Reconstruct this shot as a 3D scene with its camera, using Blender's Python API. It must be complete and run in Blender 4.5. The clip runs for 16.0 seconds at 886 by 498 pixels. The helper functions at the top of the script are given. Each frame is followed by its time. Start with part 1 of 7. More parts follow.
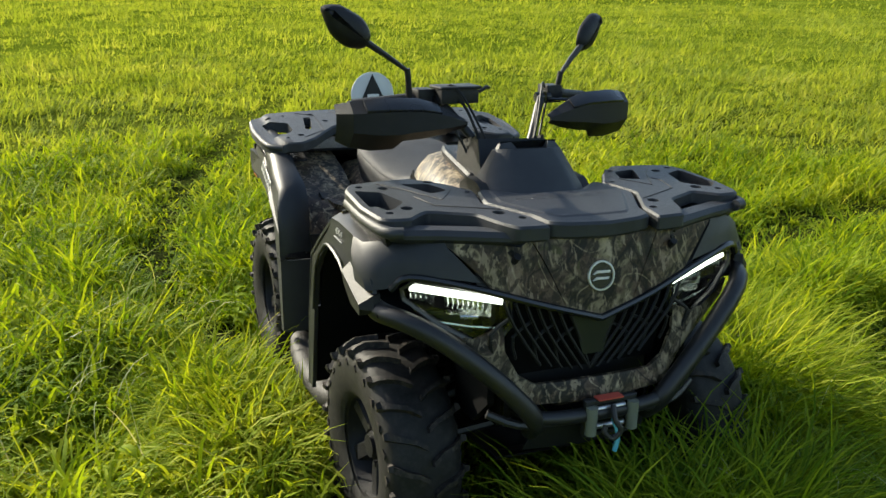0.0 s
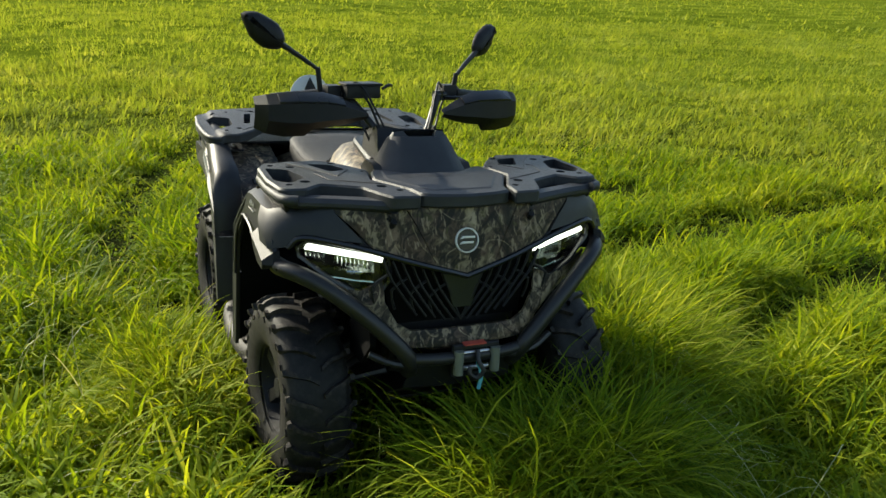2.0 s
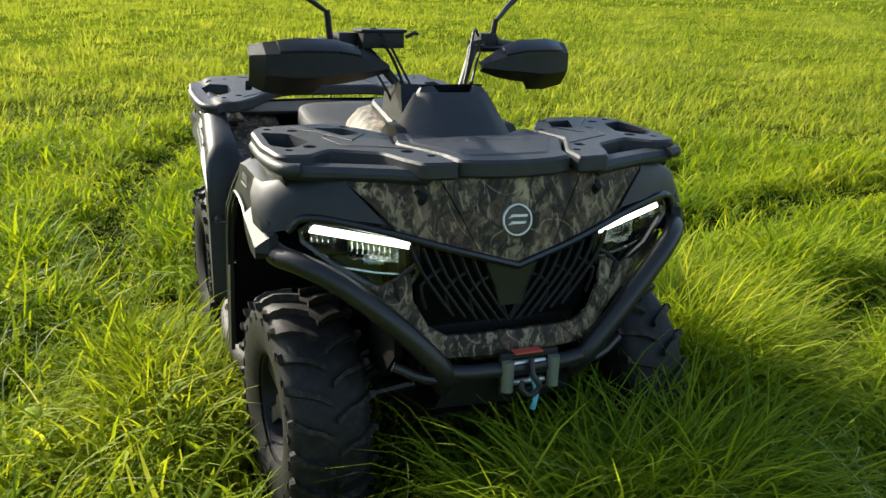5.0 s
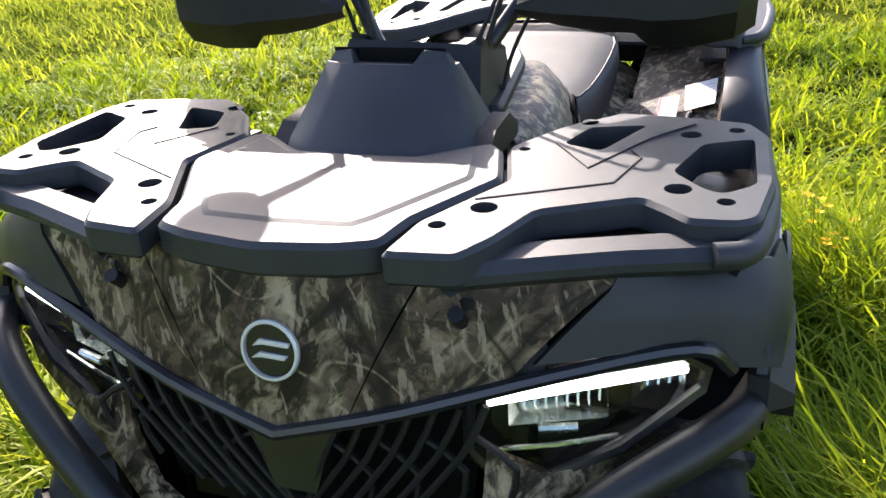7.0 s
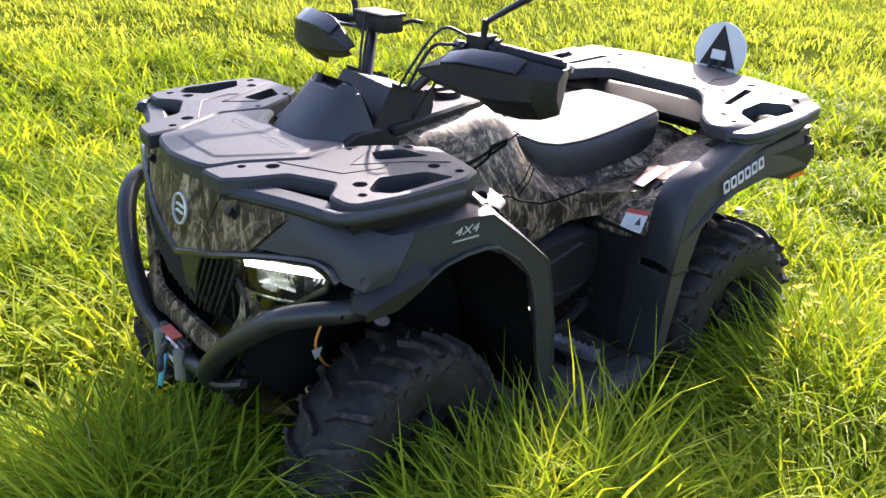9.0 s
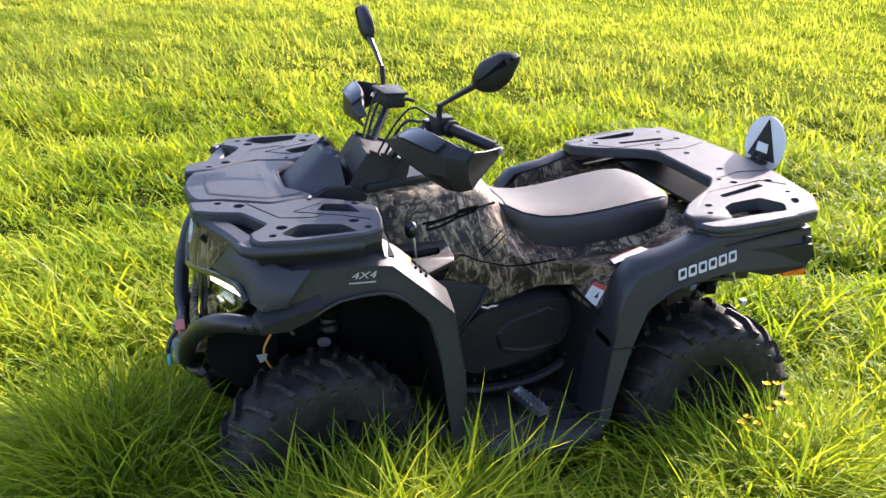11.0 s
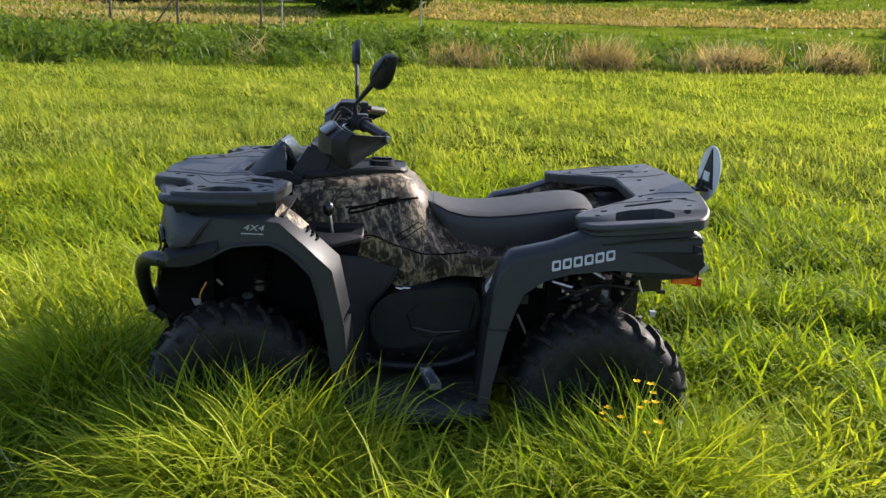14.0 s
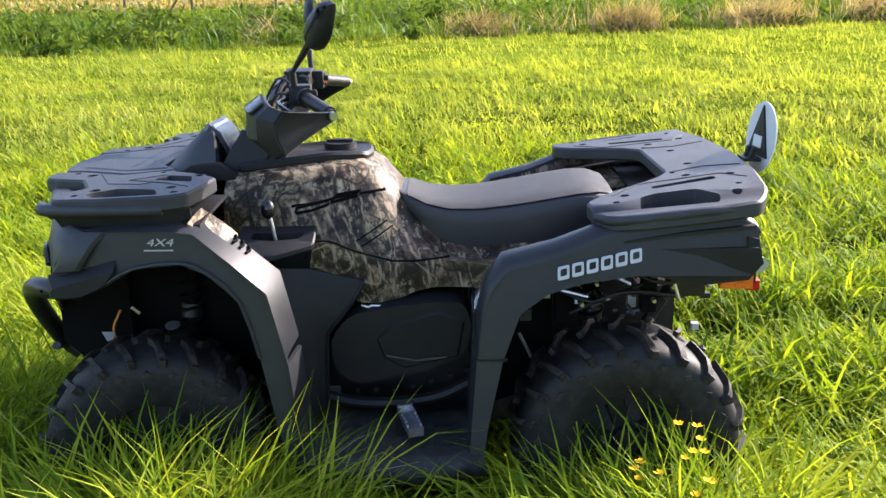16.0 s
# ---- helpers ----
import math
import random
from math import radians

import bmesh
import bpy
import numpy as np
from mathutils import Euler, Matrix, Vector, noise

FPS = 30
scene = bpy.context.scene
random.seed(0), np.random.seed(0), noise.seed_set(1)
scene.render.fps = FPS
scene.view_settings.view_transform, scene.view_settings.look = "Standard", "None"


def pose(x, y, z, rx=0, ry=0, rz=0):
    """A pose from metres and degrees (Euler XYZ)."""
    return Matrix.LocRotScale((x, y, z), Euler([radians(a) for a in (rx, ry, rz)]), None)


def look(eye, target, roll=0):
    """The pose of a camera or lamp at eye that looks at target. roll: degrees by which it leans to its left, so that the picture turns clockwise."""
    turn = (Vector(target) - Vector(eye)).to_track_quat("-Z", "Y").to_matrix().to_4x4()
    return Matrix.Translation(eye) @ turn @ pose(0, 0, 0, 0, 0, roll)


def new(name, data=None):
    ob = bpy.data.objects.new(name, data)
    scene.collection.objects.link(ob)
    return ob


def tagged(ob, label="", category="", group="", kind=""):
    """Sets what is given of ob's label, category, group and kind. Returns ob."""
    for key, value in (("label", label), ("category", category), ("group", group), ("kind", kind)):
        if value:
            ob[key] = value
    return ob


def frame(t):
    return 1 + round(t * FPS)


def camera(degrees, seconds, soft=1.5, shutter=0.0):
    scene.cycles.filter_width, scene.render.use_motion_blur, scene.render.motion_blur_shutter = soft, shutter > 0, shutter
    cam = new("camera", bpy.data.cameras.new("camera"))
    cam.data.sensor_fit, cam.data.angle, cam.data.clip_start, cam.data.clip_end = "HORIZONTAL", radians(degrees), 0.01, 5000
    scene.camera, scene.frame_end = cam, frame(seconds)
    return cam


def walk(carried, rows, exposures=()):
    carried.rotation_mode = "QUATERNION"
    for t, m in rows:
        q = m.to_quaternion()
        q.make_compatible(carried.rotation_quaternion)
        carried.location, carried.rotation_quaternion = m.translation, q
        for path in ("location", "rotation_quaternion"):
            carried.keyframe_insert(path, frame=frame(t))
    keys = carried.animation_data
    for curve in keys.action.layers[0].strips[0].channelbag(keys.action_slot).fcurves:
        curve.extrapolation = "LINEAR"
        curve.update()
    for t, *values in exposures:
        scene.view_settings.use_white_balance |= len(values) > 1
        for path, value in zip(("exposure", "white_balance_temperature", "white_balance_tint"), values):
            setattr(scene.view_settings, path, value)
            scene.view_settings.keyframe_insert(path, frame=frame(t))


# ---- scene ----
cam = camera(54.1, 16.0)
PATH = [
    (0, (2.829, -1.192, 1.598), (1.058, -0.467, 1.017), 1.4),
    (0.5, (3.107, -1.164, 1.592), (1.339, -0.407, 1.042), 1.5),
    (1, (3.370, -1.075, 1.643), (1.607, -0.309, 1.088), 2.9),
    (1.5, (3.396, -1.104, 1.628), (1.630, -0.340, 1.084), 2.9),
    (2, (3.367, -1.102, 1.596), (1.602, -0.338, 1.049), 2.5),
    (2.5, (3.361, -1.084, 1.604), (1.599, -0.313, 1.053), 2.3),
    (3, (3.362, -1.071, 1.600), (1.603, -0.296, 1.046), 1.7),
    (3.5, (3.363, -1.071, 1.601), (1.606, -0.292, 1.046), 1.2),
    (4, (3.351, -1.083, 1.582), (1.595, -0.307, 1.021), 1.0),
    (4.2, (3.289, -1.087, 1.541), (1.532, -0.308, 0.989), 1.1),
    (6.3, (2.002, 0.021, 1.370), (0.176, -0.118, 0.566), 1.2),
    (6.5, (1.905, 0.225, 1.406), (0.137, -0.222, 0.586), -1.1),
    (7, (1.798, 0.522, 1.420), (0.082, -0.106, 0.607), -3.3),
    (7.5, (1.814, 0.917, 1.480), (0.284, -0.088, 0.676), -1.8),
    (8, (1.947, 1.220, 1.492), (0.473, 0.108, 0.723), 4.2),
    (8.5, (1.923, 1.565, 1.563), (0.607, 0.281, 0.774), 3.4),
    (9, (1.764, 1.954, 1.681), (0.601, 0.538, 0.879), 2.6),
    (9.2, (1.751, 2.025, 1.729), (0.618, 0.578, 0.940), 1.7),
    (11.3, (0.934, 2.790, 1.884), (0.454, 0.992, 1.150), 1.7),
    (11.5, (0.851, 2.805, 1.884), (0.441, 0.991, 1.147), 1.0),
    (12, (0.521, 2.775, 1.838), (0.265, 0.940, 1.084), 2.8),
    (12.5, (0.274, 2.825, 1.852), (0.152, 0.976, 1.101), 1.1),
    (13, (0.051, 2.921, 1.749), (-0.007, 1.034, 1.090), 0.0),
    (13.5, (-0.023, 3.169, 1.660), (-0.065, 1.219, 1.216), 1.8),
    (14, (-0.018, 3.412, 1.633), (-0.051, 1.478, 1.124), 2.5),
    (14.5, (-0.029, 3.460, 1.622), (-0.071, 1.526, 1.117), -1.0),
    (15, (-0.171, 3.262, 1.563), (-0.197, 1.328, 1.055), 0.3),
    (15.5, (-0.245, 3.042, 1.548), (-0.203, 1.112, 1.026), 0.5),
    (16, (-0.194, 2.685, 1.532), (-0.152, 0.767, 0.966), -0.9),
]
EXPOSURES = [(0, 1.08, 6800, 5), (0.5, 0.89, 6850, 4), (4.2, 0.81, 6850, 3), (5.2, 1.33, 6600, 8), (6.3, 2.14, 6500, 17), (7, 1.81, 6500, 20), (8, 1.87, 6450, 22), (9.2, 2.18, 6400, 26), (11.3, 2.13, 6350, 26),
             (12.6, 2.11, 6300, 25), (13.0, 1.78, 6350, 23), (13.3, 0.74, 6400, 19), (13.6, 0.76, 6400, 18), (14.0, 1.23, 6400, 17), (14.5, 1.01, 6400, 17), (15.0, 1.20, 6400, 17), (15.5, 1.66, 6350, 18), (16, 1.98, 6300, 21)]
walk(cam, [(t, look(eye, target, roll)) for t, eye, target, roll in PATH], EXPOSURES)

# ---- world and sun ----
SUN = Vector((-0.738, -0.470, 0.485))
world = bpy.data.worlds.new("sky")
scene.world = world
world.use_nodes = True
sky = world.node_tree.nodes.new("ShaderNodeTexSky")
sky.sky_type, sky.sun_disc = "NISHITA", False
sky.sun_elevation, sky.sun_rotation = radians(29), math.atan2(SUN.x, SUN.y)
sky.air_density, sky.dust_density = 1.0, 1.5
world.node_tree.nodes["Background"].inputs["Strength"].default_value = 0.135
world.node_tree.links.new(sky.outputs[0], world.node_tree.nodes["Background"].inputs["Color"])
sun = new("sun", bpy.data.lights.new("sun", "SUN"))
sun.data.energy, sun.data.angle, sun.data.color = 4.5, radians(0.6), (1.0, 0.93, 0.80)
sun.matrix_world = look(SUN * 50, (0, 0, 0))

# ---- materials ----
def ramp(nodes, stops, mode="LINEAR"):
    r = nodes.new("ShaderNodeValToRGB")
    r.color_ramp.interpolation = mode
    el = r.color_ramp.elements
    while len(el) < len(stops):
        el.new(0.5)
    for e, (p, c) in zip(el, stops):
        e.position, e.color = p, (*c, 1)
    return r


def surface(name, dark, light, rough=0.5, metal=0.0, scale=6.0, grain=400.0, bump=0.15, spec=0.5, dust=None, dust_amount=0.0,
            rough_var=0.12):
    """A coloured surface with blotches, fine grain and optional dust."""
    m = bpy.data.materials.new(name)
    m.use_nodes = True
    n, l = m.node_tree.nodes, m.node_tree.links
    b = n["Principled BSDF"]
    b.inputs["Metallic"].default_value = metal
    b.inputs["Specular IOR Level"].default_value = spec
    co = n.new("ShaderNodeTexCoord")
    big, fine = n.new("ShaderNodeTexNoise"), n.new("ShaderNodeTexNoise")
    for t, s, d in ((big, scale, 6), (fine, grain, 2)):
        t.inputs["Scale"].default_value, t.inputs["Detail"].default_value = s, d
        l.new(co.outputs["Object"], t.inputs["Vector"])
    r = ramp(n, [(0.3, dark), (0.7, light)])
    l.new(big.outputs["Fac"], r.inputs[0])
    col = r.outputs[0]
    if dust:
        spots = n.new("ShaderNodeTexNoise")
        spots.inputs["Scale"].default_value, spots.inputs["Detail"].default_value = scale * 2.7, 9
        spots.inputs["Roughness"].default_value = 0.7
        l.new(co.outputs["Object"], spots.inputs["Vector"])
        k = ramp(n, [(0.45, (0, 0, 0)), (0.75, (dust_amount,) * 3)])
        l.new(spots.outputs["Fac"], k.inputs[0])
        mix = n.new("ShaderNodeMix")
        mix.data_type = "RGBA"
        l.new(k.outputs[0], mix.inputs["Factor"])
        l.new(col, mix.inputs["A"])
        mix.inputs["B"].default_value = (*dust, 1)
        col = mix.outputs["Result"]
    l.new(col, b.inputs["Base Color"])
    rr = n.new("ShaderNodeMapRange")
    rr.inputs["To Min"].default_value, rr.inputs["To Max"].default_value = rough - rough_var, rough + rough_var
    l.new(big.outputs["Fac"], rr.inputs["Value"])
    l.new(rr.outputs[0], b.inputs["Roughness"])
    if bump:
        bp = n.new("ShaderNodeBump")
        bp.inputs["Strength"].default_value, bp.inputs["Distance"].default_value = bump, 0.002
        l.new(fine.outputs["Fac"], bp.inputs["Height"])
        l.new(bp.outputs[0], b.inputs["Normal"])
    return m


def camouflage(name):
    """Printed woodland pattern: strokes of bark and dry grass running several ways, pale twigs, brown and olive leaves."""
    m = bpy.data.materials.new(name)
    m.use_nodes = True
    n, l = m.node_tree.nodes, m.node_tree.links
    b = n["Principled BSDF"]
    co = n.new("ShaderNodeTexCoord")

    def noise_tex(vector, scale, detail=3, distortion=0.0, rough=0.6):
        t = n.new("ShaderNodeTexNoise")
        t.inputs["Scale"].default_value, t.inputs["Detail"].default_value = scale, detail
        t.inputs["Distortion"].default_value, t.inputs["Roughness"].default_value = distortion, rough
        l.new(vector, t.inputs["Vector"])
        return t.outputs["Fac"]

    def turned(rx, ry, rz, squash):
        mp = n.new("ShaderNodeMapping")
        mp.vector_type = "TEXTURE"
        mp.inputs["Rotation"].default_value = (rx, ry, rz)
        mp.inputs["Scale"].default_value = (1.0, 1.0, 1.0 / squash)
        l.new(co.outputs["Object"], mp.inputs["Vector"])
        return mp.outputs[0]

    def mixed(fac, a, c):
        x = n.new("ShaderNodeMix")
        x.data_type = "RGBA"
        l.new(fac, x.inputs["Factor"])
        for s, v in (("A", a), ("B", c)):
            if isinstance(v, tuple):
                x.inputs[s].default_value = (*v, 1)
            else:
                l.new(v, x.inputs[s])
        return x.outputs["Result"]

    def gate(value, lo, hi, top=1.0):
        g = ramp(n, [(lo, (0, 0, 0)), (hi, (top,) * 3)])
        l.new(value, g.inputs[0])
        return g.outputs[0]

    plain = co.outputs["Object"]
    upright, slant, flat = turned(0.16, 0.14, 0.0, 0.17), turned(-0.62, -0.70, 0.0, 0.20), turned(1.35, 1.2, 0.0, 0.25)
    tones = [[(0.32, (0.012, 0.010, 0.006)), (0.43, (0.060, 0.050, 0.032)), (0.49, (0.250, 0.222, 0.160)), (0.54, (0.040, 0.034, 0.022)), (0.60, (0.340, 0.305, 0.225)), (0.70, (0.460, 0.415, 0.325))],
             [(0.34, (0.010, 0.008, 0.005)), (0.45, (0.070, 0.060, 0.038)), (0.52, (0.270, 0.240, 0.170)), (0.57, (0.028, 0.022, 0.013)), (0.66, (0.420, 0.375, 0.285))],
             [(0.35, (0.012, 0.009, 0.005)), (0.46, (0.090, 0.058, 0.036)), (0.54, (0.250, 0.178, 0.118)), (0.60, (0.030, 0.021, 0.012)), (0.68, (0.400, 0.315, 0.225))]]
    layers = []
    for vec, scale, stops in ((upright, 13, tones[0]), (slant, 13, tones[1]), (flat, 9, tones[2])):
        r = ramp(n, stops)
        l.new(noise_tex(vec, scale, 6, 0.25, 0.62), r.inputs[0])
        layers.append(r.outputs[0])
    # torn bark: soft brown and mauve blotches
    blotch = ramp(n, [(0.33, (0.012, 0.010, 0.007)), (0.44, (0.070, 0.050, 0.036)), (0.50, (0.130, 0.098, 0.074)), (0.54, (0.040, 0.030, 0.021)), (0.60, (0.200, 0.160, 0.120)), (0.70, (0.330, 0.285, 0.225))])
    l.new(noise_tex(turned(1.1, 1.0, 0.0, 0.6), 8, 8, 0.5, 0.68), blotch.inputs[0])

    def strand(vec, scale, wide, top):
        """Thin drawn-out lines, where a smooth stretched field passes its middle."""
        g = ramp(n, [(0.5 - wide, (0, 0, 0)), (0.5, (top,) * 3), (0.5 + wide, (0, 0, 0))])
        l.new(noise_tex(vec, scale, 1, 0.0, 0.4), g.inputs[0])
        return g.outputs[0]
    col = mixed(gate(noise_tex(plain, 6, 3, 0.4), 0.47, 0.51), layers[0], layers[1])
    col = mixed(gate(noise_tex(slant, 6, 3, 0.4), 0.60, 0.64), col, layers[2])
    col = mixed(gate(noise_tex(plain, 4, 3, 0.5), 0.50, 0.56), col, blotch.outputs[0])
    # olive leaves, dark gaps between the strokes, straight dark branches
    col = mixed(gate(noise_tex(plain, 15, 4, 0.8), 0.61, 0.66, 0.7), col, (0.085, 0.088, 0.034))
    col = mixed(gate(noise_tex(slant, 14, 4, 0.3), 0.60, 0.63, 0.9), col, (0.012, 0.010, 0.007))
    col = mixed(strand(turned(0.25, 0.3, 0.0, 0.10), 9.0, 0.020, 0.9), col, (0.012, 0.010, 0.007))
    col = mixed(strand(turned(-0.9, -0.85, 0.0, 0.09), 7.0, 0.016, 0.95), col, (0.010, 0.009, 0.006))
    col = mixed(strand(turned(0.55, 0.6, 0.0, 0.08), 8.0, 0.012, 0.6), col, (0.420, 0.370, 0.270))
    # fine flecks of bark
    col = mixed(gate(noise_tex(slant, 42, 5, 0.3), 0.53, 0.58, 0.7), col, (0.014, 0.012, 0.008))
    col = mixed(gate(noise_tex(upright, 46, 5, 0.3), 0.57, 0.61, 0.55), col, (0.400, 0.350, 0.270))
    deep = n.new("ShaderNodeGamma")
    deep.inputs["Gamma"].default_value = 1.20
    l.new(col, deep.inputs["Color"])
    warm = n.new("ShaderNodeMix")
    warm.data_type, warm.blend_type = "RGBA", "MULTIPLY"
    warm.inputs["Factor"].default_value = 1.0
    warm.inputs["B"].default_value = (1.06, 0.96, 0.87, 1)
    l.new(deep.outputs[0], warm.inputs["A"])
    l.new(warm.outputs["Result"], b.inputs["Base Color"])
    b.inputs["Roughness"].default_value, b.inputs["Specular IOR Level"].default_value = 0.50, 0.24
    b.inputs["Coat Weight"].default_value, b.inputs["Coat Roughness"].default_value = 0.03, 0.25
    bp = n.new("ShaderNodeBump")
    bp.inputs["Strength"].default_value, bp.inputs["Distance"].default_value = 0.5, 0.004
    l.new(noise_tex(flat, 45, 6, 0.6), bp.inputs["Height"])
    l.new(bp.outputs[0], b.inputs["Normal"])
    return m


def leafy(name, stops, through_share=0.45, rough=0.5, spec=0.35, patch=0.6):
    """Thin leaves that let light through; the colour changes from blade to blade and from patch to patch."""
    m = bpy.data.materials.new(name)
    m.use_nodes = True
    n, l = m.node_tree.nodes, m.node_tree.links
    b, out = n["Principled BSDF"], n["Material Output"]
    geo, co = n.new("ShaderNodeNewGeometry"), n.new("ShaderNodeTexCoord")
    patches = n.new("ShaderNodeTexNoise")
    patches.inputs["Scale"].default_value, patches.inputs["Detail"].default_value = patch, 5
    l.new(co.outputs["Object"], patches.inputs["Vector"])
    add = n.new("ShaderNodeMath")
    add.operation = "MULTIPLY_ADD"
    l.new(geo.outputs["Random Per Island"], add.inputs[0])
    add.inputs[1].default_value = 0.55
    sub = n.new("ShaderNodeMapRange")
    sub.inputs["From Min"].default_value, sub.inputs["From Max"].default_value = 0.3, 0.7
    sub.inputs["To Min"].default_value, sub.inputs["To Max"].default_value = 0.0, 0.45
    l.new(patches.outputs["Fac"], sub.inputs["Value"])
    l.new(sub.outputs[0], add.inputs[2])
    r = ramp(n, stops)
    l.new(add.outputs[0], r.inputs[0])
    l.new(r.outputs[0], b.inputs["Base Color"])
    b.inputs["Roughness"].default_value, b.inputs["Specular IOR Level"].default_value = rough, spec
    tr = n.new("ShaderNodeBsdfTranslucent")
    warm = n.new("ShaderNodeMix")
    warm.data_type, warm.blend_type = "RGBA", "MULTIPLY"
    warm.inputs["Factor"].default_value = 1.0
    l.new(r.outputs[0], warm.inputs["A"])
    warm.inputs["B"].default_value = (1.88, 1.70, 0.62, 1)
    l.new(warm.outputs["Result"], tr.inputs["Color"])
    mix = n.new("ShaderNodeMixShader")
    mix.inputs[0].default_value = through_share
    l.new(b.outputs[0], mix.inputs[1])
    l.new(tr.outputs[0], mix.inputs[2])
    l.new(mix.outputs[0], out.inputs["Surface"])
    return m


def meadow_floor(name):
    """Soil under the near long grass, darkened for the shaded gaps between blades, turning to close green turf farther
    out.
    """
    m = bpy.data.materials.new(name)
    m.use_nodes = True
    n, l = m.node_tree.nodes, m.node_tree.links
    b = n["Principled BSDF"]
    co = n.new("ShaderNodeTexCoord")
    textures = []
    for scale, detail in ((38.0, 4), (5.0, 4), (0.35, 3)):
        t = n.new("ShaderNodeTexNoise")
        t.inputs["Scale"].default_value, t.inputs["Detail"].default_value, t.inputs["Roughness"].default_value = scale, detail, 0.65
        l.new(co.outputs["Object"], t.inputs["Vector"])
        textures.append(t.outputs["Fac"])
    # soil ramp kept darker than the turf to deepen gaps the blades shade
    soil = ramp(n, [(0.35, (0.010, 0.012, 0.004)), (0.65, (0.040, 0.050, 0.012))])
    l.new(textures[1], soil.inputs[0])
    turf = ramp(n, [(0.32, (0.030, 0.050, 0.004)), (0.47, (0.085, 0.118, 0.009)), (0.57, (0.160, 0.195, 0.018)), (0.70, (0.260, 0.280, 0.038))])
    total = n.new("ShaderNodeMath")
    total.operation = "MULTIPLY_ADD"
    l.new(textures[2], total.inputs[0])
    total.inputs[1].default_value = 0.45
    part_sum = n.new("ShaderNodeMath")
    part_sum.operation = "MULTIPLY"
    l.new(textures[0], part_sum.inputs[0])
    part_sum.inputs[1].default_value = 0.55
    l.new(part_sum.outputs[0], total.inputs[2])
    l.new(total.outputs[0], turf.inputs[0])
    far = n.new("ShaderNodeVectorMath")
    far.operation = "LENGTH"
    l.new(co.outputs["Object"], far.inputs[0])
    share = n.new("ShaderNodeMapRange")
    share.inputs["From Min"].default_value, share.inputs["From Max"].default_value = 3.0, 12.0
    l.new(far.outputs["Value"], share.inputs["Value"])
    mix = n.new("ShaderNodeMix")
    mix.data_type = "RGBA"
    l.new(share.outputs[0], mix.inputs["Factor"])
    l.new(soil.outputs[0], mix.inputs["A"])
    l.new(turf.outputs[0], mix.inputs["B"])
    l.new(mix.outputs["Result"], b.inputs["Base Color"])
    b.inputs["Roughness"].default_value, b.inputs["Specular IOR Level"].default_value = 0.95, 0.0
    bp = n.new("ShaderNodeBump")
    bp.inputs["Strength"].default_value, bp.inputs["Distance"].default_value = 0.8, 0.05
    l.new(textures[0], bp.inputs["Height"])
    l.new(bp.outputs[0], b.inputs["Normal"])
    return m


def clear(name, rough=0.02, tint=(1, 1, 1)):
    m = bpy.data.materials.new(name)
    m.use_nodes = True
    n, l = m.node_tree.nodes, m.node_tree.links
    n.remove(n["Principled BSDF"])
    glass, thin, mix, fr = (n.new("ShaderNodeBsdfGlossy"), n.new("ShaderNodeBsdfTransparent"), n.new("ShaderNodeMixShader"),
                            n.new("ShaderNodeFresnel"))
    glass.inputs["Roughness"].default_value = rough
    thin.inputs["Color"].default_value = (*tint, 1)
    fr.inputs["IOR"].default_value = 1.5
    l.new(fr.outputs[0], mix.inputs[0])
    l.new(thin.outputs[0], mix.inputs[1])
    l.new(glass.outputs[0], mix.inputs[2])
    l.new(mix.outputs[0], n["Material Output"].inputs["Surface"])
    return m


def glowing(name, colour, strength):
    m = bpy.data.materials.new(name)
    m.use_nodes = True
    b = m.node_tree.nodes["Principled BSDF"]
    b.inputs["Base Color"].default_value = (0.8, 0.8, 0.8, 1)
    b.inputs["Emission Color"].default_value, b.inputs["Emission Strength"].default_value = (*colour, 1), strength
    return m


CAMO = camouflage("camouflage_plastic")
RACK = surface("rack_plastic", (0.015, 0.016, 0.0185), (0.024, 0.026, 0.0295), 0.51, spec=0.42, grain=900, bump=0.25, dust=(0.13, 0.135, 0.14), dust_amount=0.07)
FENDER = surface("fender_plastic", (0.011, 0.012, 0.014), (0.018, 0.0195, 0.022), 0.46, metal=0.0, grain=700, bump=0.06, spec=0.36, dust=(0.12, 0.12, 0.11), dust_amount=0.05)
BLACK = surface("black_plastic", (0.005, 0.005, 0.006), (0.010, 0.010, 0.011), 0.5, grain=800, bump=0.3, spec=0.30, dust=(0.10, 0.09, 0.075), dust_amount=0.06)
GLOSS = surface("gloss_black_plastic", (0.008, 0.008, 0.009), (0.014, 0.014, 0.015), 0.25, bump=0.05)
SEAT = surface("seat_vinyl", (0.024, 0.024, 0.025), (0.036, 0.036, 0.037), 0.62, spec=0.28, grain=1100, bump=0.5, dust=(0.15, 0.15, 0.145), dust_amount=0.12)
SEAT_SIDE = surface("seat_side_vinyl", (0.014, 0.014, 0.016), (0.022, 0.022, 0.024), 0.5, grain=1100, bump=0.4)
RUBBER = surface("tyre_rubber", (0.007, 0.007, 0.007), (0.016, 0.015, 0.014), 0.60, scale=14, grain=300, bump=0.3, dust=(0.09, 0.085, 0.075), dust_amount=0.20, spec=0.22)
MUDDY = surface("muddy_tread_rubber", (0.008, 0.008, 0.008), (0.018, 0.016, 0.015), 0.6, scale=22, grain=300, bump=0.4, dust=(0.20, 0.155, 0.122), dust_amount=0.30, spec=0.22)
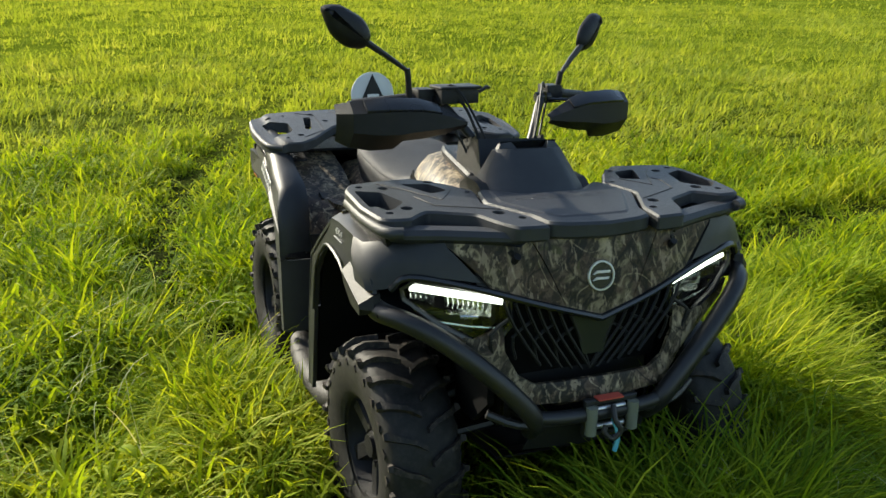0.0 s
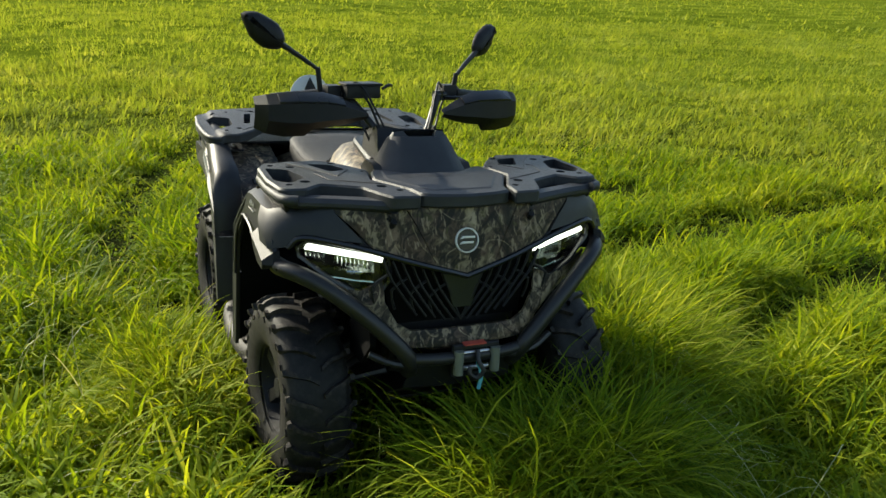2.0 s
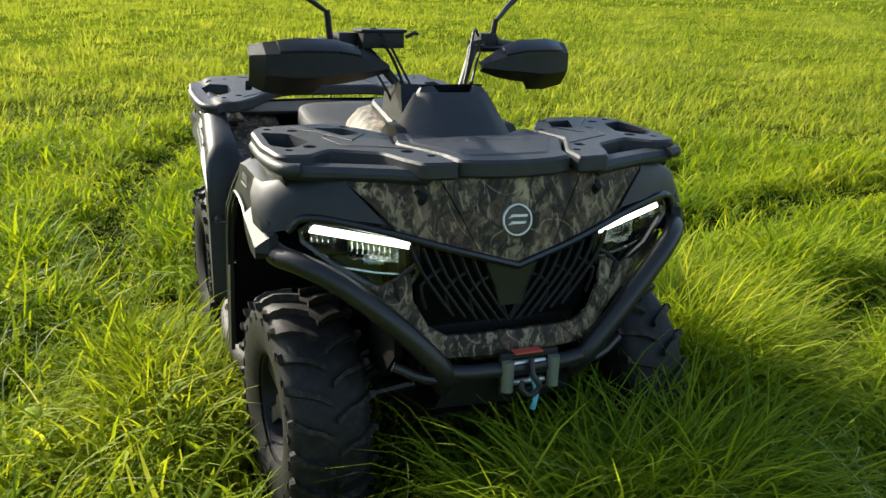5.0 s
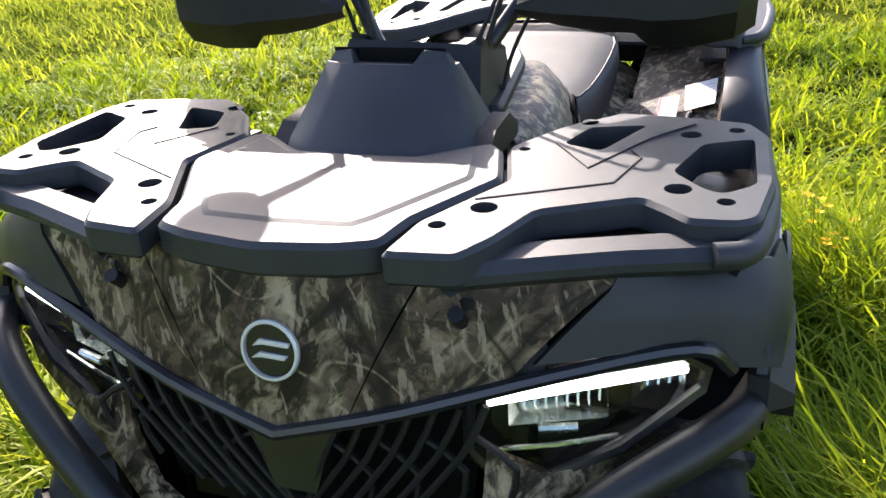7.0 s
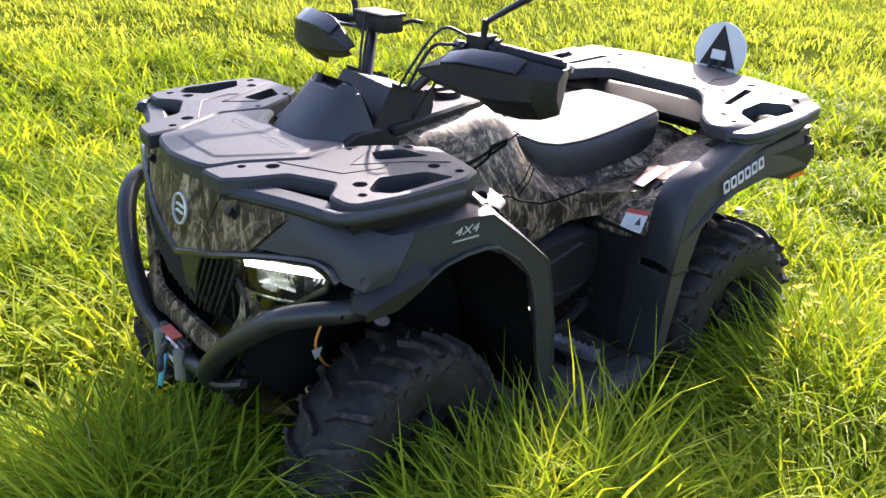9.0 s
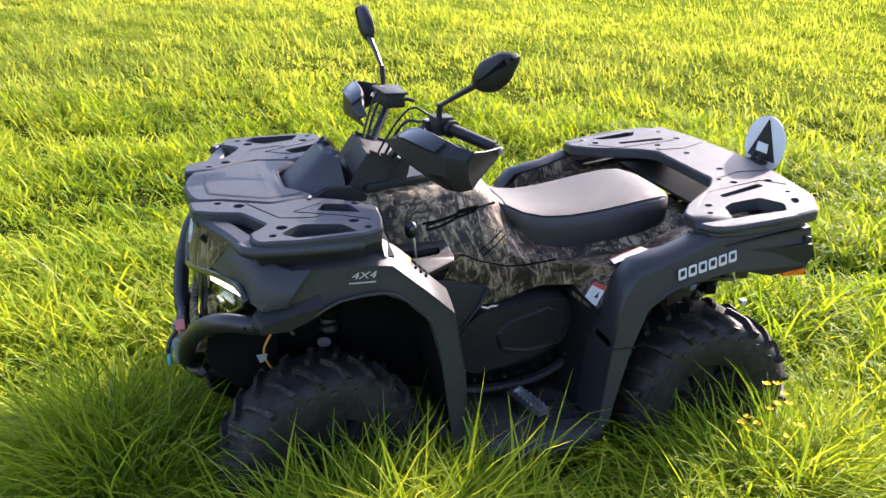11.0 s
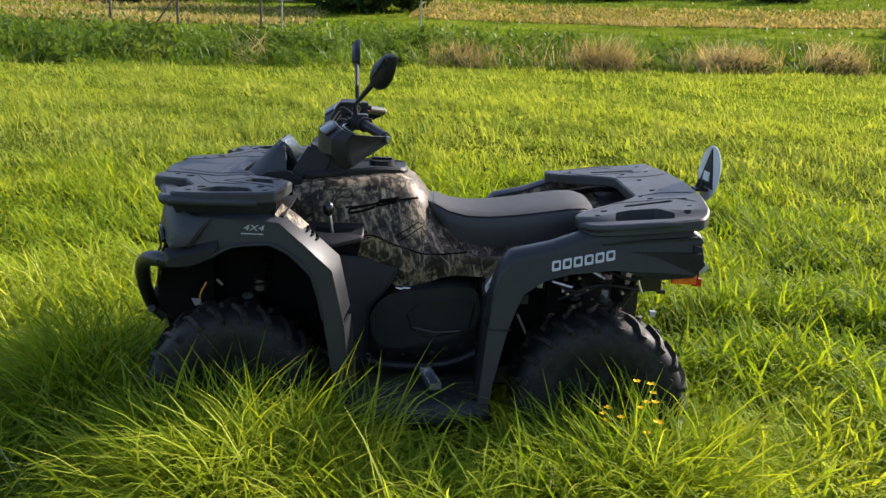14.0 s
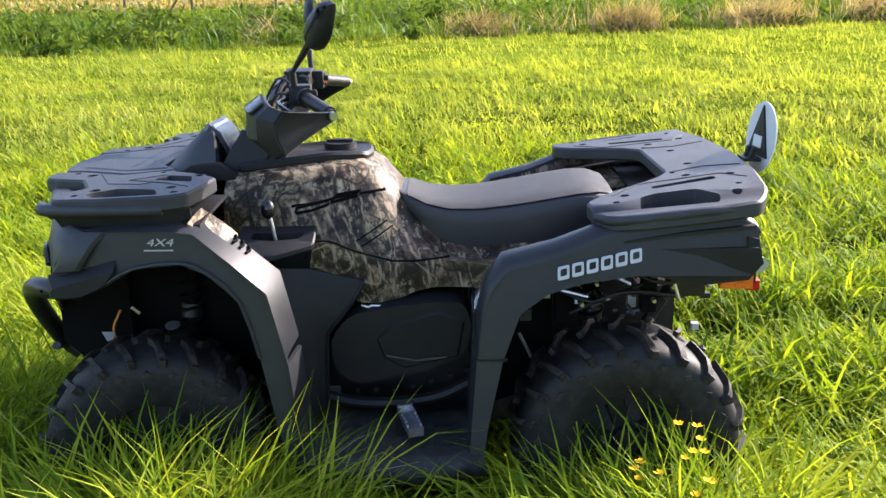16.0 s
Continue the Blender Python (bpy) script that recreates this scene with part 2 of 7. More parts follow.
STEEL = surface("black_steel", (0.010, 0.010, 0.011), (0.018, 0.018, 0.018), 0.42, metal=0.2, bump=0.08, dust=(0.08, 0.07, 0.06), dust_amount=0.10)
ALLOY = surface("bare_alloy", (0.42, 0.42, 0.43), (0.62, 0.62, 0.63), 0.34, metal=0.9, scale=25, bump=0.1, dust=(0.15, 0.13, 0.1), dust_amount=0.4)
BRIGHT = surface("silver_badge_plastic", (0.55, 0.55, 0.55), (0.66, 0.66, 0.66), 0.30, metal=0.35, bump=0.0)
LABEL_WHITE = surface("sticker_white", (0.55, 0.55, 0.53), (0.62, 0.62, 0.60), 0.6, bump=0.0)
LABEL_RED = surface("sticker_red", (0.42, 0.06, 0.04), (0.50, 0.08, 0.05), 0.45, bump=0.0)
LABEL_DARK = surface("sticker_print", (0.03, 0.03, 0.03), (0.05, 0.05, 0.05), 0.5, bump=0.0)
SILVER = surface("silver_print", (0.34, 0.34, 0.34), (0.44, 0.44, 0.44), 0.4, metal=0.3, bump=0.0)
AMBER = surface("amber_plastic", (0.55, 0.11, 0.01), (0.65, 0.15, 0.015), 0.3, bump=0.0)
REDLENS = surface("red_lens", (0.35, 0.01, 0.01), (0.42, 0.015, 0.012), 0.25, bump=0.0)
ORANGE = surface("orange_wire", (0.55, 0.20, 0.02), (0.6, 0.24, 0.03), 0.5, bump=0.0)
BLUEROPE = surface("blue_rope", (0.05, 0.30, 0.36), (0.12, 0.42, 0.46), 0.6, scale=60, bump=0.2)
REFLECTOR = surface("lamp_reflector", (0.42, 0.45, 0.43), (0.56, 0.59, 0.57), 0.24, metal=0.95, scale=40, bump=0.0)
DISC = surface("disc_plastic", (0.52, 0.53, 0.52), (0.60, 0.61, 0.60), 0.4, bump=0.05)
OLIVE = surface("olive_plastic", (0.011, 0.013, 0.009), (0.020, 0.023, 0.016), 0.45, bump=0.15)
ROLLER = surface("roller_nylon", (0.10, 0.11, 0.085), (0.16, 0.17, 0.13), 0.45, bump=0.1)
GLASS = clear("lamp_glass", tint=(0.86, 0.92, 0.88))
MIRROR = surface("mirror_glass", (0.85, 0.86, 0.87), (0.86, 0.87, 0.88), 0.02, metal=1.0, bump=0.0, rough_var=0.0)
STRIP = glowing("daylight_strip", (1.0, 0.98, 0.93), 2.2)
# pale base colour stands for sky reflected in the display
SCREEN = surface("display_sky_tone", (0.42, 0.45, 0.46), (0.50, 0.53, 0.53), 0.10, bump=0.0)
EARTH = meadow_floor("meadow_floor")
GRASS = leafy("meadow_grass", [(0.0, (0.031, 0.065, 0.005)), (0.28, (0.089, 0.155, 0.010)), (0.55, (0.178, 0.244, 0.015)), (0.82, (0.289, 0.332, 0.028)), (1.0, (0.414, 0.425, 0.109))], 0.42, 0.6, 0.06)
STALK = leafy("grass_stalk", [(0.0, (0.22, 0.25, 0.09)), (0.6, (0.34, 0.35, 0.17)), (1.0, (0.46, 0.42, 0.26))], 0.3, 0.5, 0.3)
# near-black carries the deep shade of arches and recesses; grooves and print share it
MATT = surface("matt_shade_black", (0.002, 0.002, 0.002), (0.005, 0.005, 0.005), 0.85, grain=500, bump=0.2, spec=0.08)
BOARD = surface("worn_board_plastic", (0.016, 0.015, 0.015), (0.034, 0.032, 0.030), 0.6, scale=10, grain=700, bump=0.4, spec=0.35, dust=(0.13, 0.115, 0.095), dust_amount=0.35)
# old grass, coloured dark enough to stand for shade between the tufts
SHADE_THATCH = leafy("shade_thatch", [(0.0, (0.016, 0.022, 0.006)), (0.6, (0.040, 0.050, 0.012)), (1.0, (0.10, 0.085, 0.035))], 0.15, 0.9, 0.0)
GRASS_FAR = leafy("far_meadow_grass", [(0.0, (0.068, 0.110, 0.015)), (0.30, (0.146, 0.199, 0.029)), (0.60, (0.218, 0.265, 0.045)), (0.85, (0.276, 0.305, 0.066)), (1.0, (0.350, 0.355, 0.117))], 0.42, 0.8, 0.03, 0.8)
VERGE = leafy("verge_dry_grass", [(0.0, (0.10, 0.12, 0.03)), (0.40, (0.24, 0.195, 0.085)), (0.75, (0.36, 0.285, 0.155)), (1.0, (0.46, 0.385, 0.24))], 0.3, 0.9, 0.0, 0.25)
GRASS_DARK = leafy("bank_grass", [(0.0, (0.035, 0.075, 0.006)), (0.5, (0.06, 0.115, 0.009)), (0.85, (0.10, 0.15, 0.013)), (1.0, (0.24, 0.22, 0.08))], 0.4, 0.5, 0.2)
STRAW = leafy("dry_reed", [(0.0, (0.17, 0.12, 0.07)), (0.5, (0.34, 0.26, 0.155)), (1.0, (0.56, 0.47, 0.32))], 0.3, 0.7, 0.1)
FLOWER = surface("yellow_petals", (0.55, 0.33, 0.004), (0.68, 0.43, 0.006), 0.7, bump=0.0, spec=0.1)
LEAF = leafy("broad_leaf", [(0.0, (0.12, 0.20, 0.01)), (0.6, (0.20, 0.27, 0.012)), (1.0, (0.30, 0.32, 0.02))], 0.45, 0.65, 0.1)

# ---- building tools ----
from mathutils import geometry


def part(name, bm, material, parent=None, label="", smooth=38, bevel=0.0, bevel_angle=32):
    """One mesh object from a bmesh, under a thing or a part."""
    if bevel:
        sharp = [e for e in bm.edges if len(e.link_faces) == 2 and e.calc_face_angle(0) > radians(bevel_angle)]
        bmesh.ops.bevel(bm, geom=sharp, offset=bevel, segments=2, profile=0.6, affect="EDGES", clamp_overlap=True)
    bmesh.ops.recalc_face_normals(bm, faces=bm.faces)
    me = bpy.data.meshes.new(name)
    bm.to_mesh(me)
    bm.free()
    me.materials.append(material)
    if smooth:
        me.polygons.foreach_set("use_smooth", [True] * len(me.polygons))
        me.set_sharp_from_angle(angle=radians(smooth))
    ob = new(name, me)
    ob.parent = parent
    if label:
        tagged(ob, label)
    return ob


def build(verts, faces):
    bm = bmesh.new()
    vs = [bm.verts.new(v) for v in verts]
    for f in faces:
        try:
            bm.faces.new([vs[i] for i in f])
        except ValueError:
            pass
    return bm


def join(*bms):
    """Several bmeshes as one."""
    out = bmesh.new()
    for b in bms:
        b.verts.index_update()
        vs = [out.verts.new(v.co) for v in b.verts]
        for f in b.faces:
            try:
                out.faces.new([vs[v.index] for v in f.verts])
            except ValueError:
                pass
        b.free()
    return out


def moved(bm, m):
    bmesh.ops.transform(bm, matrix=m, verts=bm.verts)
    return bm


def loft(rings, cap=True, closed=True):
    """A skin over rings of equal point count."""
    n = len(rings[0])
    verts = [p for r in rings for p in r]
    faces = []
    for i in range(len(rings) - 1):
        for j in range(n if closed else n - 1):
            k = (j + 1) % n
            faces.append((i * n + j, i * n + k, (i + 1) * n + k, (i + 1) * n + j))
    if cap and closed:
        faces += [tuple(range(n))[::-1], tuple(range((len(rings) - 1) * n, len(rings) * n))]
    return build(verts, faces)


def fair(points, steps=6):
    """A smooth line through points (Catmull-Rom)."""
    p = [Vector(q) for q in points]
    p = [p[0] * 2 - p[1]] + p + [p[-1] * 2 - p[-2]]
    out = []
    for i in range(1, len(p) - 2):
        for k in range(steps):
            t = k / steps
            a, b, c, d = p[i - 1:i + 3]
            out.append(0.5 * ((2 * b) + (c - a) * t + (2 * a - 5 * b + 4 * c - d) * t * t + (3 * b - a - 3 * c + d) * t ** 3))
    return out + [p[-2]]


def tube(points, radius, sides=10, smooth_steps=0, radii=None):
    """A round bar along a line."""
    pts = fair(points, smooth_steps) if smooth_steps else [Vector(p) for p in points]
    rings, normal = [], None
    for i, p in enumerate(pts):
        d = (pts[min(i + 1, len(pts) - 1)] - pts[max(i - 1, 0)]).normalized()
        if normal is None:
            normal = d.orthogonal().normalized()
        normal = (normal - d * normal.dot(d)).normalized()
        side = d.cross(normal)
        r = radius if radii is None else radii[0] + (radii[1] - radii[0]) * i / (len(pts) - 1)
        rings.append([p + r * (math.cos(a) * normal + math.sin(a) * side) for a in (math.tau * k / sides for k in range(sides))])
    return loft(rings)


def rounded(poly, r, n=3):
    """A polygon with its corners cut round."""
    out, m = [], len(poly)
    for i in range(m):
        a, b, c = (Vector(poly[j % m]).to_2d() for j in (i - 1, i, i + 1))
        u, v = (a - b), (c - b)
        k = min(r, u.length * 0.45, v.length * 0.45)
        p, q = b + u.normalized() * k, b + v.normalized() * k
        for s in range(n + 1):
            t = s / n
            out.append(p * (1 - t) ** 2 + b * 2 * t * (1 - t) + q * t * t)
    return out


def area(poly):
    return sum(poly[i - 1][0] * poly[i][1] - poly[i][0] * poly[i - 1][1] for i in range(len(poly))) / 2


def inset(poly, d):
    """A polygon drawn in by d."""
    s = 1 if area(poly) > 0 else -1
    out, m = [], len(poly)
    for i in range(m):
        a, b, c = (Vector(poly[j % m]).to_2d() for j in (i - 1, i, i + 1))
        u, v = (b - a), (c - b)
        u = u.normalized() if u.length > 1e-9 else v.normalized()
        v = v.normalized() if v.length > 1e-9 else u
        nu, nv = Vector((-u.y, u.x)) * s, Vector((-v.y, v.x)) * s
        k = nu + nv
        k = k.normalized() if k.length > 1e-6 else nu
        out.append(b + k * d / max(0.5, k.dot(nu)))
    return out


def plate(outer, holes, place, thick, chamfer=0.008):
    """A slab with openings. place(u, v, w) sets a point of the slab's plan at depth w below its face."""
    outer = [Vector(p).to_2d() for p in outer]
    if area(outer) < 0:
        outer.reverse()
    drawn = inset(outer, chamfer)
    holes = [[Vector(p).to_2d() for p in h] for h in holes]
    loops = [drawn] + holes
    tris = geometry.tessellate_polygon([[(*p, 0) for p in lp] for lp in loops])
    flat = [p for lp in loops for p in lp]
    n, m = len(flat), len(outer)
    verts = [place(*p, 0) for p in flat] + [place(*p, thick) for p in flat]
    verts += [place(*p, chamfer) for p in outer] + [place(*p, thick - chamfer) for p in outer]
    faces = [tuple(t) for t in tris] + [tuple(n + i for i in t[::-1]) for t in tris]
    a, b = 2 * n, 2 * n + m
    for i in range(m):
        j = (i + 1) % m
        faces += [(i, a + i, a + j, j), (a + i, b + i, b + j, a + j), (b + i, n + i, n + j, b + j)]
    start = m
    for h in holes:
        k = len(h)
        for i in range(k):
            j = (i + 1) % k
            faces.append((start + i, start + j, n + start + j, n + start + i))
        start += k
    return build(verts, faces)


def circle(x, y, r, n=14):
    return [(x + r * math.cos(math.tau * k / n), y + r * math.sin(math.tau * k / n)) for k in range(n)]


def skin(rows, thick, inward=(0, 0, -1)):
    """A panel through rows of points, with thickness."""
    w = len(rows[0])
    verts = [Vector(p) for r in rows for p in r]
    off = Vector(inward).normalized() * thick
    n = len(verts)
    verts += [v + off for v in verts]
    faces = []
    for i in range(len(rows) - 1):
        for j in range(w - 1):
            a, b, c, d = i * w + j, i * w + j + 1, (i + 1) * w + j + 1, (i + 1) * w + j
            faces += [(a, b, c, d), (n + d, n + c, n + b, n + a)]
    rim = [j for j in range(w)] + [i * w + w - 1 for i in range(1, len(rows))]
    rim += [(len(rows) - 1) * w + j for j in range(w - 2, -1, -1)] + [i * w for i in range(len(rows) - 2, 0, -1)]
    for i, a in enumerate(rim):
        b = rim[(i + 1) % len(rim)]
        faces.append((a, n + a, n + b, b))
    return build(verts, faces)


def box(x0, x1, y0, y1, z0, z1):
    v = [(x, y, z) for x in (x0, x1) for y in (y0, y1) for z in (z0, z1)]
    return build(v, [(0, 1, 3, 2), (4, 6, 7, 5), (0, 4, 5, 1), (2, 3, 7, 6), (0, 2, 6, 4), (1, 5, 7, 3)])


def slab(poly, y0, y1, axis="y", draw=0.0):
    """A flat outline pulled from y0 to y1; draw narrows the far end."""
    far = inset(poly, draw) if draw else [Vector(p).to_2d() for p in poly]
    put = {"y": lambda p, k: (p[0], k, p[1]), "x": lambda p, k: (k, p[0], p[1]), "z": lambda p, k: (p[0], p[1], k)}[axis]
    n = len(poly)
    verts = [put(p, y0) for p in poly] + [put(p, y1) for p in far]
    faces = [tuple(range(n)), tuple(range(2 * n - 1, n - 1, -1))] + [(i, (i + 1) % n, n + (i + 1) % n, n + i) for i in range(n)]
    return build(verts, faces)


def mirrored(points, s):
    return [(x, s * y, z) for x, y, z in points]


def lettering(name, text, size, depth, m, material, parent, label=""):
    """Raised letters in the built-in font, as a mesh."""
    cu = bpy.data.curves.new(name, "FONT")
    cu.body, cu.size, cu.extrude, cu.align_x, cu.align_y = text, size, depth, "CENTER", "CENTER"
    cu.shear = 0.25
    ob = bpy.data.objects.new(name, cu)
    scene.collection.objects.link(ob)
    bpy.context.view_layer.update()
    me = bpy.data.meshes.new_from_object(ob.evaluated_get(bpy.context.evaluated_depsgraph_get()))
    bpy.data.objects.remove(ob)
    me.transform(m)
    me.materials.clear()
    me.materials.append(material)
    out = new(name, me)
    out.parent = parent
    return tagged(out, label) if label else out

# ---- land ----
def edge_y(x):
    """Line along which the mown meadow meets the rough bank."""
    line = [(-60, -34.0), (-13, -23.5), (2, -19.5), (8.6, -16.0), (40, 2.0)]
    for (x0, y0), (x1, y1) in zip(line, line[1:]):
        if x <= x1 or x1 == 40:
            return y0 + (y1 - y0) * (x - x0) / (x1 - x0)


def rise(x, y):
    """Height of the meadow: level round the vehicle, climbing gently towards the road bank."""
    r = math.hypot(x, y)
    # steeper on the side away from the road
    away = min(1.0, max(0.0, (y / max(r, 1.0) + 0.3) / 0.4))
    d = r - 4
    up = (0.023 + 0.011 * away) * (d if d > 4 else (0 if d < -4 else (d + 4) ** 2 / 16))
    up = min(up, 2.4 + 4.6 * away)
    # hillside behind the farm
    up += 0.085 * min(1.0, max(0.0, (-y / max(r, 1.0) - 0.2) / 0.3)) * min(90.0, max(0.0, r - 60))
    over = edge_y(x) - y
    if 0 < over < 11:
        up += 0.42 * math.sin(math.pi * over / 11) ** 2
    k = min(1.0, max(0.0, (r - 3) / 6))
    return up + k * 0.05 * (noise.noise(Vector((x * 0.22, y * 0.22, 0))) + 0.4 * noise.noise(Vector((x * 0.7, y * 0.7, 3))))


def make_ground():
    radii = [0.0] + [0.6 * 1.115 ** k for k in range(74)]
    seg = 120
    verts, faces = [(0, 0, 0)], []
    for r in radii[1:]:
        for k in range(seg):
            a = math.tau * k / seg
            x, y = r * math.cos(a), r * math.sin(a)
            verts.append((x, y, rise(x, y)))
    faces += [(0, 1 + k, 1 + (k + 1) % seg) for k in range(seg)]
    for i in range(len(radii) - 2):
        for k in range(seg):
            a, b = 1 + i * seg + k, 1 + i * seg + (k + 1) % seg
            faces.append((a, a + seg, b + seg, b))
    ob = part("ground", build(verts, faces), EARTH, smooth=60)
    return tagged(ob, "green meadow soil under the grass, rising to a bank", "ground", kind="structure")


make_ground()


def quads_mesh(name, centres, sizes, material, seed, tilt=1.0, stretch=1.0):
    """Many small leaves, each a four-cornered blade turned its own way."""
    rng = np.random.default_rng(seed)
    n = len(centres)
    c = np.asarray(centres, float)
    u = rng.normal(size=(n, 3))
    u /= np.linalg.norm(u, axis=1)[:, None]
    w = rng.normal(size=(n, 3))
    w -= u * (u * w).sum(1)[:, None]
    w /= np.linalg.norm(w, axis=1)[:, None]
    s = np.asarray(sizes, float)[:, None]
    v = np.stack([c - u * s * stretch, c + w * s * 0.45, c + u * s * stretch, c - w * s * 0.45], 1).reshape(-1, 3)
    me = bpy.data.meshes.new(name)
    me.vertices.add(4 * n)
    me.vertices.foreach_set("co", v.ravel())
    me.loops.add(4 * n)
    me.loops.foreach_set("vertex_index", np.arange(4 * n, dtype=np.int32))
    me.polygons.add(n)
    me.polygons.foreach_set("loop_start", np.arange(0, 4 * n, 4, dtype=np.int32))
    me.update(calc_edges=True)
    me.materials.append(material)
    return new(name, me)


BARK = surface("bark", (0.06, 0.045, 0.032), (0.13, 0.10, 0.075), 0.85, scale=8, grain=60, bump=0.7, spec=0.2)
LEAVES_DARK = leafy("dark_foliage", [(0.0, (0.012, 0.026, 0.009)), (0.6, (0.025, 0.048, 0.014)), (1.0, (0.055, 0.085, 0.022))], 0.25, 0.8, 0.05, patch=0.3)
LEAVES_LIGHT = leafy("light_foliage", [(0.0, (0.03, 0.06, 0.012)), (0.6, (0.065, 0.105, 0.02)), (1.0, (0.12, 0.15, 0.035))], 0.35, 0.8, 0.05, patch=0.3)
WOOD_GREY = surface("weathered_boards", (0.20, 0.19, 0.18), (0.33, 0.31, 0.29), 0.8, scale=3, grain=90, bump=0.5, spec=0.2)
PLASTER = surface("pink_grey_plaster", (0.33, 0.245, 0.22), (0.40, 0.305, 0.27), 0.8, scale=2, grain=70, bump=0.3, spec=0.2)
ROOF = surface("brown_red_roof", (0.10, 0.045, 0.035), (0.16, 0.07, 0.055), 0.7, scale=3, grain=50, bump=0.4)
ROOF_DARK = surface("dark_roof", (0.02, 0.026, 0.03), (0.04, 0.046, 0.05), 0.6, scale=3, grain=50, bump=0.3)
WHITEPAINT = surface("white_paint", (0.70, 0.70, 0.68), (0.78, 0.78, 0.76), 0.5, scale=5, bump=0.1)
PANE = surface("window_pane", (0.03, 0.035, 0.04), (0.05, 0.055, 0.06), 0.08, bump=0.0)


def make_tree(name, x, y, height, width, material, seed, label, leaves=2600):
    """Tapered trunk, a few limbs, and a ragged crown of clumps of leaves."""
    rng = random.Random(seed)
    z = rise(x, y)
    root = tagged(new(name), label, "tree" if height > 4.2 else "bush")
    root.location = (x, y, z)
    bms = [tube([(0, 0, -0.1), (0.05, 0.02, height * 0.35), (-0.03, 0.06, height * 0.8)], 0.1, 7, 3, (0.022 * height, 0.006 * height))]
    for k in range(9):
        a, h = rng.uniform(0, math.tau), height * rng.uniform(0.12, 0.6)
        e = Vector((math.cos(a) * width * 0.42, math.sin(a) * width * 0.42, min(height * 0.9, h + height * rng.uniform(0.1, 0.3))))
        bms.append(tube([(0, 0, h), tuple(e * 0.5 + Vector((0, 0, h * 0.55))), tuple(e)], 0.05, 5, 3, (0.009 * height, 0.003 * height)))
    part("trunk", join(*bms), BARK, root)
    centres, sizes = [], []
    clumps = []
    for k in range(60):
        a, h = rng.uniform(0, math.tau), rng.random() ** 1.25
        wide = width / 2 * (1 - 0.7 * h ** 1.6) * rng.uniform(0.2, 1.0)
        clumps.append((math.cos(a) * wide, math.sin(a) * wide, height * (0.03 + 0.95 * h), rng.uniform(0.32, 0.62) * width * 0.26))
    for k in range(leaves):
        cx, cy, cz, cr = rng.choice(clumps)
        d = Vector((rng.gauss(0, 1), rng.gauss(0, 1), rng.gauss(0, 0.8))).normalized() * cr * rng.uniform(0.3, 1.15)
        centres.append((cx + d.x, cy + d.y, max(0.05, cz + d.z)))
        sizes.append(rng.uniform(0.12, 0.30) * (0.6 + height / 9))
    crown = quads_mesh("crown", centres, sizes, material, seed)
    crown.parent = root
    return root


def window(parent, x, y, z, w, h, face=1):
    f = part("window", join(box(x - w / 2 - 0.09, x + w / 2 + 0.09, y, y + face * 0.06, z - 0.09, z), box(x - w / 2 - 0.09, x + w / 2 + 0.09, y, y + face * 0.06, z + h, z + h + 0.09),
                            box(x - w / 2 - 0.09, x - w / 2, y, y + face * 0.06, z, z + h), box(x + w / 2, x + w / 2 + 0.09, y, y + face * 0.06, z, z + h)), WHITEPAINT, parent, "white window frame", smooth=0)
    part("pane", box(x - w / 2, x + w / 2, y + face * 0.005, y + face * 0.02, z, z + h), PANE, f, "dark glass pane", smooth=0)


def make_house(name, x0, x1, y, deep, wall, z, wall_material, roof_material, label, openings, eave=0.5, pitch=1.9):
    root = tagged(new(name), label, "house")
    part("wall", box(x0, x1, y - deep, y, z - 0.6, z + wall), wall_material, root, smooth=0)
    xm = [(x0 - eave, y + eave, z + wall - 0.12), (x1 + eave, y + eave, z + wall - 0.12), (x1 + eave, y - deep / 2, z + wall + pitch), (x0 - eave, y - deep / 2, z + wall + pitch),
          (x0 - eave, y - deep - eave, z + wall - 0.12), (x1 + eave, y - deep - eave, z + wall - 0.12)]
    roof = build(xm + [(a, b, c + 0.16) for a, b, c in xm], [(0, 1, 2, 3), (3, 2, 5, 4), (6, 9, 8, 7), (9, 10, 11, 8), (0, 6, 7, 1), (4, 5, 11, 10), (0, 3, 9, 6), (3, 4, 10, 9), (1, 7, 8, 2), (2, 8, 11, 5)])
    part("roof", roof, roof_material, root, smooth=0)
    part("gable", build([(x0, y, z + wall), (x0, y - deep, z + wall), (x0, y - deep / 2, z + wall + pitch - 0.1), (x1, y, z + wall), (x1, y - deep, z + wall), (x1, y - deep / 2, z + wall + pitch - 0.1)],
                        [(0, 1, 2), (5, 4, 3), (0, 2, 5, 3), (1, 4, 5, 2)]), wall_material, root, smooth=0)
    for wx, wz, ww, wh in openings:
        window(root, wx, y + 0.01, z + wz, ww, wh)
    return root


BROWN_BOARD = surface("brown_boards", (0.05, 0.032, 0.028), (0.09, 0.06, 0.05), 0.8, scale=3, grain=80, bump=0.4, spec=0.2)
make_house("farmhouse", 11.7, 17.7, -71.5, 8, 2.3, rise(14.7, -71.5) - 0.2, PLASTER, ROOF, "low pink-grey plastered house with a brown-red roof", [(16.2, 0.75, 0.85, 1.05)])
make_house("woodshed", 18.6, 24.0, -80, 5, 2.2, rise(21, -80) - 0.3, BROWN_BOARD, ROOF, "small brown board shed among dark bushes", [])
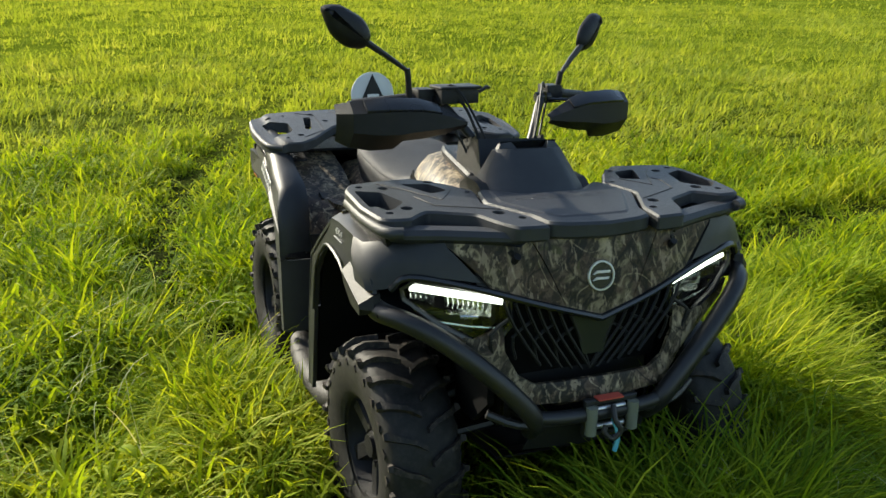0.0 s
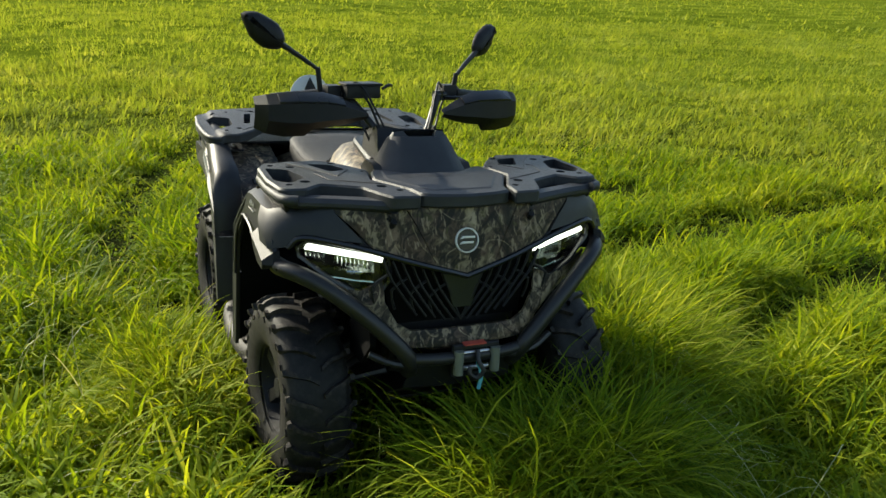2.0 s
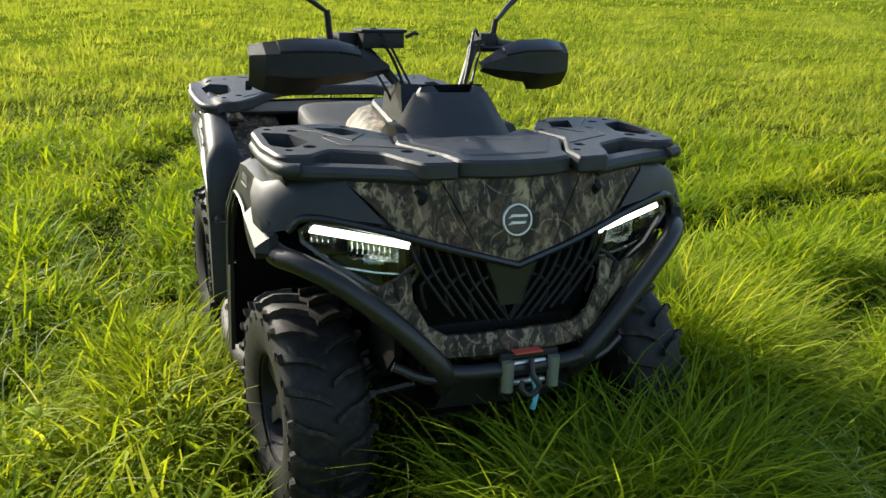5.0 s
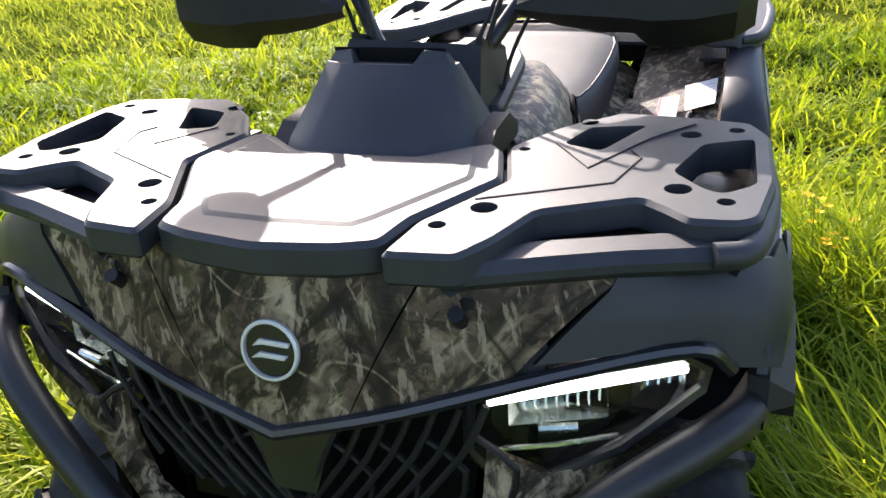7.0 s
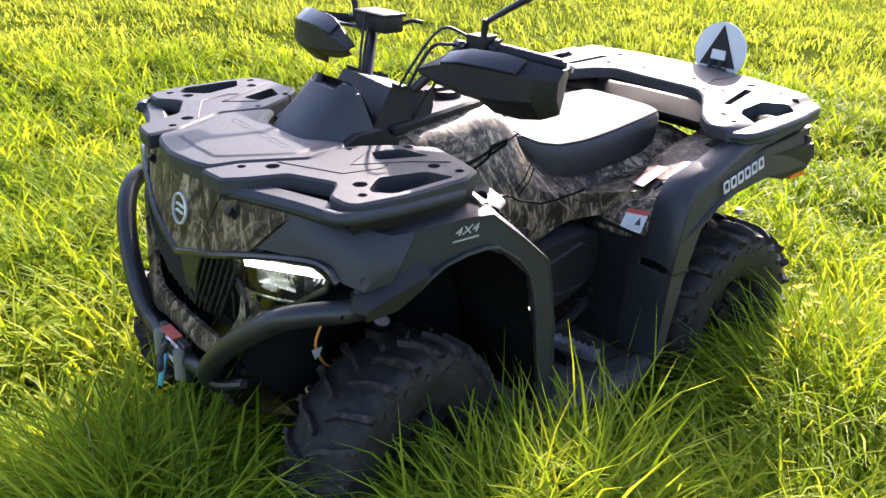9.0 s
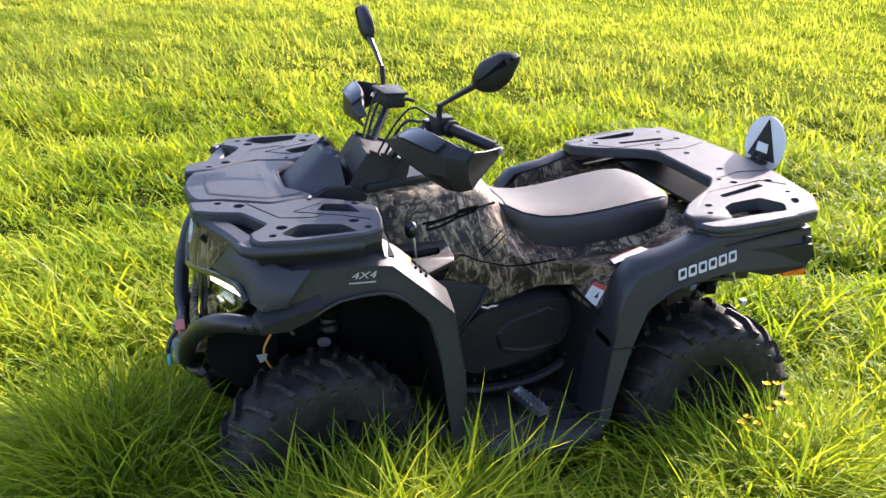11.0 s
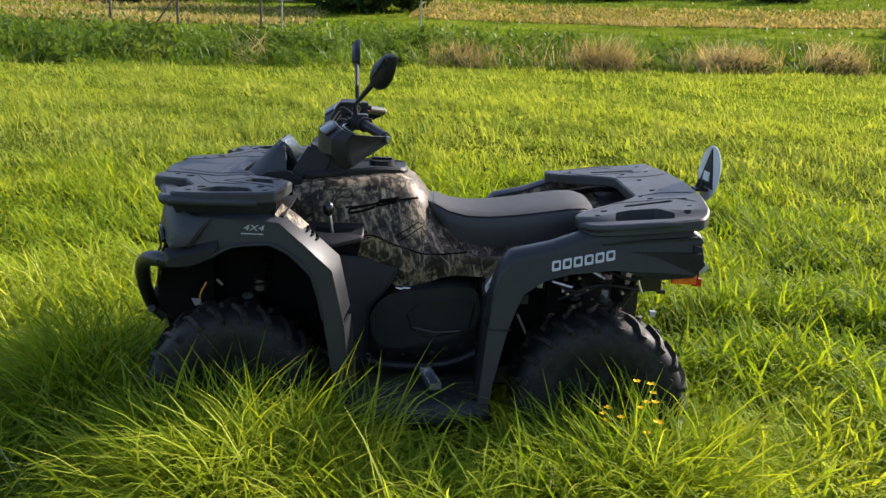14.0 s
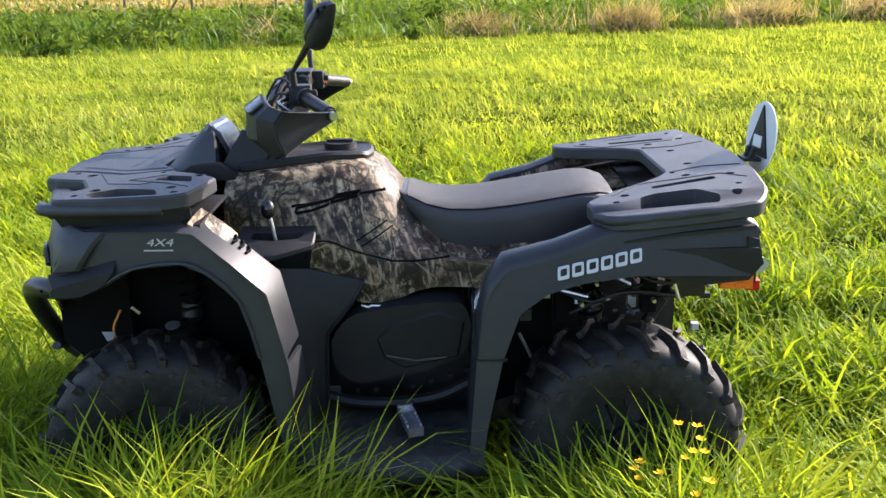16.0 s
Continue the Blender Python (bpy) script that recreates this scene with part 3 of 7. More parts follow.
make_house("wooden_shed", -32.4, -20.8, -89, 5, 2.6, rise(-26.5, -89) - 0.3, WOOD_GREY, ROOF_DARK, "weathered grey board shed with a dark roof", [(-27.4, 1.2, 0.65, 0.95), (-23.2, 1.2, 0.65, 0.95)])
make_house("barn", -9.4, -4.6, -90.5, 5, 1.9, rise(-7, -90.5) - 0.3, ROOF_DARK, ROOF_DARK, "small dark shed on the hillside", [])

for i, (x, y, h, w, dark, many) in enumerate([(5.2, -67, 10, 8.2, 1, 7500), (10.4, -72, 4, 2.8, 0, 2200), (26.5, -70, 8, 7, 1, 5000), (31, -68, 9, 8, 1, 5000), (36.5, -70, 9, 8, 1, 5000), (42, -72, 9, 8, 1, 4000), (24.2, -66, 3, 4, 1, 2600), (29, -62, 2.2, 4, 0, 2000),
                                               (34, -61, 2.8, 4.5, 1, 2200), (19.5, -66, 2, 3.5, 0, 1800), (21, -86, 9, 10, 1, 4500), (12, -88, 10, 10, 1, 4500), (-1, -92, 6, 7, 1, 3000), (-10, -89, 4, 5.6, 1, 3000), (-14.4, -87.4, 4.8, 5.6, 1, 3000),
                                               (-18.4, -86.6, 4, 4.8, 0, 2600), (-34, -87.4, 3.2, 4.8, 0, 2400), (2.4, -82.6, 4, 6.4, 1, 3000), (-2.8, -85.8, 3.6, 5.6, 1, 2600), (-11.2, -93.8, 4.8, 7.2, 1, 3000), (-16.4, -93, 4.8, 7.2, 1, 3000), (-37.6, -92.2, 3.2, 6.4, 1, 2400), (-2.4, -95.4, 5.6, 7.2, 1, 3000), (-33, -58, 1.8, 4, 1, 1600), (-27, -45, 1.3, 2.6, 1, 1400), (-31, -50, 1.6, 3.2, 1, 1500), (38, -60, 3.2, 5.5, 1, 2400), (31, -65, 3.4, 5, 1, 2400), (26, -61.5, 2.2, 4, 0, 1800), (22.4, -62.5, 1.8, 3.5, 1, 1600), (-16.5, -86, 3.5, 6, 1, 2200), (-34.5, -86, 3.2, 5, 1, 2000)]):
    make_tree("tree" if h > 4.2 else "bush", x, y, h, w, LEAVES_DARK if dark else LEAVES_LIGHT, 100 + i,
              "dark dense leafy tree near the farm buildings" if dark and h > 4.2 else ("light green leafy tree near the farm buildings" if h > 4.2 else "rounded green bush at the meadow's far side"), many)


def make_woods():
    """Far woods along the skyline."""
    rng = np.random.default_rng(7)
    n = 30000
    a = np.radians(rng.uniform(95, 320, n))
    r = rng.uniform(150, 175, n)
    top = 7.5 + 2.5 * np.sin(a * 23) + 1.8 * np.sin(a * 61 + 1)
    base = np.array([rise(p, q) for p, q in zip(r * np.cos(a), r * np.sin(a))])
    z = base - 1.5 + rng.random(n) * top
    ob = quads_mesh("far_woods", np.stack([r * np.cos(a), r * np.sin(a), z], 1), rng.uniform(0.7, 1.7, n), LEAVES_DARK, 8)
    return tagged(ob, "dark woods along the skyline", "woods", kind="stuff")


make_woods()


def make_post(name, x, y, height, radius, material, label, sign=False, brace=False):
    z = rise(x, y)
    root = tagged(new(name), label, "post", "posts along the bank")
    part("shaft", tube([(x, y, z - 0.2), (x + 0.02, y, z + height * 0.5), (x + 0.05, y, z + height)], radius, 7), material, root)
    if brace:
        part("brace", tube([(x + 1.1, y, z), (x + 0.03, y, z + height * 0.62)], radius * 0.7, 6), material, root)
    if sign:
        part("plate", box(x - 0.3, x + 0.3, y - 0.03, y + 0.03, z + height - 0.32, z + height - 0.02), WHITEPAINT, root, smooth=0)


for x, h, b in ((16.1, 2.2, False), (12.8, 2.3, True), (8.7, 2.2, False)):
    make_post("fence_post", x, -41, h, 0.07, BARK, "dark wooden fence post on the bank", brace=b)
make_post("marker_pole", 7.15, -38, 3.8, 0.04, WOOD_GREY, "slim pale pole standing on the bank")
make_post("marker_pole", 0.75, -38, 4.0, 0.04, WOOD_GREY, "slim pale pole with a white plate", sign=True)

# ---- the quad bike ----
quad = tagged(new("quad_bike"), "black and camouflage four-wheel quad bike parked in long grass", "quad bike")


def rack_z(x, y, w):
    return (x, y, 1.046 - 0.035 * (x - 0.72) - w)


# front rack: a centre deck between two perforated wings
deck = [(1.02, 0.0), (1.005, 0.10), (0.985, 0.150), (0.915, 0.163), (0.775, 0.235), (0.662, 0.206), (0.640, 0.186), (0.660, 0.152), (0.710, 0.092), (0.714, 0.0)]
deck = deck + [(x, -y) for x, y in deck[-2:0:-1]]
front_rack = part("front_rack", plate(rounded(deck, 0.012, 2), [], lambda x, y, w: rack_z(x, y, w), 0.044, 0.007), RACK, quad, "matt black plastic cargo rack over the hood")
top_panel = [(0.960, 0.0), (0.955, 0.100), (0.932, 0.118), (0.785, 0.198), (0.680, 0.178), (0.665, 0.172), (0.680, 0.150), (0.722, 0.098), (0.726, 0.0)]
top_panel = top_panel + [(x, -y) for x, y in top_panel[-2:0:-1]]
part("deck_panel", plate(rounded(top_panel, 0.004, 1), [], lambda x, y, w: rack_z(x, y, 0.35 * w - 0.0031), 0.024, 0.0085), RACK, front_rack, smooth=8)
for k in range(6):
    y = -0.125 + 0.050 * k
    part("raised_mark", plate(rounded([(0.770, y - 0.019), (0.792, y - 0.019), (0.792, y + 0.019), (0.770, y + 0.019)], 0.006, 2), [rounded([(0.7735, y - 0.0155), (0.7885, y - 0.0155), (0.7885, y + 0.0165), (0.7735, y + 0.0165)], 0.002, 1)],
                              lambda x, yy, w: rack_z(x, yy, w - 0.0036), 0.003, 0.0003), RACK, front_rack)

wing = [(1.012, 0.158), (1.004, 0.245), (0.952, 0.274), (0.870, 0.303), (0.812, 0.414), (0.838, 0.446), (0.866, 0.474), (0.862, 0.530), (0.845, 0.552), (0.73, 0.568), (0.56, 0.562), (0.505, 0.535), (0.488, 0.45), (0.478, 0.345), (0.56, 0.265), (0.652, 0.212), (0.672, 0.214), (0.778, 0.242), (0.922, 0.170)]
wing_slots = [[(0.718, 0.443), (0.608, 0.474), (0.578, 0.540), (0.745, 0.546), (0.782, 0.508), (0.772, 0.487)], [(0.632, 0.285), (0.556, 0.312), (0.536, 0.392), (0.655, 0.342)]]
wing_holes = [(0.929, 0.198, 0.011), (0.871, 0.238, 0.017), (0.663, 0.237, 0.008), (0.533, 0.305, 0.014), (0.775, 0.455, 0.017), (0.806, 0.512, 0.011), (0.571, 0.455, 0.015), (0.544, 0.516, 0.011)]
for s in (1, -1):
    holes = [rounded([(x, s * y) for x, y in h], 0.012, 2) for h in wing_slots] + [circle(x, s * y, r) for x, y, r in wing_holes]
    w = part("rack_wing", plate(rounded([(x, s * y) for x, y in wing], 0.012, 3), holes, rack_z, 0.042, 0.006), RACK, front_rack)
    # raised rib between the slots, and the outer grab edge
    part("groove", tube([rack_z(x, s * y, -0.0004) for x, y in [(0.849, 0.220), (0.769, 0.376), (0.675, 0.399), (0.649, 0.383)]], 0.0016, 5), BLACK, w)
    part("groove", tube([rack_z(x, s * y, -0.0004) for x, y in [(0.635, 0.277), (0.724, 0.336), (0.597, 0.401), (0.524, 0.458)]], 0.0016, 5), BLACK, w)
    part("grab_bar", plate(rounded([(x, s * y) for x, y in [(1.002, 0.215), (0.968, 0.292), (0.922, 0.410), (0.892, 0.512), (0.870, 0.545), (0.846, 0.530), (0.850, 0.480), (0.842, 0.452), (0.897, 0.296), (0.955, 0.240)]], 0.014, 3), [], lambda x, y, k: rack_z(x, y, k + 0.022), 0.034, 0.012), RACK, w)
    part("grab_edge", tube([(0.895, s * 0.505, 1.012), (0.868, s * 0.543, 1.012), (0.73, s * 0.560, 1.014), (0.565, s * 0.552, 1.014)], 0.016, 10, 3), RACK, w)
    part("rack_skirt", skin([[(0.86, s * 0.545, 1.008), (0.73, s * 0.560, 1.010), (0.56, s * 0.552, 1.012), (0.505, s * 0.525, 1.012)], [(0.84, s * 0.530, 0.962), (0.73, s * 0.548, 0.970), (0.56, s * 0.545, 0.972), (0.505, s * 0.520, 0.985)]], 0.012, (0, -s, 0)), BLACK, w)
    part("rack_bracket", tube([(0.90, s * 0.24, 1.0), (0.955, s * 0.24, 0.955), (0.95, s * 0.24, 0.92)], 0.016, 8), BLACK, front_rack)
    part("rack_stay", box(0.60, 0.68, s * 0.33 - 0.015, s * 0.33 + 0.015, 0.93, 1.0), BLACK, front_rack)

# rear rack: a horseshoe behind the seat
def rear_z(x, y, w):
    # the outer grab bars lie lower
    return (x, y, 0.995 + 0.115 * (-x - 0.55) - 0.016 * min(1.0, max(0.0, (abs(y) - 0.485) / 0.03)) - w)


half = [(-0.527, 0.43), (-0.532, 0.50), (-0.575, 0.548), (-0.66, 0.572), (-0.80, 0.578), (-0.945, 0.565), (-0.98, 0.50), (-1.02, 0.27), (-1.035, 0.0)]
inner = [(-0.79, 0.0), (-0.79, 0.185), (-0.745, 0.245), (-0.585, 0.362)]
outline = half + [(x, -y) for x, y in half[-2::-1]] + [(x, -y) for x, y in inner[::-1]] + inner[1:]
slots, pits = [], []
for s in (1, -1):
    slots += [rounded([(x, s * y) for x, y in q], 0.010, 2) for q in ([(-0.715, 0.345), (-0.715, 0.372), (-0.895, 0.340), (-0.895, 0.308)], [(-0.665, 0.450), (-0.655, 0.515), (-0.850, 0.528), (-0.862, 0.500), (-0.815, 0.425), (-0.71, 0.425)])]
    pits += [circle(x, s * y, r) for x, y, r in ((-0.633, 0.439 - 0.03, 0.013), (-0.600, 0.470, 0.010), (-0.832, 0.258, 0.013), (-0.873, 0.111, 0.013), (-0.943, 0.298, 0.013), (-0.905, 0.490, 0.013), (-0.93, 0.42, 0.009), (-0.805, 0.21, 0.008))]
rear_rack = part("rear_rack", plate(rounded(outline, 0.016, 2), slots + pits, rear_z, 0.042, 0.006), RACK, quad, "matt black plastic cargo rack behind the seat")
for s in (1, -1):
    part("groove", tube([rear_z(x, s * y, -0.0004) for x, y in [(-0.60, 0.40), (-0.69, 0.300), (-0.92, 0.285), (-0.97, 0.36)]], 0.0016, 5), BLACK, rear_rack)
    part("groove", tube([rear_z(x, s * y, -0.0004) for x, y in [(-0.80, 0.20), (-0.90, 0.17), (-1.00, 0.20)]], 0.0016, 5), BLACK, rear_rack)
    part("grab_edge", tube([(-0.545, s * 0.50, 0.968), (-0.60, s * 0.55, 0.972), (-0.80, s * 0.568, 0.997), (-0.945, s * 0.542, 1.004)], 0.014, 10, 3), RACK, rear_rack)
    part("under_tray", skin([mirrored(r, s) for r in [[(-0.575, 0.40, 0.915), (-0.575, 0.555, 0.915)], [(-0.76, 0.40, 0.945), (-0.76, 0.562, 0.942)], [(-0.95, 0.36, 0.958), (-0.945, 0.545, 0.955)]]], 0.008), BLACK, rear_rack)
    part("rack_stay", box(-0.93, -0.86, s * 0.34 - 0.02, s * 0.34 + 0.02, 0.90, 1.0), BLACK, rear_rack)

# hood with three camouflaged fields
def hood_x(y, z):
    return 1.018 - 0.16 * max(0, z - 0.80) - 0.45 * y * y - 0.9 * max(0, z - 0.93) ** 2


def hood_rows(y0, y1, n=7):
    rows = []
    for i in range(n):
        f = i / (n - 1)
        row = []
        for k in range(7):
            # the seams between the fields lean outward as they climb
            y = y0 + (y1 - y0) * k / 6
            y *= 1 + (f - 0.3) * (0.75 - 1.6 * max(0.0, abs(y) - 0.128))
            low = 0.785 + 0.285 * abs(y)
            z = low + (1.0 - low) * f
            row.append((hood_x(y, z), y, z))
        rows.append(row)
    return rows


hood = part("hood", skin(hood_rows(-0.128, 0.128), 0.012, (-1, 0, -0.2)), CAMO, quad, "camouflage-printed hood nose", bevel=0.002)
for s in (1, -1):
    part("hood_side", skin(hood_rows(s * 0.131, s * 0.335), 0.012, (-1, 0, -0.2)), CAMO, hood)
    # V-shaped black lip under the camouflage
    lip = [(hood_x(0, 0.785) + 0.004, 0, 0.776), (hood_x(0.16, 0.83) + 0.004, s * 0.16, 0.822), (hood_x(0.34, 0.88) + 0.003, s * 0.345, 0.874), (0.905, s * 0.492, 0.900), (0.884, s * 0.535, 0.866)]
    part("hood_lip", tube(lip, 0.010, 8, 4), GLOSS, hood)
    part("rubber_stop", tube([(0.985, s * 0.235, 0.955), (0.965, s * 0.235, 0.935)], 0.010, 8), BLACK, hood)
part("hood_backing", build([(0.96, -0.33, 0.86), (0.96, 0.33, 0.86), (0.90, 0.33, 1.0), (0.90, -0.33, 1.0), (0.99, 0, 0.77), (0.62, -0.36, 1.0), (0.62, 0.36, 1.0)], [(0, 4, 1, 2, 3), (3, 2, 6, 5)]), BLACK, hood)

# round badge: plain ring and bar shapes
def badge():
    n = Vector((1, 0, 0.16)).normalized()
    m = Matrix.Translation((1.004, 0, 0.887)) @ n.to_track_quat("Z", "Y").to_matrix().to_4x4()
    ring = plate(circle(0, 0, 0.040, 32), [circle(0, 0, 0.0355, 32)], lambda u, v, w: (u, v, 0.006 - w), 0.010, 0.0015)
    b = part("badge", moved(ring, m), BRIGHT, hood, "bright silver ring badge")
    part("badge_ground", moved(plate(circle(0, 0, 0.0338, 28), [], lambda u, v, w: (u, v, 0.001 - w), 0.006, 0.001), m), GLOSS, b, "black badge centre")
    turn = m
    for bar in ([(-0.024, 0.004), (-0.014, 0.014), (0.028, 0.012), (0.026, 0.006), (-0.010, 0.007)], [(-0.026, -0.012), (-0.014, -0.003), (0.024, -0.005), (0.020, -0.011), (-0.012, -0.010)]):
        part("badge_bar", moved(plate(bar, [], lambda u, v, w: (u, v, 0.005 - w), 0.006, 0.0008), turn), BRIGHT, b)


badge()

# front corner panels, lamps, fenders
for s in (1, -1):
    corner = [[(0.962, 0.320, 0.886), (0.937, 0.410, 0.899), (0.902, 0.492, 0.908), (0.876, 0.545, 0.866), (0.852, 0.590, 0.858), (0.790, 0.601, 0.868)],
              [(0.945, 0.352, 0.922), (0.922, 0.425, 0.930), (0.892, 0.500, 0.930), (0.862, 0.556, 0.905), (0.826, 0.594, 0.892), (0.770, 0.601, 0.898)],
              [(0.922, 0.398, 0.972), (0.902, 0.448, 0.970), (0.876, 0.505, 0.962), (0.844, 0.558, 0.944), (0.806, 0.587, 0.932), (0.745, 0.597, 0.934)],
              [(0.906, 0.412, 1.000), (0.876, 0.450, 0.998), (0.846, 0.502, 0.988), (0.806, 0.548, 0.972), (0.770, 0.572, 0.962), (0.715, 0.582, 0.964)]]
    part("corner_panel", skin([mirrored(r, s) for r in corner], 0.012, (-1, -0.5 * s, -0.3)), FENDER, quad, "smooth dark corner panel above the headlamp", smooth=28)
    part("inner_deck", skin([mirrored(r, s) for r in [[(0.90, 0.33, 1.0), (0.86, 0.44, 0.993), (0.80, 0.55, 0.965)], [(0.68, 0.33, 1.0), (0.68, 0.45, 0.99), (0.66, 0.56, 0.965)], [(0.47, 0.30, 0.995), (0.47, 0.42, 0.988), (0.475, 0.545, 0.972)]]], 0.01), BLACK, quad)

    # head lamp: dark bucket, two reflectors, light strip, clear cover
    lamp = [(0.976, 0.243, 0.848), (0.908, 0.478, 0.892), (0.886, 0.508, 0.868), (0.890, 0.504, 0.840), (0.936, 0.420, 0.774), (0.958, 0.325, 0.722), (0.968, 0.270, 0.726), (0.974, 0.240, 0.765)]
    back = [(x - 0.075, y * 0.97, z) for x, y, z in lamp]
    bucket = part("headlamp", loft([mirrored(back, s), mirrored([(x - 0.004, y, z) for x, y, z in lamp], s)], cap=False), GLOSS, quad, "slanted headlamp with a white light strip")
    part("bucket_floor", build(mirrored(back, s), [tuple(range(8))]), OLIVE, bucket)
    part("lens", build(mirrored([(x + 0.004, y, z) for x, y, z in lamp], s), [(0, 1, 2, 3, 4, 5, 6, 7)]), GLASS, bucket, "clear lamp cover", smooth=0)
    strip = [(0.966, 0.260, 0.840), (0.900, 0.474, 0.882), (0.896, 0.487, 0.862), (0.964, 0.262, 0.822)]
    part("light_strip", loft([mirrored(strip, s), mirrored([(x - 0.012, y, z) for x, y, z in strip], s)]), STRIP, bucket, "lit white daylight strip")
    for a, b, z0, z1 in ((0.282, 0.398, 0.784, 0.822), (0.424, 0.484, 0.800, 0.820)):
        xa, xb = 0.958 - 0.30 * (a - 0.262), 0.958 - 0.30 * (b - 0.262)
        ka, kb = 0.17 * (a - 0.262), 0.17 * (b - 0.262)
        cup = [[(xa - 0.008, a, z0), (xb - 0.008, b, z0 + 0.4 * kb), (xb - 0.008, b, z1 + kb), (xa - 0.008, a, z1 + ka)],
               [(xa - 0.034, a + 0.010, z0 + 0.008), (xb - 0.034, b - 0.010, z0 + 0.4 * kb + 0.006), (xb - 0.034, b - 0.010, z1 + kb - 0.008), (xa - 0.034, a + 0.010, z1 + ka - 0.008)]]
        part("reflector", loft([mirrored(r, s) for r in cup], cap=False), REFLECTOR, bucket, "bright lamp reflector")
        part("reflector_back", build(mirrored(cup[1], s), [(0, 1, 2, 3)]), REFLECTOR, bucket)
        for k in range(8 if a < 0.3 else 4):
            y = a + 0.016 + 0.0125 * k
            x, up = 0.958 - 0.30 * (y - 0.262) - 0.026, 0.17 * (y - 0.262)
            part("reflector_rib", tube(mirrored([(x, y, z0 + 0.010 + 0.4 * up), (x + 0.006, y, (z0 + z1) / 2 + 0.7 * up), (x, y, z1 - 0.008 + up)], s), 0.0024, 5), REFLECTOR, bucket)
    part("lamp_shelf", tube(mirrored([(0.962, 0.262, 0.757), (0.940, 0.34, 0.764), (0.918, 0.412, 0.776)], s), 0.0035, 6), REFLECTOR, bucket)
    part("lamp_bulb", tube(mirrored([(0.938, 0.322, 0.788), (0.948, 0.322, 0.790), (0.936, 0.366, 0.792)], s), 0.0065, 8), REFLECTOR, bucket)
    frame_pts = mirrored(lamp, s)
    part("lamp_frame", tube(frame_pts + frame_pts[:1], 0.0085, 6), GLOSS, bucket)

    # fender
    arch = [(0.850, 0.880), (0.800, 0.940), (0.74, 0.960), (0.56, 0.962), (0.487, 0.955), (0.305, 0.800), (0.268, 0.632), (0.262, 0.60), (0.236, 0.330), (0.283, 0.330), (0.300, 0.42), (0.334, 0.621),
            (0.375, 0.775), (0.454, 0.85), (0.519, 0.878), (0.640, 0.868), (0.712, 0.826), (0.775, 0.803), (0.850, 0.798), (0.868, 0.835)]
    yy = lambda x, z: s * (0.599 - 0.16 * max(0, z - 0.83) - 0.05 * max(0, x - 0.82) / 0.1)
    side = [(x, yy(x, z), z) for x, z in arch]
    mid = [(x, yy(x, z) - s * 0.012, z) for x, z in arch]
    bm = loft([side, mid])
    fender = part("front_fender", bm, FENDER, quad, "dark grey moulded front fender", bevel=0.004)
    beak = [(0.690, 0.892), (0.845, 0.853), (0.872, 0.850), (0.880, 0.812), (0.858, 0.796), (0.780, 0.800), (0.715, 0.832)]
    part("fender_beak", loft([[(x - 0.010 * (x > 0.86), s * 0.555, z) for x, z in beak], [(x, s * 0.578, z) for x, z in beak], [(x - 0.022 * (x > 0.86), s * 0.609, z - 0.028 * (z > 0.84)) for x, z in beak]]), BLACK, fender, bevel=0.003, smooth=25)
    # top and rear flank of the flare, folding inward
    edge = [(0.78, 0.948), (0.70, 0.962), (0.56, 0.962), (0.487, 0.955), (0.395, 0.880), (0.305, 0.800), (0.285, 0.71), (0.266, 0.618)]
    rows = [[(x, yy(x, z) + s * 0.001, z) for x, z in edge], [(x - 0.004, s * 0.555, z + 0.012) for x, z in edge], [(x - 0.012, s * 0.475, z + 0.022) for x, z in edge]]
    part("flare_top", skin(rows, 0.010, (0.4, 0, -1)), FENDER, fender, bevel=0.003)
    low = [(0.262, 0.606), (0.236, 0.330)]
    part("flare_foot", skin([[(x, yy(x, z) + s * 0.001, z) for x, z in low], [(x - 0.006, s * 0.55, z) for x, z in low], [(x - 0.012, s * 0.47, z) for x, z in low]], 0.01, (1, 0, 0)), FENDER, fender)
    part("camo_inlay", skin([[(x, s * y, z) for x, y, z in r] for r in [[(0.505, 0.553, 0.977), (0.452, 0.551, 0.938), (0.418, 0.551, 0.910)], [(0.500, 0.50, 0.990), (0.448, 0.50, 0.954), (0.412, 0.50, 0.924)], [(0.494, 0.462, 0.996), (0.442, 0.462, 0.960), (0.402, 0.462, 0.925)]]], 0.010), CAMO, fender, smooth=60)
    for k in range(3):
        x, z = 0.402 - 0.016 * k, 0.917 - 0.0145 * k
        part("vent_slit", tube([(x, s * 0.515, z - 0.002), (x - 0.006, s * 0.497, z + 0.001), (x + 0.002, s * 0.478, z + 0.007)], 0.0042, 6, 3), MATT, fender)
    # lower lip that meets the bumper
    part("fender_lip", tube([(0.850, s * 0.590, 0.800), (0.775, s * 0.602, 0.806), (0.712, s * 0.602, 0.834), (0.640, s * 0.600, 0.872), (0.519, s * 0.600, 0.885), (0.454, s * 0.600, 0.857), (0.375, s * 0.602, 0.78), (0.334, s * 0.602, 0.625)], 0.005, 6, 2), FENDER, fender)
    text = Matrix.Translation((0.572, s * 0.5840, 0.935)) @ Matrix.Rotation(math.pi / 2, 4, "X")
    if s > 0:
        text = Matrix.Translation((0.572, 0.5840, 0.935)) @ Matrix.Rotation(math.pi, 4, "Z") @ Matrix.Rotation(math.pi / 2, 4, "X")
    lettering("number_print", "4X4", 0.028, 0.0008, text @ Matrix.Diagonal((1.45, 1, 1, 1)), SILVER, fender, "silver 4x4 print")
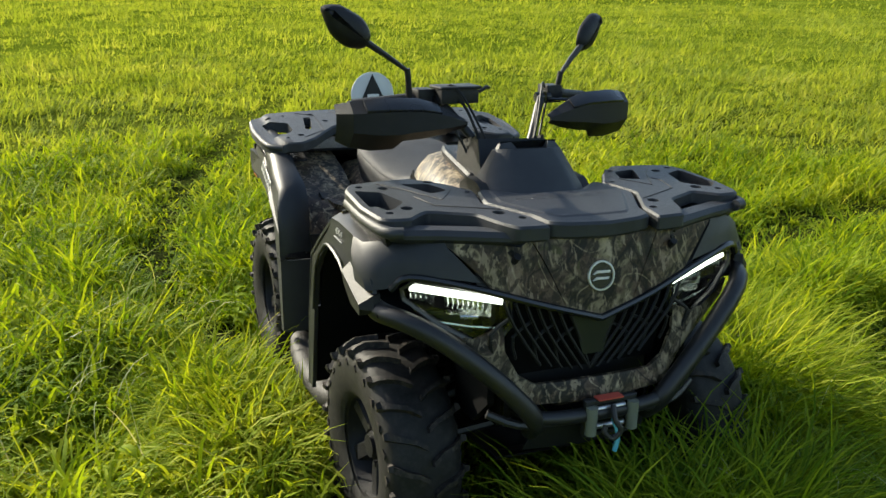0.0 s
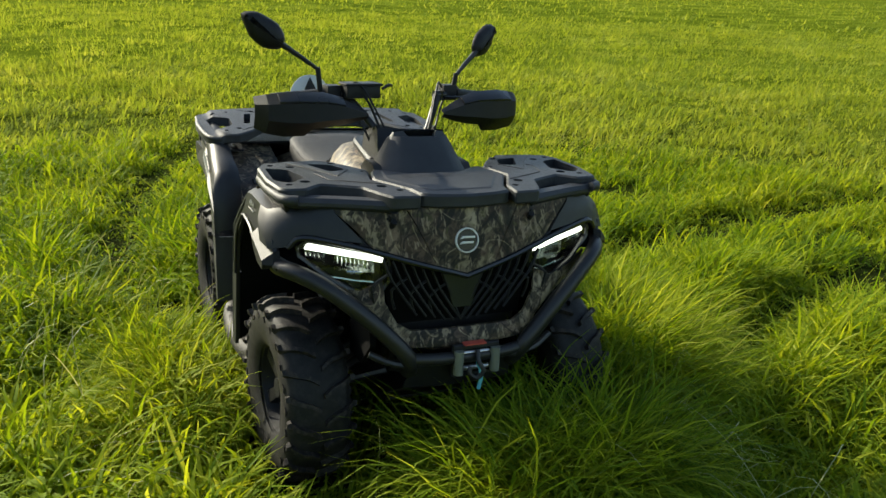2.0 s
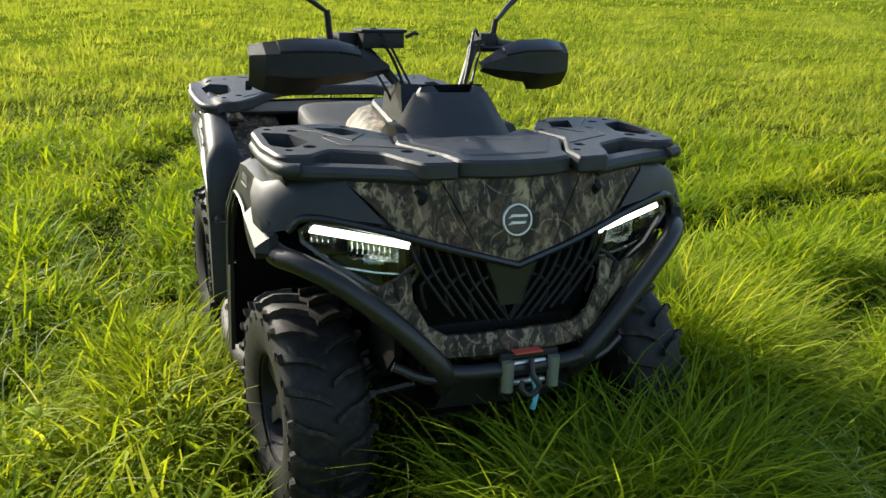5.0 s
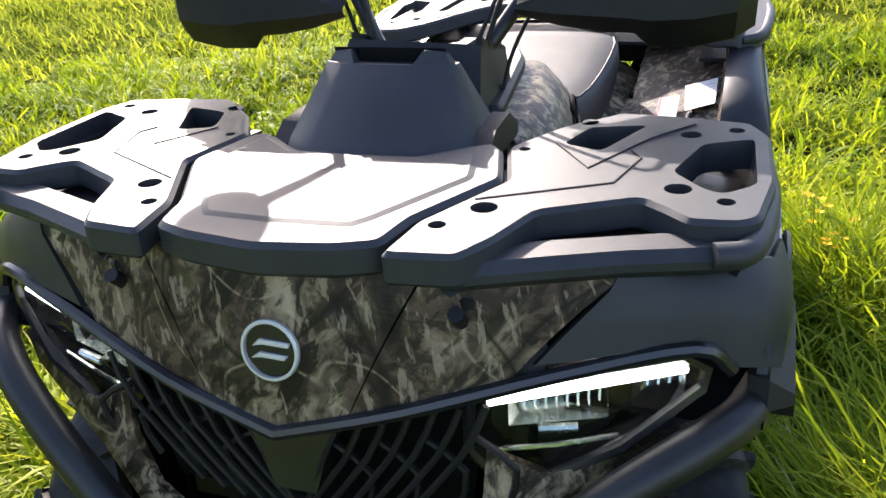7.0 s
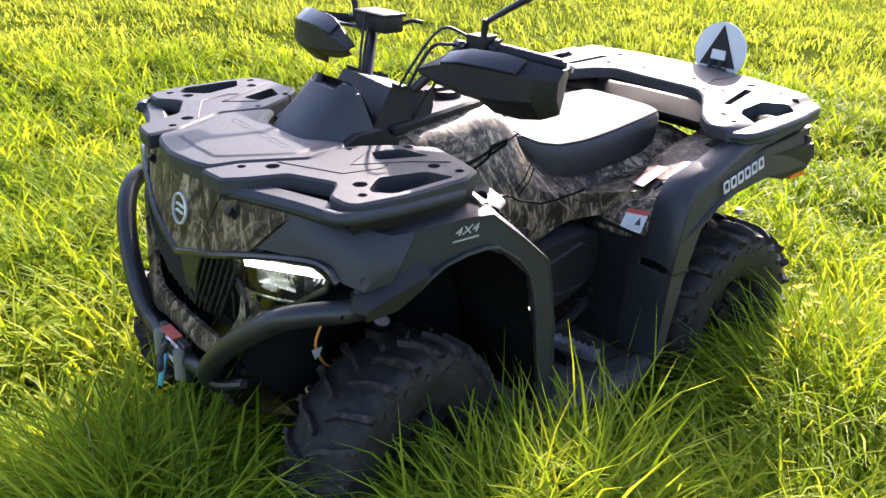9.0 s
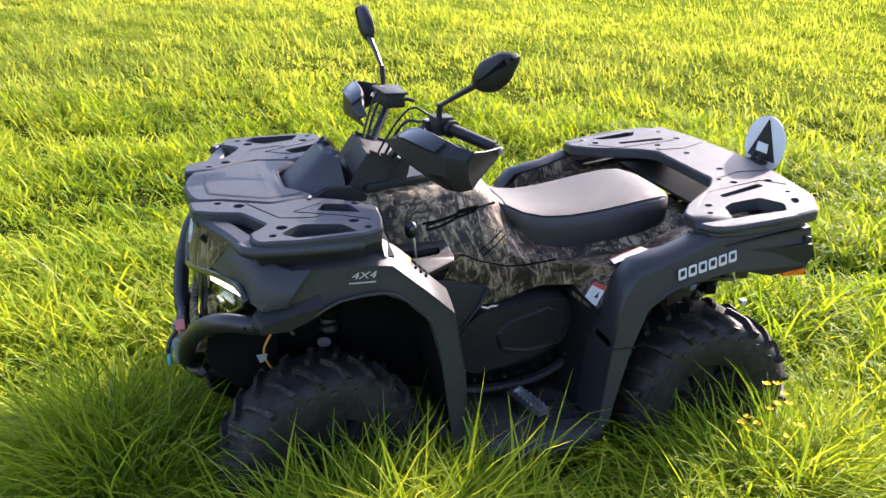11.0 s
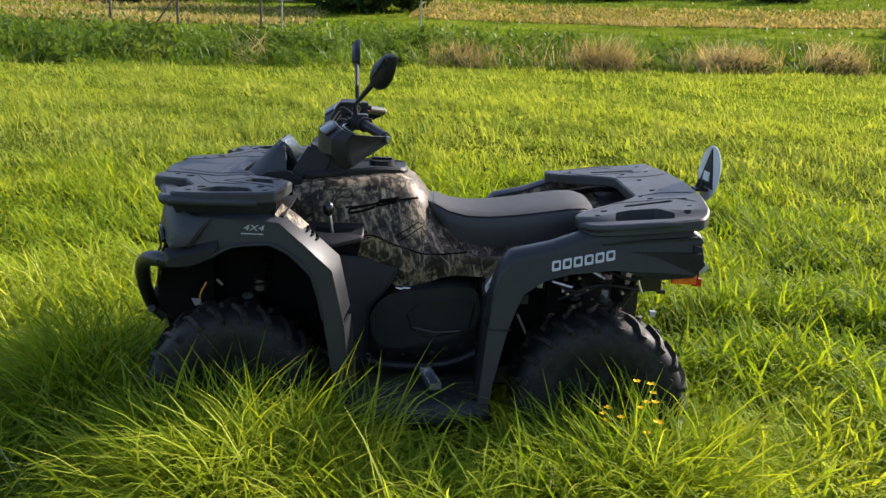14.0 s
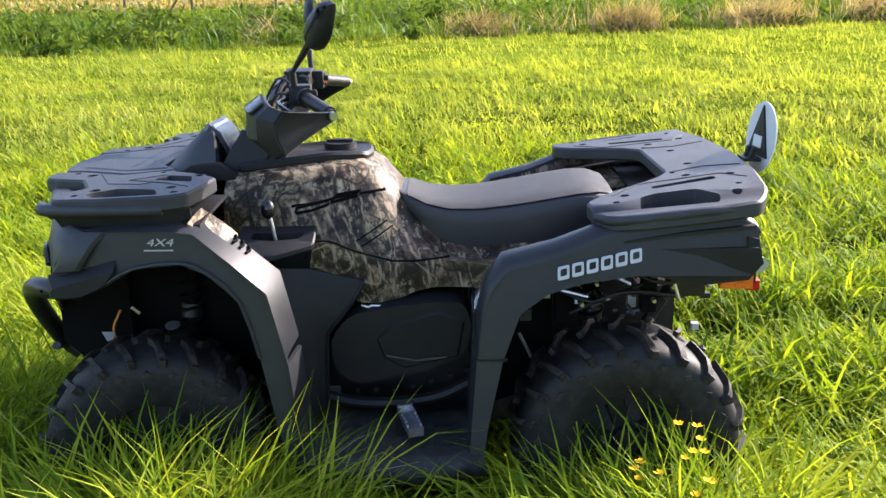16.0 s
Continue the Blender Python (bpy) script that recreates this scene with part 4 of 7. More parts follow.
    part("underline", box(0.537, 0.612, s * 0.5862 - 0.0015, s * 0.5862 + 0.0015, 0.914, 0.917), SILVER, fender, smooth=0)
    # dark sheet added to stand for the shade inside the arch
    part("shade_wall", skin([[(0.92, s * 0.25, 0.97), (0.56, s * 0.25, 0.95), (0.44, s * 0.25, 0.84), (0.28, s * 0.26, 0.74)], [(0.92, s * 0.24, 0.45), (0.56, s * 0.24, 0.42), (0.44, s * 0.25, 0.40), (0.26, s * 0.28, 0.36)]], 0.01, (0, -s, 0)), MATT, fender)
    # wheel house lining, its near-black colour holding the shade of the well
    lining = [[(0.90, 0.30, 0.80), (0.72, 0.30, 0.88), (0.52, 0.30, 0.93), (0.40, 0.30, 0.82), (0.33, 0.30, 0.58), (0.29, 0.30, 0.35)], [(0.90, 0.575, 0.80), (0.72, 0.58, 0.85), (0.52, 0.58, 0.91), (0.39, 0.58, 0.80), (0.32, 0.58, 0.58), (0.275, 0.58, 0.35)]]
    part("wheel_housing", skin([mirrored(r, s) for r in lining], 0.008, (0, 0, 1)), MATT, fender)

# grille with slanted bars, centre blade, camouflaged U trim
# back sheet coloured for the shaded depth between the bars
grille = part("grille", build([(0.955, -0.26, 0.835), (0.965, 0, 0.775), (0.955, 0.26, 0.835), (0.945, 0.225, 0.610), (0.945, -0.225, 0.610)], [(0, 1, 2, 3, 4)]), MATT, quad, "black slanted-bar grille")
for s in (1, -1):
    for k in range(7):
        y0 = 0.075 + 0.032 * k
        z0 = 0.785 + 0.24 * (y0 - 0.05)
        y1, z1 = max(0.0, y0 - 0.115), max(0.618, z0 - 0.19)
        part("grille_bar", tube([(0.985, s * y0, z0), (0.992, s * (y0 - 0.03), z0 - 0.07), (0.985, s * y1, z1)], 0.0048, 6, 2), BLACK, grille)
        if k % 2 == 0:
            part("grille_bar", tube([(0.978, s * (y0 - 0.02), z0 - 0.05), (0.985, s * (y0 + 0.035), z0 - 0.085), (0.978, s * (y0 + 0.02), z0 - 0.15)], 0.005, 6, 2), BLACK, grille)
part("centre_blade", build([(0.992, -0.072, 0.795), (1.010, 0, 0.780), (0.992, 0.072, 0.795), (0.995, 0.030, 0.665), (0.995, -0.030, 0.665), (0.95, -0.072, 0.795), (0.95, 0.072, 0.795), (0.95, 0.03, 0.665), (0.95, -0.03, 0.665)],
                           [(0, 1, 2, 3, 4), (0, 4, 8, 5), (4, 3, 7, 8), (3, 2, 6, 7)]), OLIVE, grille, "dull olive centre blade", bevel=0.003)
for s in (1, -1):
    u = [[(0.975, 0.262, 0.765), (0.965, 0.335, 0.735), (0.935, 0.43, 0.768), (0.915, 0.485, 0.80)],
         [(0.985, 0.258, 0.70), (0.985, 0.30, 0.69), (0.965, 0.37, 0.715), (0.93, 0.46, 0.76)],
         [(1.0, 0.222, 0.632), (1.005, 0.255, 0.615), (1.0, 0.28, 0.64), (0.985, 0.31, 0.66)],
         [(1.008, 0.175, 0.604), (1.018, 0.200, 0.565), (1.018, 0.215, 0.555), (1.0, 0.24, 0.58)],
         [(1.012, 0.09, 0.603), (1.026, 0.095, 0.578), (1.028, 0.100, 0.550), (1.012, 0.105, 0.535)],
         [(1.013, 0.0, 0.603), (1.028, 0.0, 0.578), (1.030, 0.0, 0.550), (1.014, 0.0, 0.535)]]
    part("nose_trim", skin([mirrored(r, s) for r in u], 0.012, (-1, 0, 0)), CAMO, quad, "camouflage trim under the grille", bevel=0.002)

# tubular bumper
bumper = part("bumper", tube([(1.045, -0.20, 0.528), (1.055, -0.1, 0.520), (1.055, 0.1, 0.520), (1.045, 0.20, 0.528)], 0.020, 10, 3), STEEL, quad, "black tubular steel front bumper")
for s in (1, -1):
    part("bumper_tube", tube(mirrored([(0.80, 0.560, 0.806), (0.872, 0.556, 0.804), (0.935, 0.514, 0.797), (0.983, 0.452, 0.768), (1.015, 0.382, 0.716), (1.040, 0.297, 0.641), (1.050, 0.222, 0.562), (1.042, 0.190, 0.515), (1.0, 0.18, 0.470)], s), 0.027, 12, 4), STEEL, bumper)
    part("lower_tube", tube(mirrored([(1.05, 0.14, 0.505), (1.04, 0.24, 0.515), (1.01, 0.315, 0.545)], s), 0.012, 8, 3), STEEL, bumper)
    # dark sheet added for the shade behind the bumper corner
    part("shade_shroud", slab([(0.78, 0.80), (0.93, 0.785), (0.985, 0.68), (0.99, 0.56), (0.90, 0.47), (0.78, 0.47)], s * 0.285, s * 0.305), MATT, bumper, bevel=0.004)
    part("bumper_stay", tube(mirrored([(1.0, 0.18, 0.48), (0.80, 0.16, 0.40)], s), 0.018, 8), STEEL, bumper)
part("skid_plate", skin([[(1.02, -0.17, 0.50), (1.035, 0, 0.50), (1.02, 0.17, 0.50)], [(0.98, -0.19, 0.40), (1.0, 0, 0.40), (0.98, 0.19, 0.40)], [(0.80, -0.2, 0.30), (0.80, 0, 0.30), (0.80, 0.2, 0.30)]], 0.006, (-1, 0, 0)), STEEL, bumper)
# winch fairlead with hook
fairlead = part("winch_fairlead", plate([(-0.055, 0.455), (0.105, 0.455), (0.105, 0.562), (-0.055, 0.562)], [[(-0.03, 0.468), (0.08, 0.468), (0.08, 0.548), (-0.03, 0.548)]], lambda u, v, w: (1.066 - w, u, v), 0.02, 0.003), STEEL, quad, "roller fairlead of the winch", smooth=0, bevel=0.002)
for y in (-0.038, 0.088):
    part("roller", tube([(1.073, y, 0.468), (1.073, y, 0.547)], 0.016, 12), ROLLER, fairlead, "grey nylon roller")
for z in (0.482, 0.533):
    part("cross_roller", tube([(1.060, -0.02, z), (1.060, 0.07, z)], 0.009, 10), ALLOY, fairlead)
part("hook", tube([(1.075, 0.025, 0.545), (1.095, 0.02, 0.515), (1.105, 0.035, 0.485), (1.10, 0.015, 0.462), (1.095, -0.008, 0.478), (1.09, -0.004, 0.497)], 0.008, 8, 4), STEEL, fairlead, "dark steel hook")
part("rope_end", tube([(1.085, 0.022, 0.510), (1.10, 0.030, 0.47), (1.105, 0.020, 0.425)], 0.007, 8, 3), BLUEROPE, fairlead, "blue strap on the hook")
part("warning_strip", box(1.048, 1.0765, -0.02, 0.055, 0.5625, 0.5665), LABEL_RED, fairlead, "red warning strip", smooth=0)

# tank, consoles and side panels
def section(x, w_top, z_top, w_mid, z_mid, w_low, z_low):
    return [(x, -w_low, z_low), (x, -w_mid, z_mid), (x, -w_top * 1.02, z_top - 0.055), (x, -w_top * 0.82, z_top - 0.018), (x, -w_top * 0.4, z_top), (x, w_top * 0.4, z_top), (x, w_top * 0.82, z_top - 0.018),
            (x, w_top * 1.02, z_top - 0.055), (x, w_mid, z_mid), (x, w_low, z_low)]


tank_rings = [section(0.50, 0.21, 1.03, 0.235, 0.90, 0.20, 0.78), section(0.42, 0.215, 1.042, 0.25, 0.89, 0.24, 0.76), section(0.30, 0.205, 1.055, 0.262, 0.86, 0.262, 0.74), section(0.19, 0.185, 1.068, 0.262, 0.85, 0.268, 0.70),
              section(0.10, 0.170, 1.062, 0.255, 0.84, 0.270, 0.655), section(0.05, 0.160, 1.035, 0.25, 0.83, 0.268, 0.655), section(0.01, 0.150, 0.99, 0.245, 0.82, 0.265, 0.664), section(-0.015, 0.145, 0.955, 0.24, 0.81, 0.262, 0.668)]
tank = part("tank_cover", loft(tank_rings), CAMO, quad, "camouflage-printed tank cover between the knees", smooth=50)
side_rings = [section(-0.014, 0.146, 0.956, 0.241, 0.81, 0.2625, 0.668), section(-0.06, 0.160, 0.905, 0.248, 0.80, 0.266, 0.690), section(-0.12, 0.182, 0.845, 0.262, 0.785, 0.272, 0.706), section(-0.22, 0.20, 0.82, 0.30, 0.785, 0.300, 0.712), section(-0.32, 0.21, 0.83, 0.36, 0.79, 0.36, 0.72),
              section(-0.45, 0.21, 0.85, 0.40, 0.82, 0.40, 0.76), section(-0.62, 0.22, 0.87, 0.42, 0.87, 0.42, 0.80), section(-0.80, 0.22, 0.87, 0.42, 0.90, 0.42, 0.82)]
part("side_panel", loft(side_rings), CAMO, quad, "camouflage side panels under the seat", smooth=45)
part("console", plate(rounded([(0.47, -0.15), (0.47, 0.15), (0.20, 0.125), (0.085, 0.085), (0.075, 0.0), (0.085, -0.085), (0.20, -0.125)], 0.02, 3), [], lambda x, y, w: (x, y, 1.080 - 0.10 * max(0, x - 0.2) - 0.25 * max(0, 0.12 - x) - w), 0.03, 0.008), BLACK, quad, "black tank console", bevel=0)
cap = part("fuel_cap", tube([(0.18, 0.0, 1.072), (0.18, 0, 1.092)], 0.050, 20), BLACK, quad, "black ribbed fuel cap")
part("cap_grip", box(0.140, 0.220, -0.012, 0.012, 1.090, 1.101), BLACK, cap, bevel=0.004)
for s in (1, -1):
    part("panel_groove", tube(mirrored([(0.244, 0.318, 0.854), (0.185, 0.299, 0.854), (0.115, 0.282, 0.819), (0.055, 0.270, 0.799), (0.011, 0.263, 0.783), (-0.06, 0.264, 0.782), (-0.13, 0.272, 0.793), (-0.16, 0.278, 0.800)], s), 0.0035, 6, 3), MATT, tank)
    # proud lower cover that meets the gear tray
    part("side_cover", skin([mirrored(r, s) for r in [[(0.242, 0.322, 0.851), (0.185, 0.303, 0.851), (0.115, 0.286, 0.816), (0.055, 0.274, 0.796), (0.011, 0.267, 0.780), (-0.06, 0.268, 0.779), (-0.14, 0.276, 0.792)],
                                                      [(0.242, 0.316, 0.805), (0.185, 0.306, 0.795), (0.115, 0.293, 0.770), (0.055, 0.283, 0.745), (0.011, 0.277, 0.735), (-0.06, 0.276, 0.740), (-0.14, 0.284, 0.752)],
                                                      [(0.242, 0.300, 0.768), (0.175, 0.300, 0.752), (0.105, 0.290, 0.720), (0.075, 0.280, 0.682), (0.011, 0.272, 0.684), (-0.06, 0.270, 0.702), (-0.14, 0.278, 0.714)]]], 0.055, (0, -s, 0)), CAMO, tank, "camouflage lower side cover", smooth=50)
    for run in ([(0.300, 0.232, 0.942), (0.225, 0.219, 0.950), (0.133, 0.203, 0.969), (0.03, 0.166, 0.976)], [(0.287, 0.240, 0.923), (0.240, 0.234, 0.930), (0.193, 0.224, 0.945), (0.19, 0.216, 0.957), (0.24, 0.225, 0.945), (0.285, 0.234, 0.936), (0.287, 0.240, 0.923)],
                [(0.185, 0.220, 0.950), (0.11, 0.204, 0.966), (0.10, 0.196, 0.980), (0.17, 0.208, 0.970), (0.185, 0.220, 0.950)]):
        part("tank_mark", tube(mirrored(run, s), 0.0042, 6), MATT, tank)
    for e in (0.0, 0.016):
        part("tank_rib", tube(mirrored([(0.112 - e, 0.2585, 0.842 - e), (0.066 - e, 0.2475, 0.870 - e), (0.022 - e, 0.222, 0.896 - e)], s), 0.0022, 5), MATT, tank)
    # knee panels: an undercut below the gear tray, and the broad guard
    part("tray_side", skin([mirrored(r, s) for r in [[(0.330, 0.395, 0.842), (0.28, 0.370, 0.850), (0.226, 0.341, 0.857)], [(0.335, 0.335, 0.786), (0.29, 0.318, 0.780), (0.243, 0.300, 0.772)]]], 0.012, (0, -s, 0)), BLACK, quad, "black side of the gear tray")
    knee = [[(0.345, 0.345, 0.788), (0.245, 0.310, 0.775), (0.165, 0.307, 0.754), (0.088, 0.303, 0.733)], [(0.335, 0.372, 0.705), (0.250, 0.338, 0.69), (0.180, 0.325, 0.680), (0.122, 0.316, 0.674)], [(0.315, 0.390, 0.60), (0.25, 0.350, 0.590), (0.22, 0.338, 0.587), (0.196, 0.330, 0.585)], [(0.275, 0.42, 0.35), (0.240, 0.36, 0.34), (0.22, 0.325, 0.335), (0.21, 0.31, 0.33)]]
    part("knee_panel", skin([mirrored(r, s) for r in knee], 0.016, (0, -s, 0)), BLACK, quad, "black knee guard panel", bevel=0.003)
    part("knee_ridge", tube(mirrored([(0.090, 0.305, 0.731), (0.124, 0.318, 0.673), (0.198, 0.332, 0.584), (0.212, 0.315, 0.34)], s), 0.006, 6), BLACK, quad)
# gear lever and its tray
tray = lambda x, y, w: (x, y, 0.888 - 0.30 * (y - 0.25) - w)
gate = part("gear_gate", plate(rounded([(0.445, 0.235), (0.445, 0.415), (0.330, 0.398), (0.222, 0.342), (0.226, 0.235)], 0.012, 2), [rounded([(0.405, 0.285), (0.405, 0.318), (0.345, 0.328), (0.268, 0.316), (0.255, 0.296), (0.262, 0.280), (0.33, 0.292)], 0.008, 2)], tray, 0.02, 0.004), BLACK, quad, "black gear gate")
part("gate_floor", box(0.24, 0.42, 0.25, 0.335, 0.815, 0.830), MATT, gate)
part("gear_lever", tube([(0.335, 0.297, 0.83), (0.345, 0.295, 0.90), (0.354, 0.293, 0.945)], 0.0055, 8), ALLOY, gate, "steel gear lever")
knob = bmesh.new()
bmesh.ops.create_uvsphere(knob, u_segments=16, v_segments=10, radius=0.021, matrix=Matrix.Translation((0.355, 0.293, 0.948)) @ Matrix.Diagonal((1, 1, 1.35, 1)))
part("gear_knob", knob, GLOSS, gate, "shiny black knob")

# seat
def seat_ring(x, w, low, top, crown=0.5):
    pts = []
    for k in range(13):
        a = math.pi * k / 12
        c, d = math.cos(a), math.sin(a)
        y = w * math.copysign(abs(c) ** 0.55, c)
        pts.append((x, y, low + (top - low) * (0.62 + 0.38 * d ** crown) if 0 < k < 12 else low + (top - low) * 0.55))
    return [(x, w * 0.93, low)] + pts + [(x, -w * 0.93, low)]


seat_rings = [seat_ring(*r) for r in ((0.002, 0.10, 0.925, 0.962), (-0.03, 0.130, 0.88, 0.955), (-0.09, 0.152, 0.81, 0.935), (-0.16, 0.172, 0.782, 0.925), (-0.25, 0.186, 0.788, 0.927), (-0.35, 0.195, 0.802, 0.940),
                                       (-0.45, 0.200, 0.818, 0.957), (-0.54, 0.198, 0.832, 0.972), (-0.60, 0.185, 0.842, 0.975), (-0.645, 0.155, 0.855, 0.962), (-0.665, 0.11, 0.87, 0.935))]
seat = part("seat", loft(seat_rings), SEAT_SIDE, quad, "black vinyl seat with a smooth top pad", smooth=60)
pad = [[Vector(p) + Vector((0, 0, 0.003)) for p in r[3:13]] for r in seat_rings[1:-1]]
part("seat_pad", skin(pad, 0.006, (0, 0, -1)), SEAT, seat, "greyish vinyl top pad, shiny in the sun", smooth=60)
for s in (1, -1):
    seam = [Vector(r[3 if s > 0 else 12]) + Vector((0, s * 0.001, 0.002)) for r in seat_rings[1:-1]]
    part("seam", tube(seam, 0.0022, 5), BLACK, seat)

# rear fenders
for s in (1, -1):
    shape = [(-0.212, 0.330), (-0.232, 0.60), (-0.243, 0.70), (-0.262, 0.79), (-0.305, 0.845), (-0.44, 0.880), (-0.56, 0.925), (-0.75, 0.962), (-0.90, 0.972), (-0.955, 0.93), (-0.965, 0.875), (-0.93, 0.826), (-0.83, 0.830), (-0.644, 0.834),
             (-0.50, 0.815), (-0.414, 0.788), (-0.345, 0.735), (-0.318, 0.655), (-0.300, 0.60), (-0.262, 0.412), (-0.250, 0.330)]
    flank = lambda x, z: 0.588 - 0.26 * max(0, z - 0.80) - 0.02 * max(0, -x - 0.75) / 0.2
    rf = part("rear_fender", loft([[(x, s * flank(x, z), z) for x, z in shape], [(x, s * (flank(x, z) - 0.018), z) for x, z in shape]]), FENDER, quad, "dark grey moulded rear fender", bevel=0.005)
    top = [(-0.236, 0.62), (-0.246, 0.71), (-0.266, 0.795), (-0.31, 0.852), (-0.445, 0.886), (-0.56, 0.930), (-0.75, 0.966), (-0.90, 0.976), (-0.96, 0.935)]
    part("fender_top", skin([[(x, s * (flank(x, z) + 0.001), z) for x, z in top], [(x + 0.004, s * (flank(x, z) - 0.010), z + 0.014) for x, z in top], [(x + 0.010, s * (flank(x, z) - 0.032), z + 0.025) for x, z in top], [(x + 0.010, s * 0.500, z + 0.027) for x, z in top], [(x + 0.004, s * 0.472, z + 0.018) for x, z in top]], 0.010, (0, 0, -1)), FENDER, rf, smooth=60)
    part("fender_foot", skin([[(-0.233, s * 0.586, 0.607), (-0.212, s * 0.586, 0.330)], [(-0.222, s * 0.545, 0.607), (-0.204, s * 0.545, 0.33)], [(-0.222, s * 0.44, 0.607), (-0.206, s * 0.44, 0.33)]], 0.01, (-1, 0, 0)), FENDER, rf)
    part("fender_joint", box(-0.312, -0.228, s * 0.588 - 0.003, s * 0.588 + 0.003, 0.606, 0.611), BLACK, rf, smooth=0)
    inlay = [[(-0.222, 0.26, 0.68), (-0.222, 0.38, 0.685), (-0.226, 0.462, 0.69), (-0.236, 0.476, 0.71)], [(-0.255, 0.26, 0.735), (-0.262, 0.38, 0.748), (-0.264, 0.462, 0.765), (-0.275, 0.476, 0.81)], [(-0.36, 0.25, 0.788), (-0.372, 0.38, 0.805), (-0.375, 0.462, 0.828), (-0.36, 0.476, 0.885)],
             [(-0.50, 0.24, 0.815), (-0.505, 0.36, 0.838), (-0.507, 0.462, 0.868), (-0.49, 0.476, 0.918)], [(-0.62, 0.24, 0.86), (-0.62, 0.38, 0.885), (-0.62, 0.462, 0.915), (-0.62, 0.476, 0.962)], [(-0.80, 0.24, 0.90), (-0.80, 0.38, 0.93), (-0.80, 0.462, 0.955), (-0.80, 0.476, 0.985)]]
    part("fender_inlay", skin([mirrored(r, s) for r in inlay], 0.010, (0, 0, -1)), CAMO, rf, "camouflage inner side of the fender")
    front_face = [[(-0.225, 0.22, 0.70), (-0.225, 0.476, 0.70)], [(-0.215, 0.24, 0.50), (-0.218, 0.46, 0.50)], [(-0.205, 0.26, 0.31), (-0.207, 0.45, 0.31)]]
    part("fender_shield", skin([mirrored(r, s) for r in front_face], 0.01, (-1, 0, 0)), BLACK, rf)
    for k in range(6):
        f = k / 5
        x, z = -0.455 - 0.184 * f, 0.846 + 0.040 * f
        bar = [(x + 0.016, z - 0.022), (x - 0.014, z - 0.016), (x - 0.014, z + 0.018), (x + 0.016, z + 0.012)]
        hole = [(x + 0.009, z - 0.012), (x - 0.008, z - 0.008), (x - 0.008, z + 0.010), (x + 0.009, z + 0.006)]
        part("fender_mark", plate(rounded(bar, 0.005, 2), [rounded(hole, 0.003, 2)], lambda u, v, w, s=s: (u, s * (0.5905 - 0.26 * (v - 0.80) - w), v), 0.002, 0.0004), SILVER, rf)
    # tail: lamp, reflector, housing
    tail = part("tail_lamp", slab([(-0.945, 0.818), (-0.945, 0.862), (-0.980, 0.860), (-0.996, 0.842), (-0.980, 0.820)], s * 0.40, s * 0.515), SILVER, quad, "silvery tail lamp with a small red lens", bevel=0.004)
    part("red_lens", box(-0.970, -0.940, s * 0.50 - 0.03, s * 0.50 + 0.03, 0.776, 0.802), REDLENS, tail, "small red lens", bevel=0.003)
    part("lamp_rim", slab([(-0.925, 0.800), (-0.925, 0.925), (-0.952, 0.920), (-0.952, 0.802)], s * 0.385, s * 0.548), BLACK, tail, bevel=0.004)
    part("side_reflector", box(-0.945, -0.862, s * 0.530, s * 0.552, 0.788, 0.824), AMBER, quad, "orange side reflector", bevel=0.003)
    part("rear_valance", slab([(-0.66, 0.835), (-0.80, 0.800), (-0.93, 0.815), (-0.965, 0.86), (-0.95, 0.90), (-0.70, 0.90)], s * 0.43, s * 0.562), BLACK, rf, bevel=0.004)
part("rear_deck", skin([[(-0.74, -0.44, 0.925), (-0.74, 0, 0.925), (-0.74, 0.44, 0.925)], [(-0.96, -0.44, 0.945), (-0.98, 0, 0.945), (-0.96, 0.44, 0.945)]], 0.01), BLACK, quad, "black panel under the rear rack")
part("tail_panel", skin([[(-0.93, -0.42, 0.95), (-0.97, 0, 0.95), (-0.93, 0.42, 0.95)], [(-0.96, -0.42, 0.82), (-0.985, 0, 0.82), (-0.96, 0.42, 0.82)]], 0.012, (1, 0, 0)), BLACK, quad, "black tail panel")
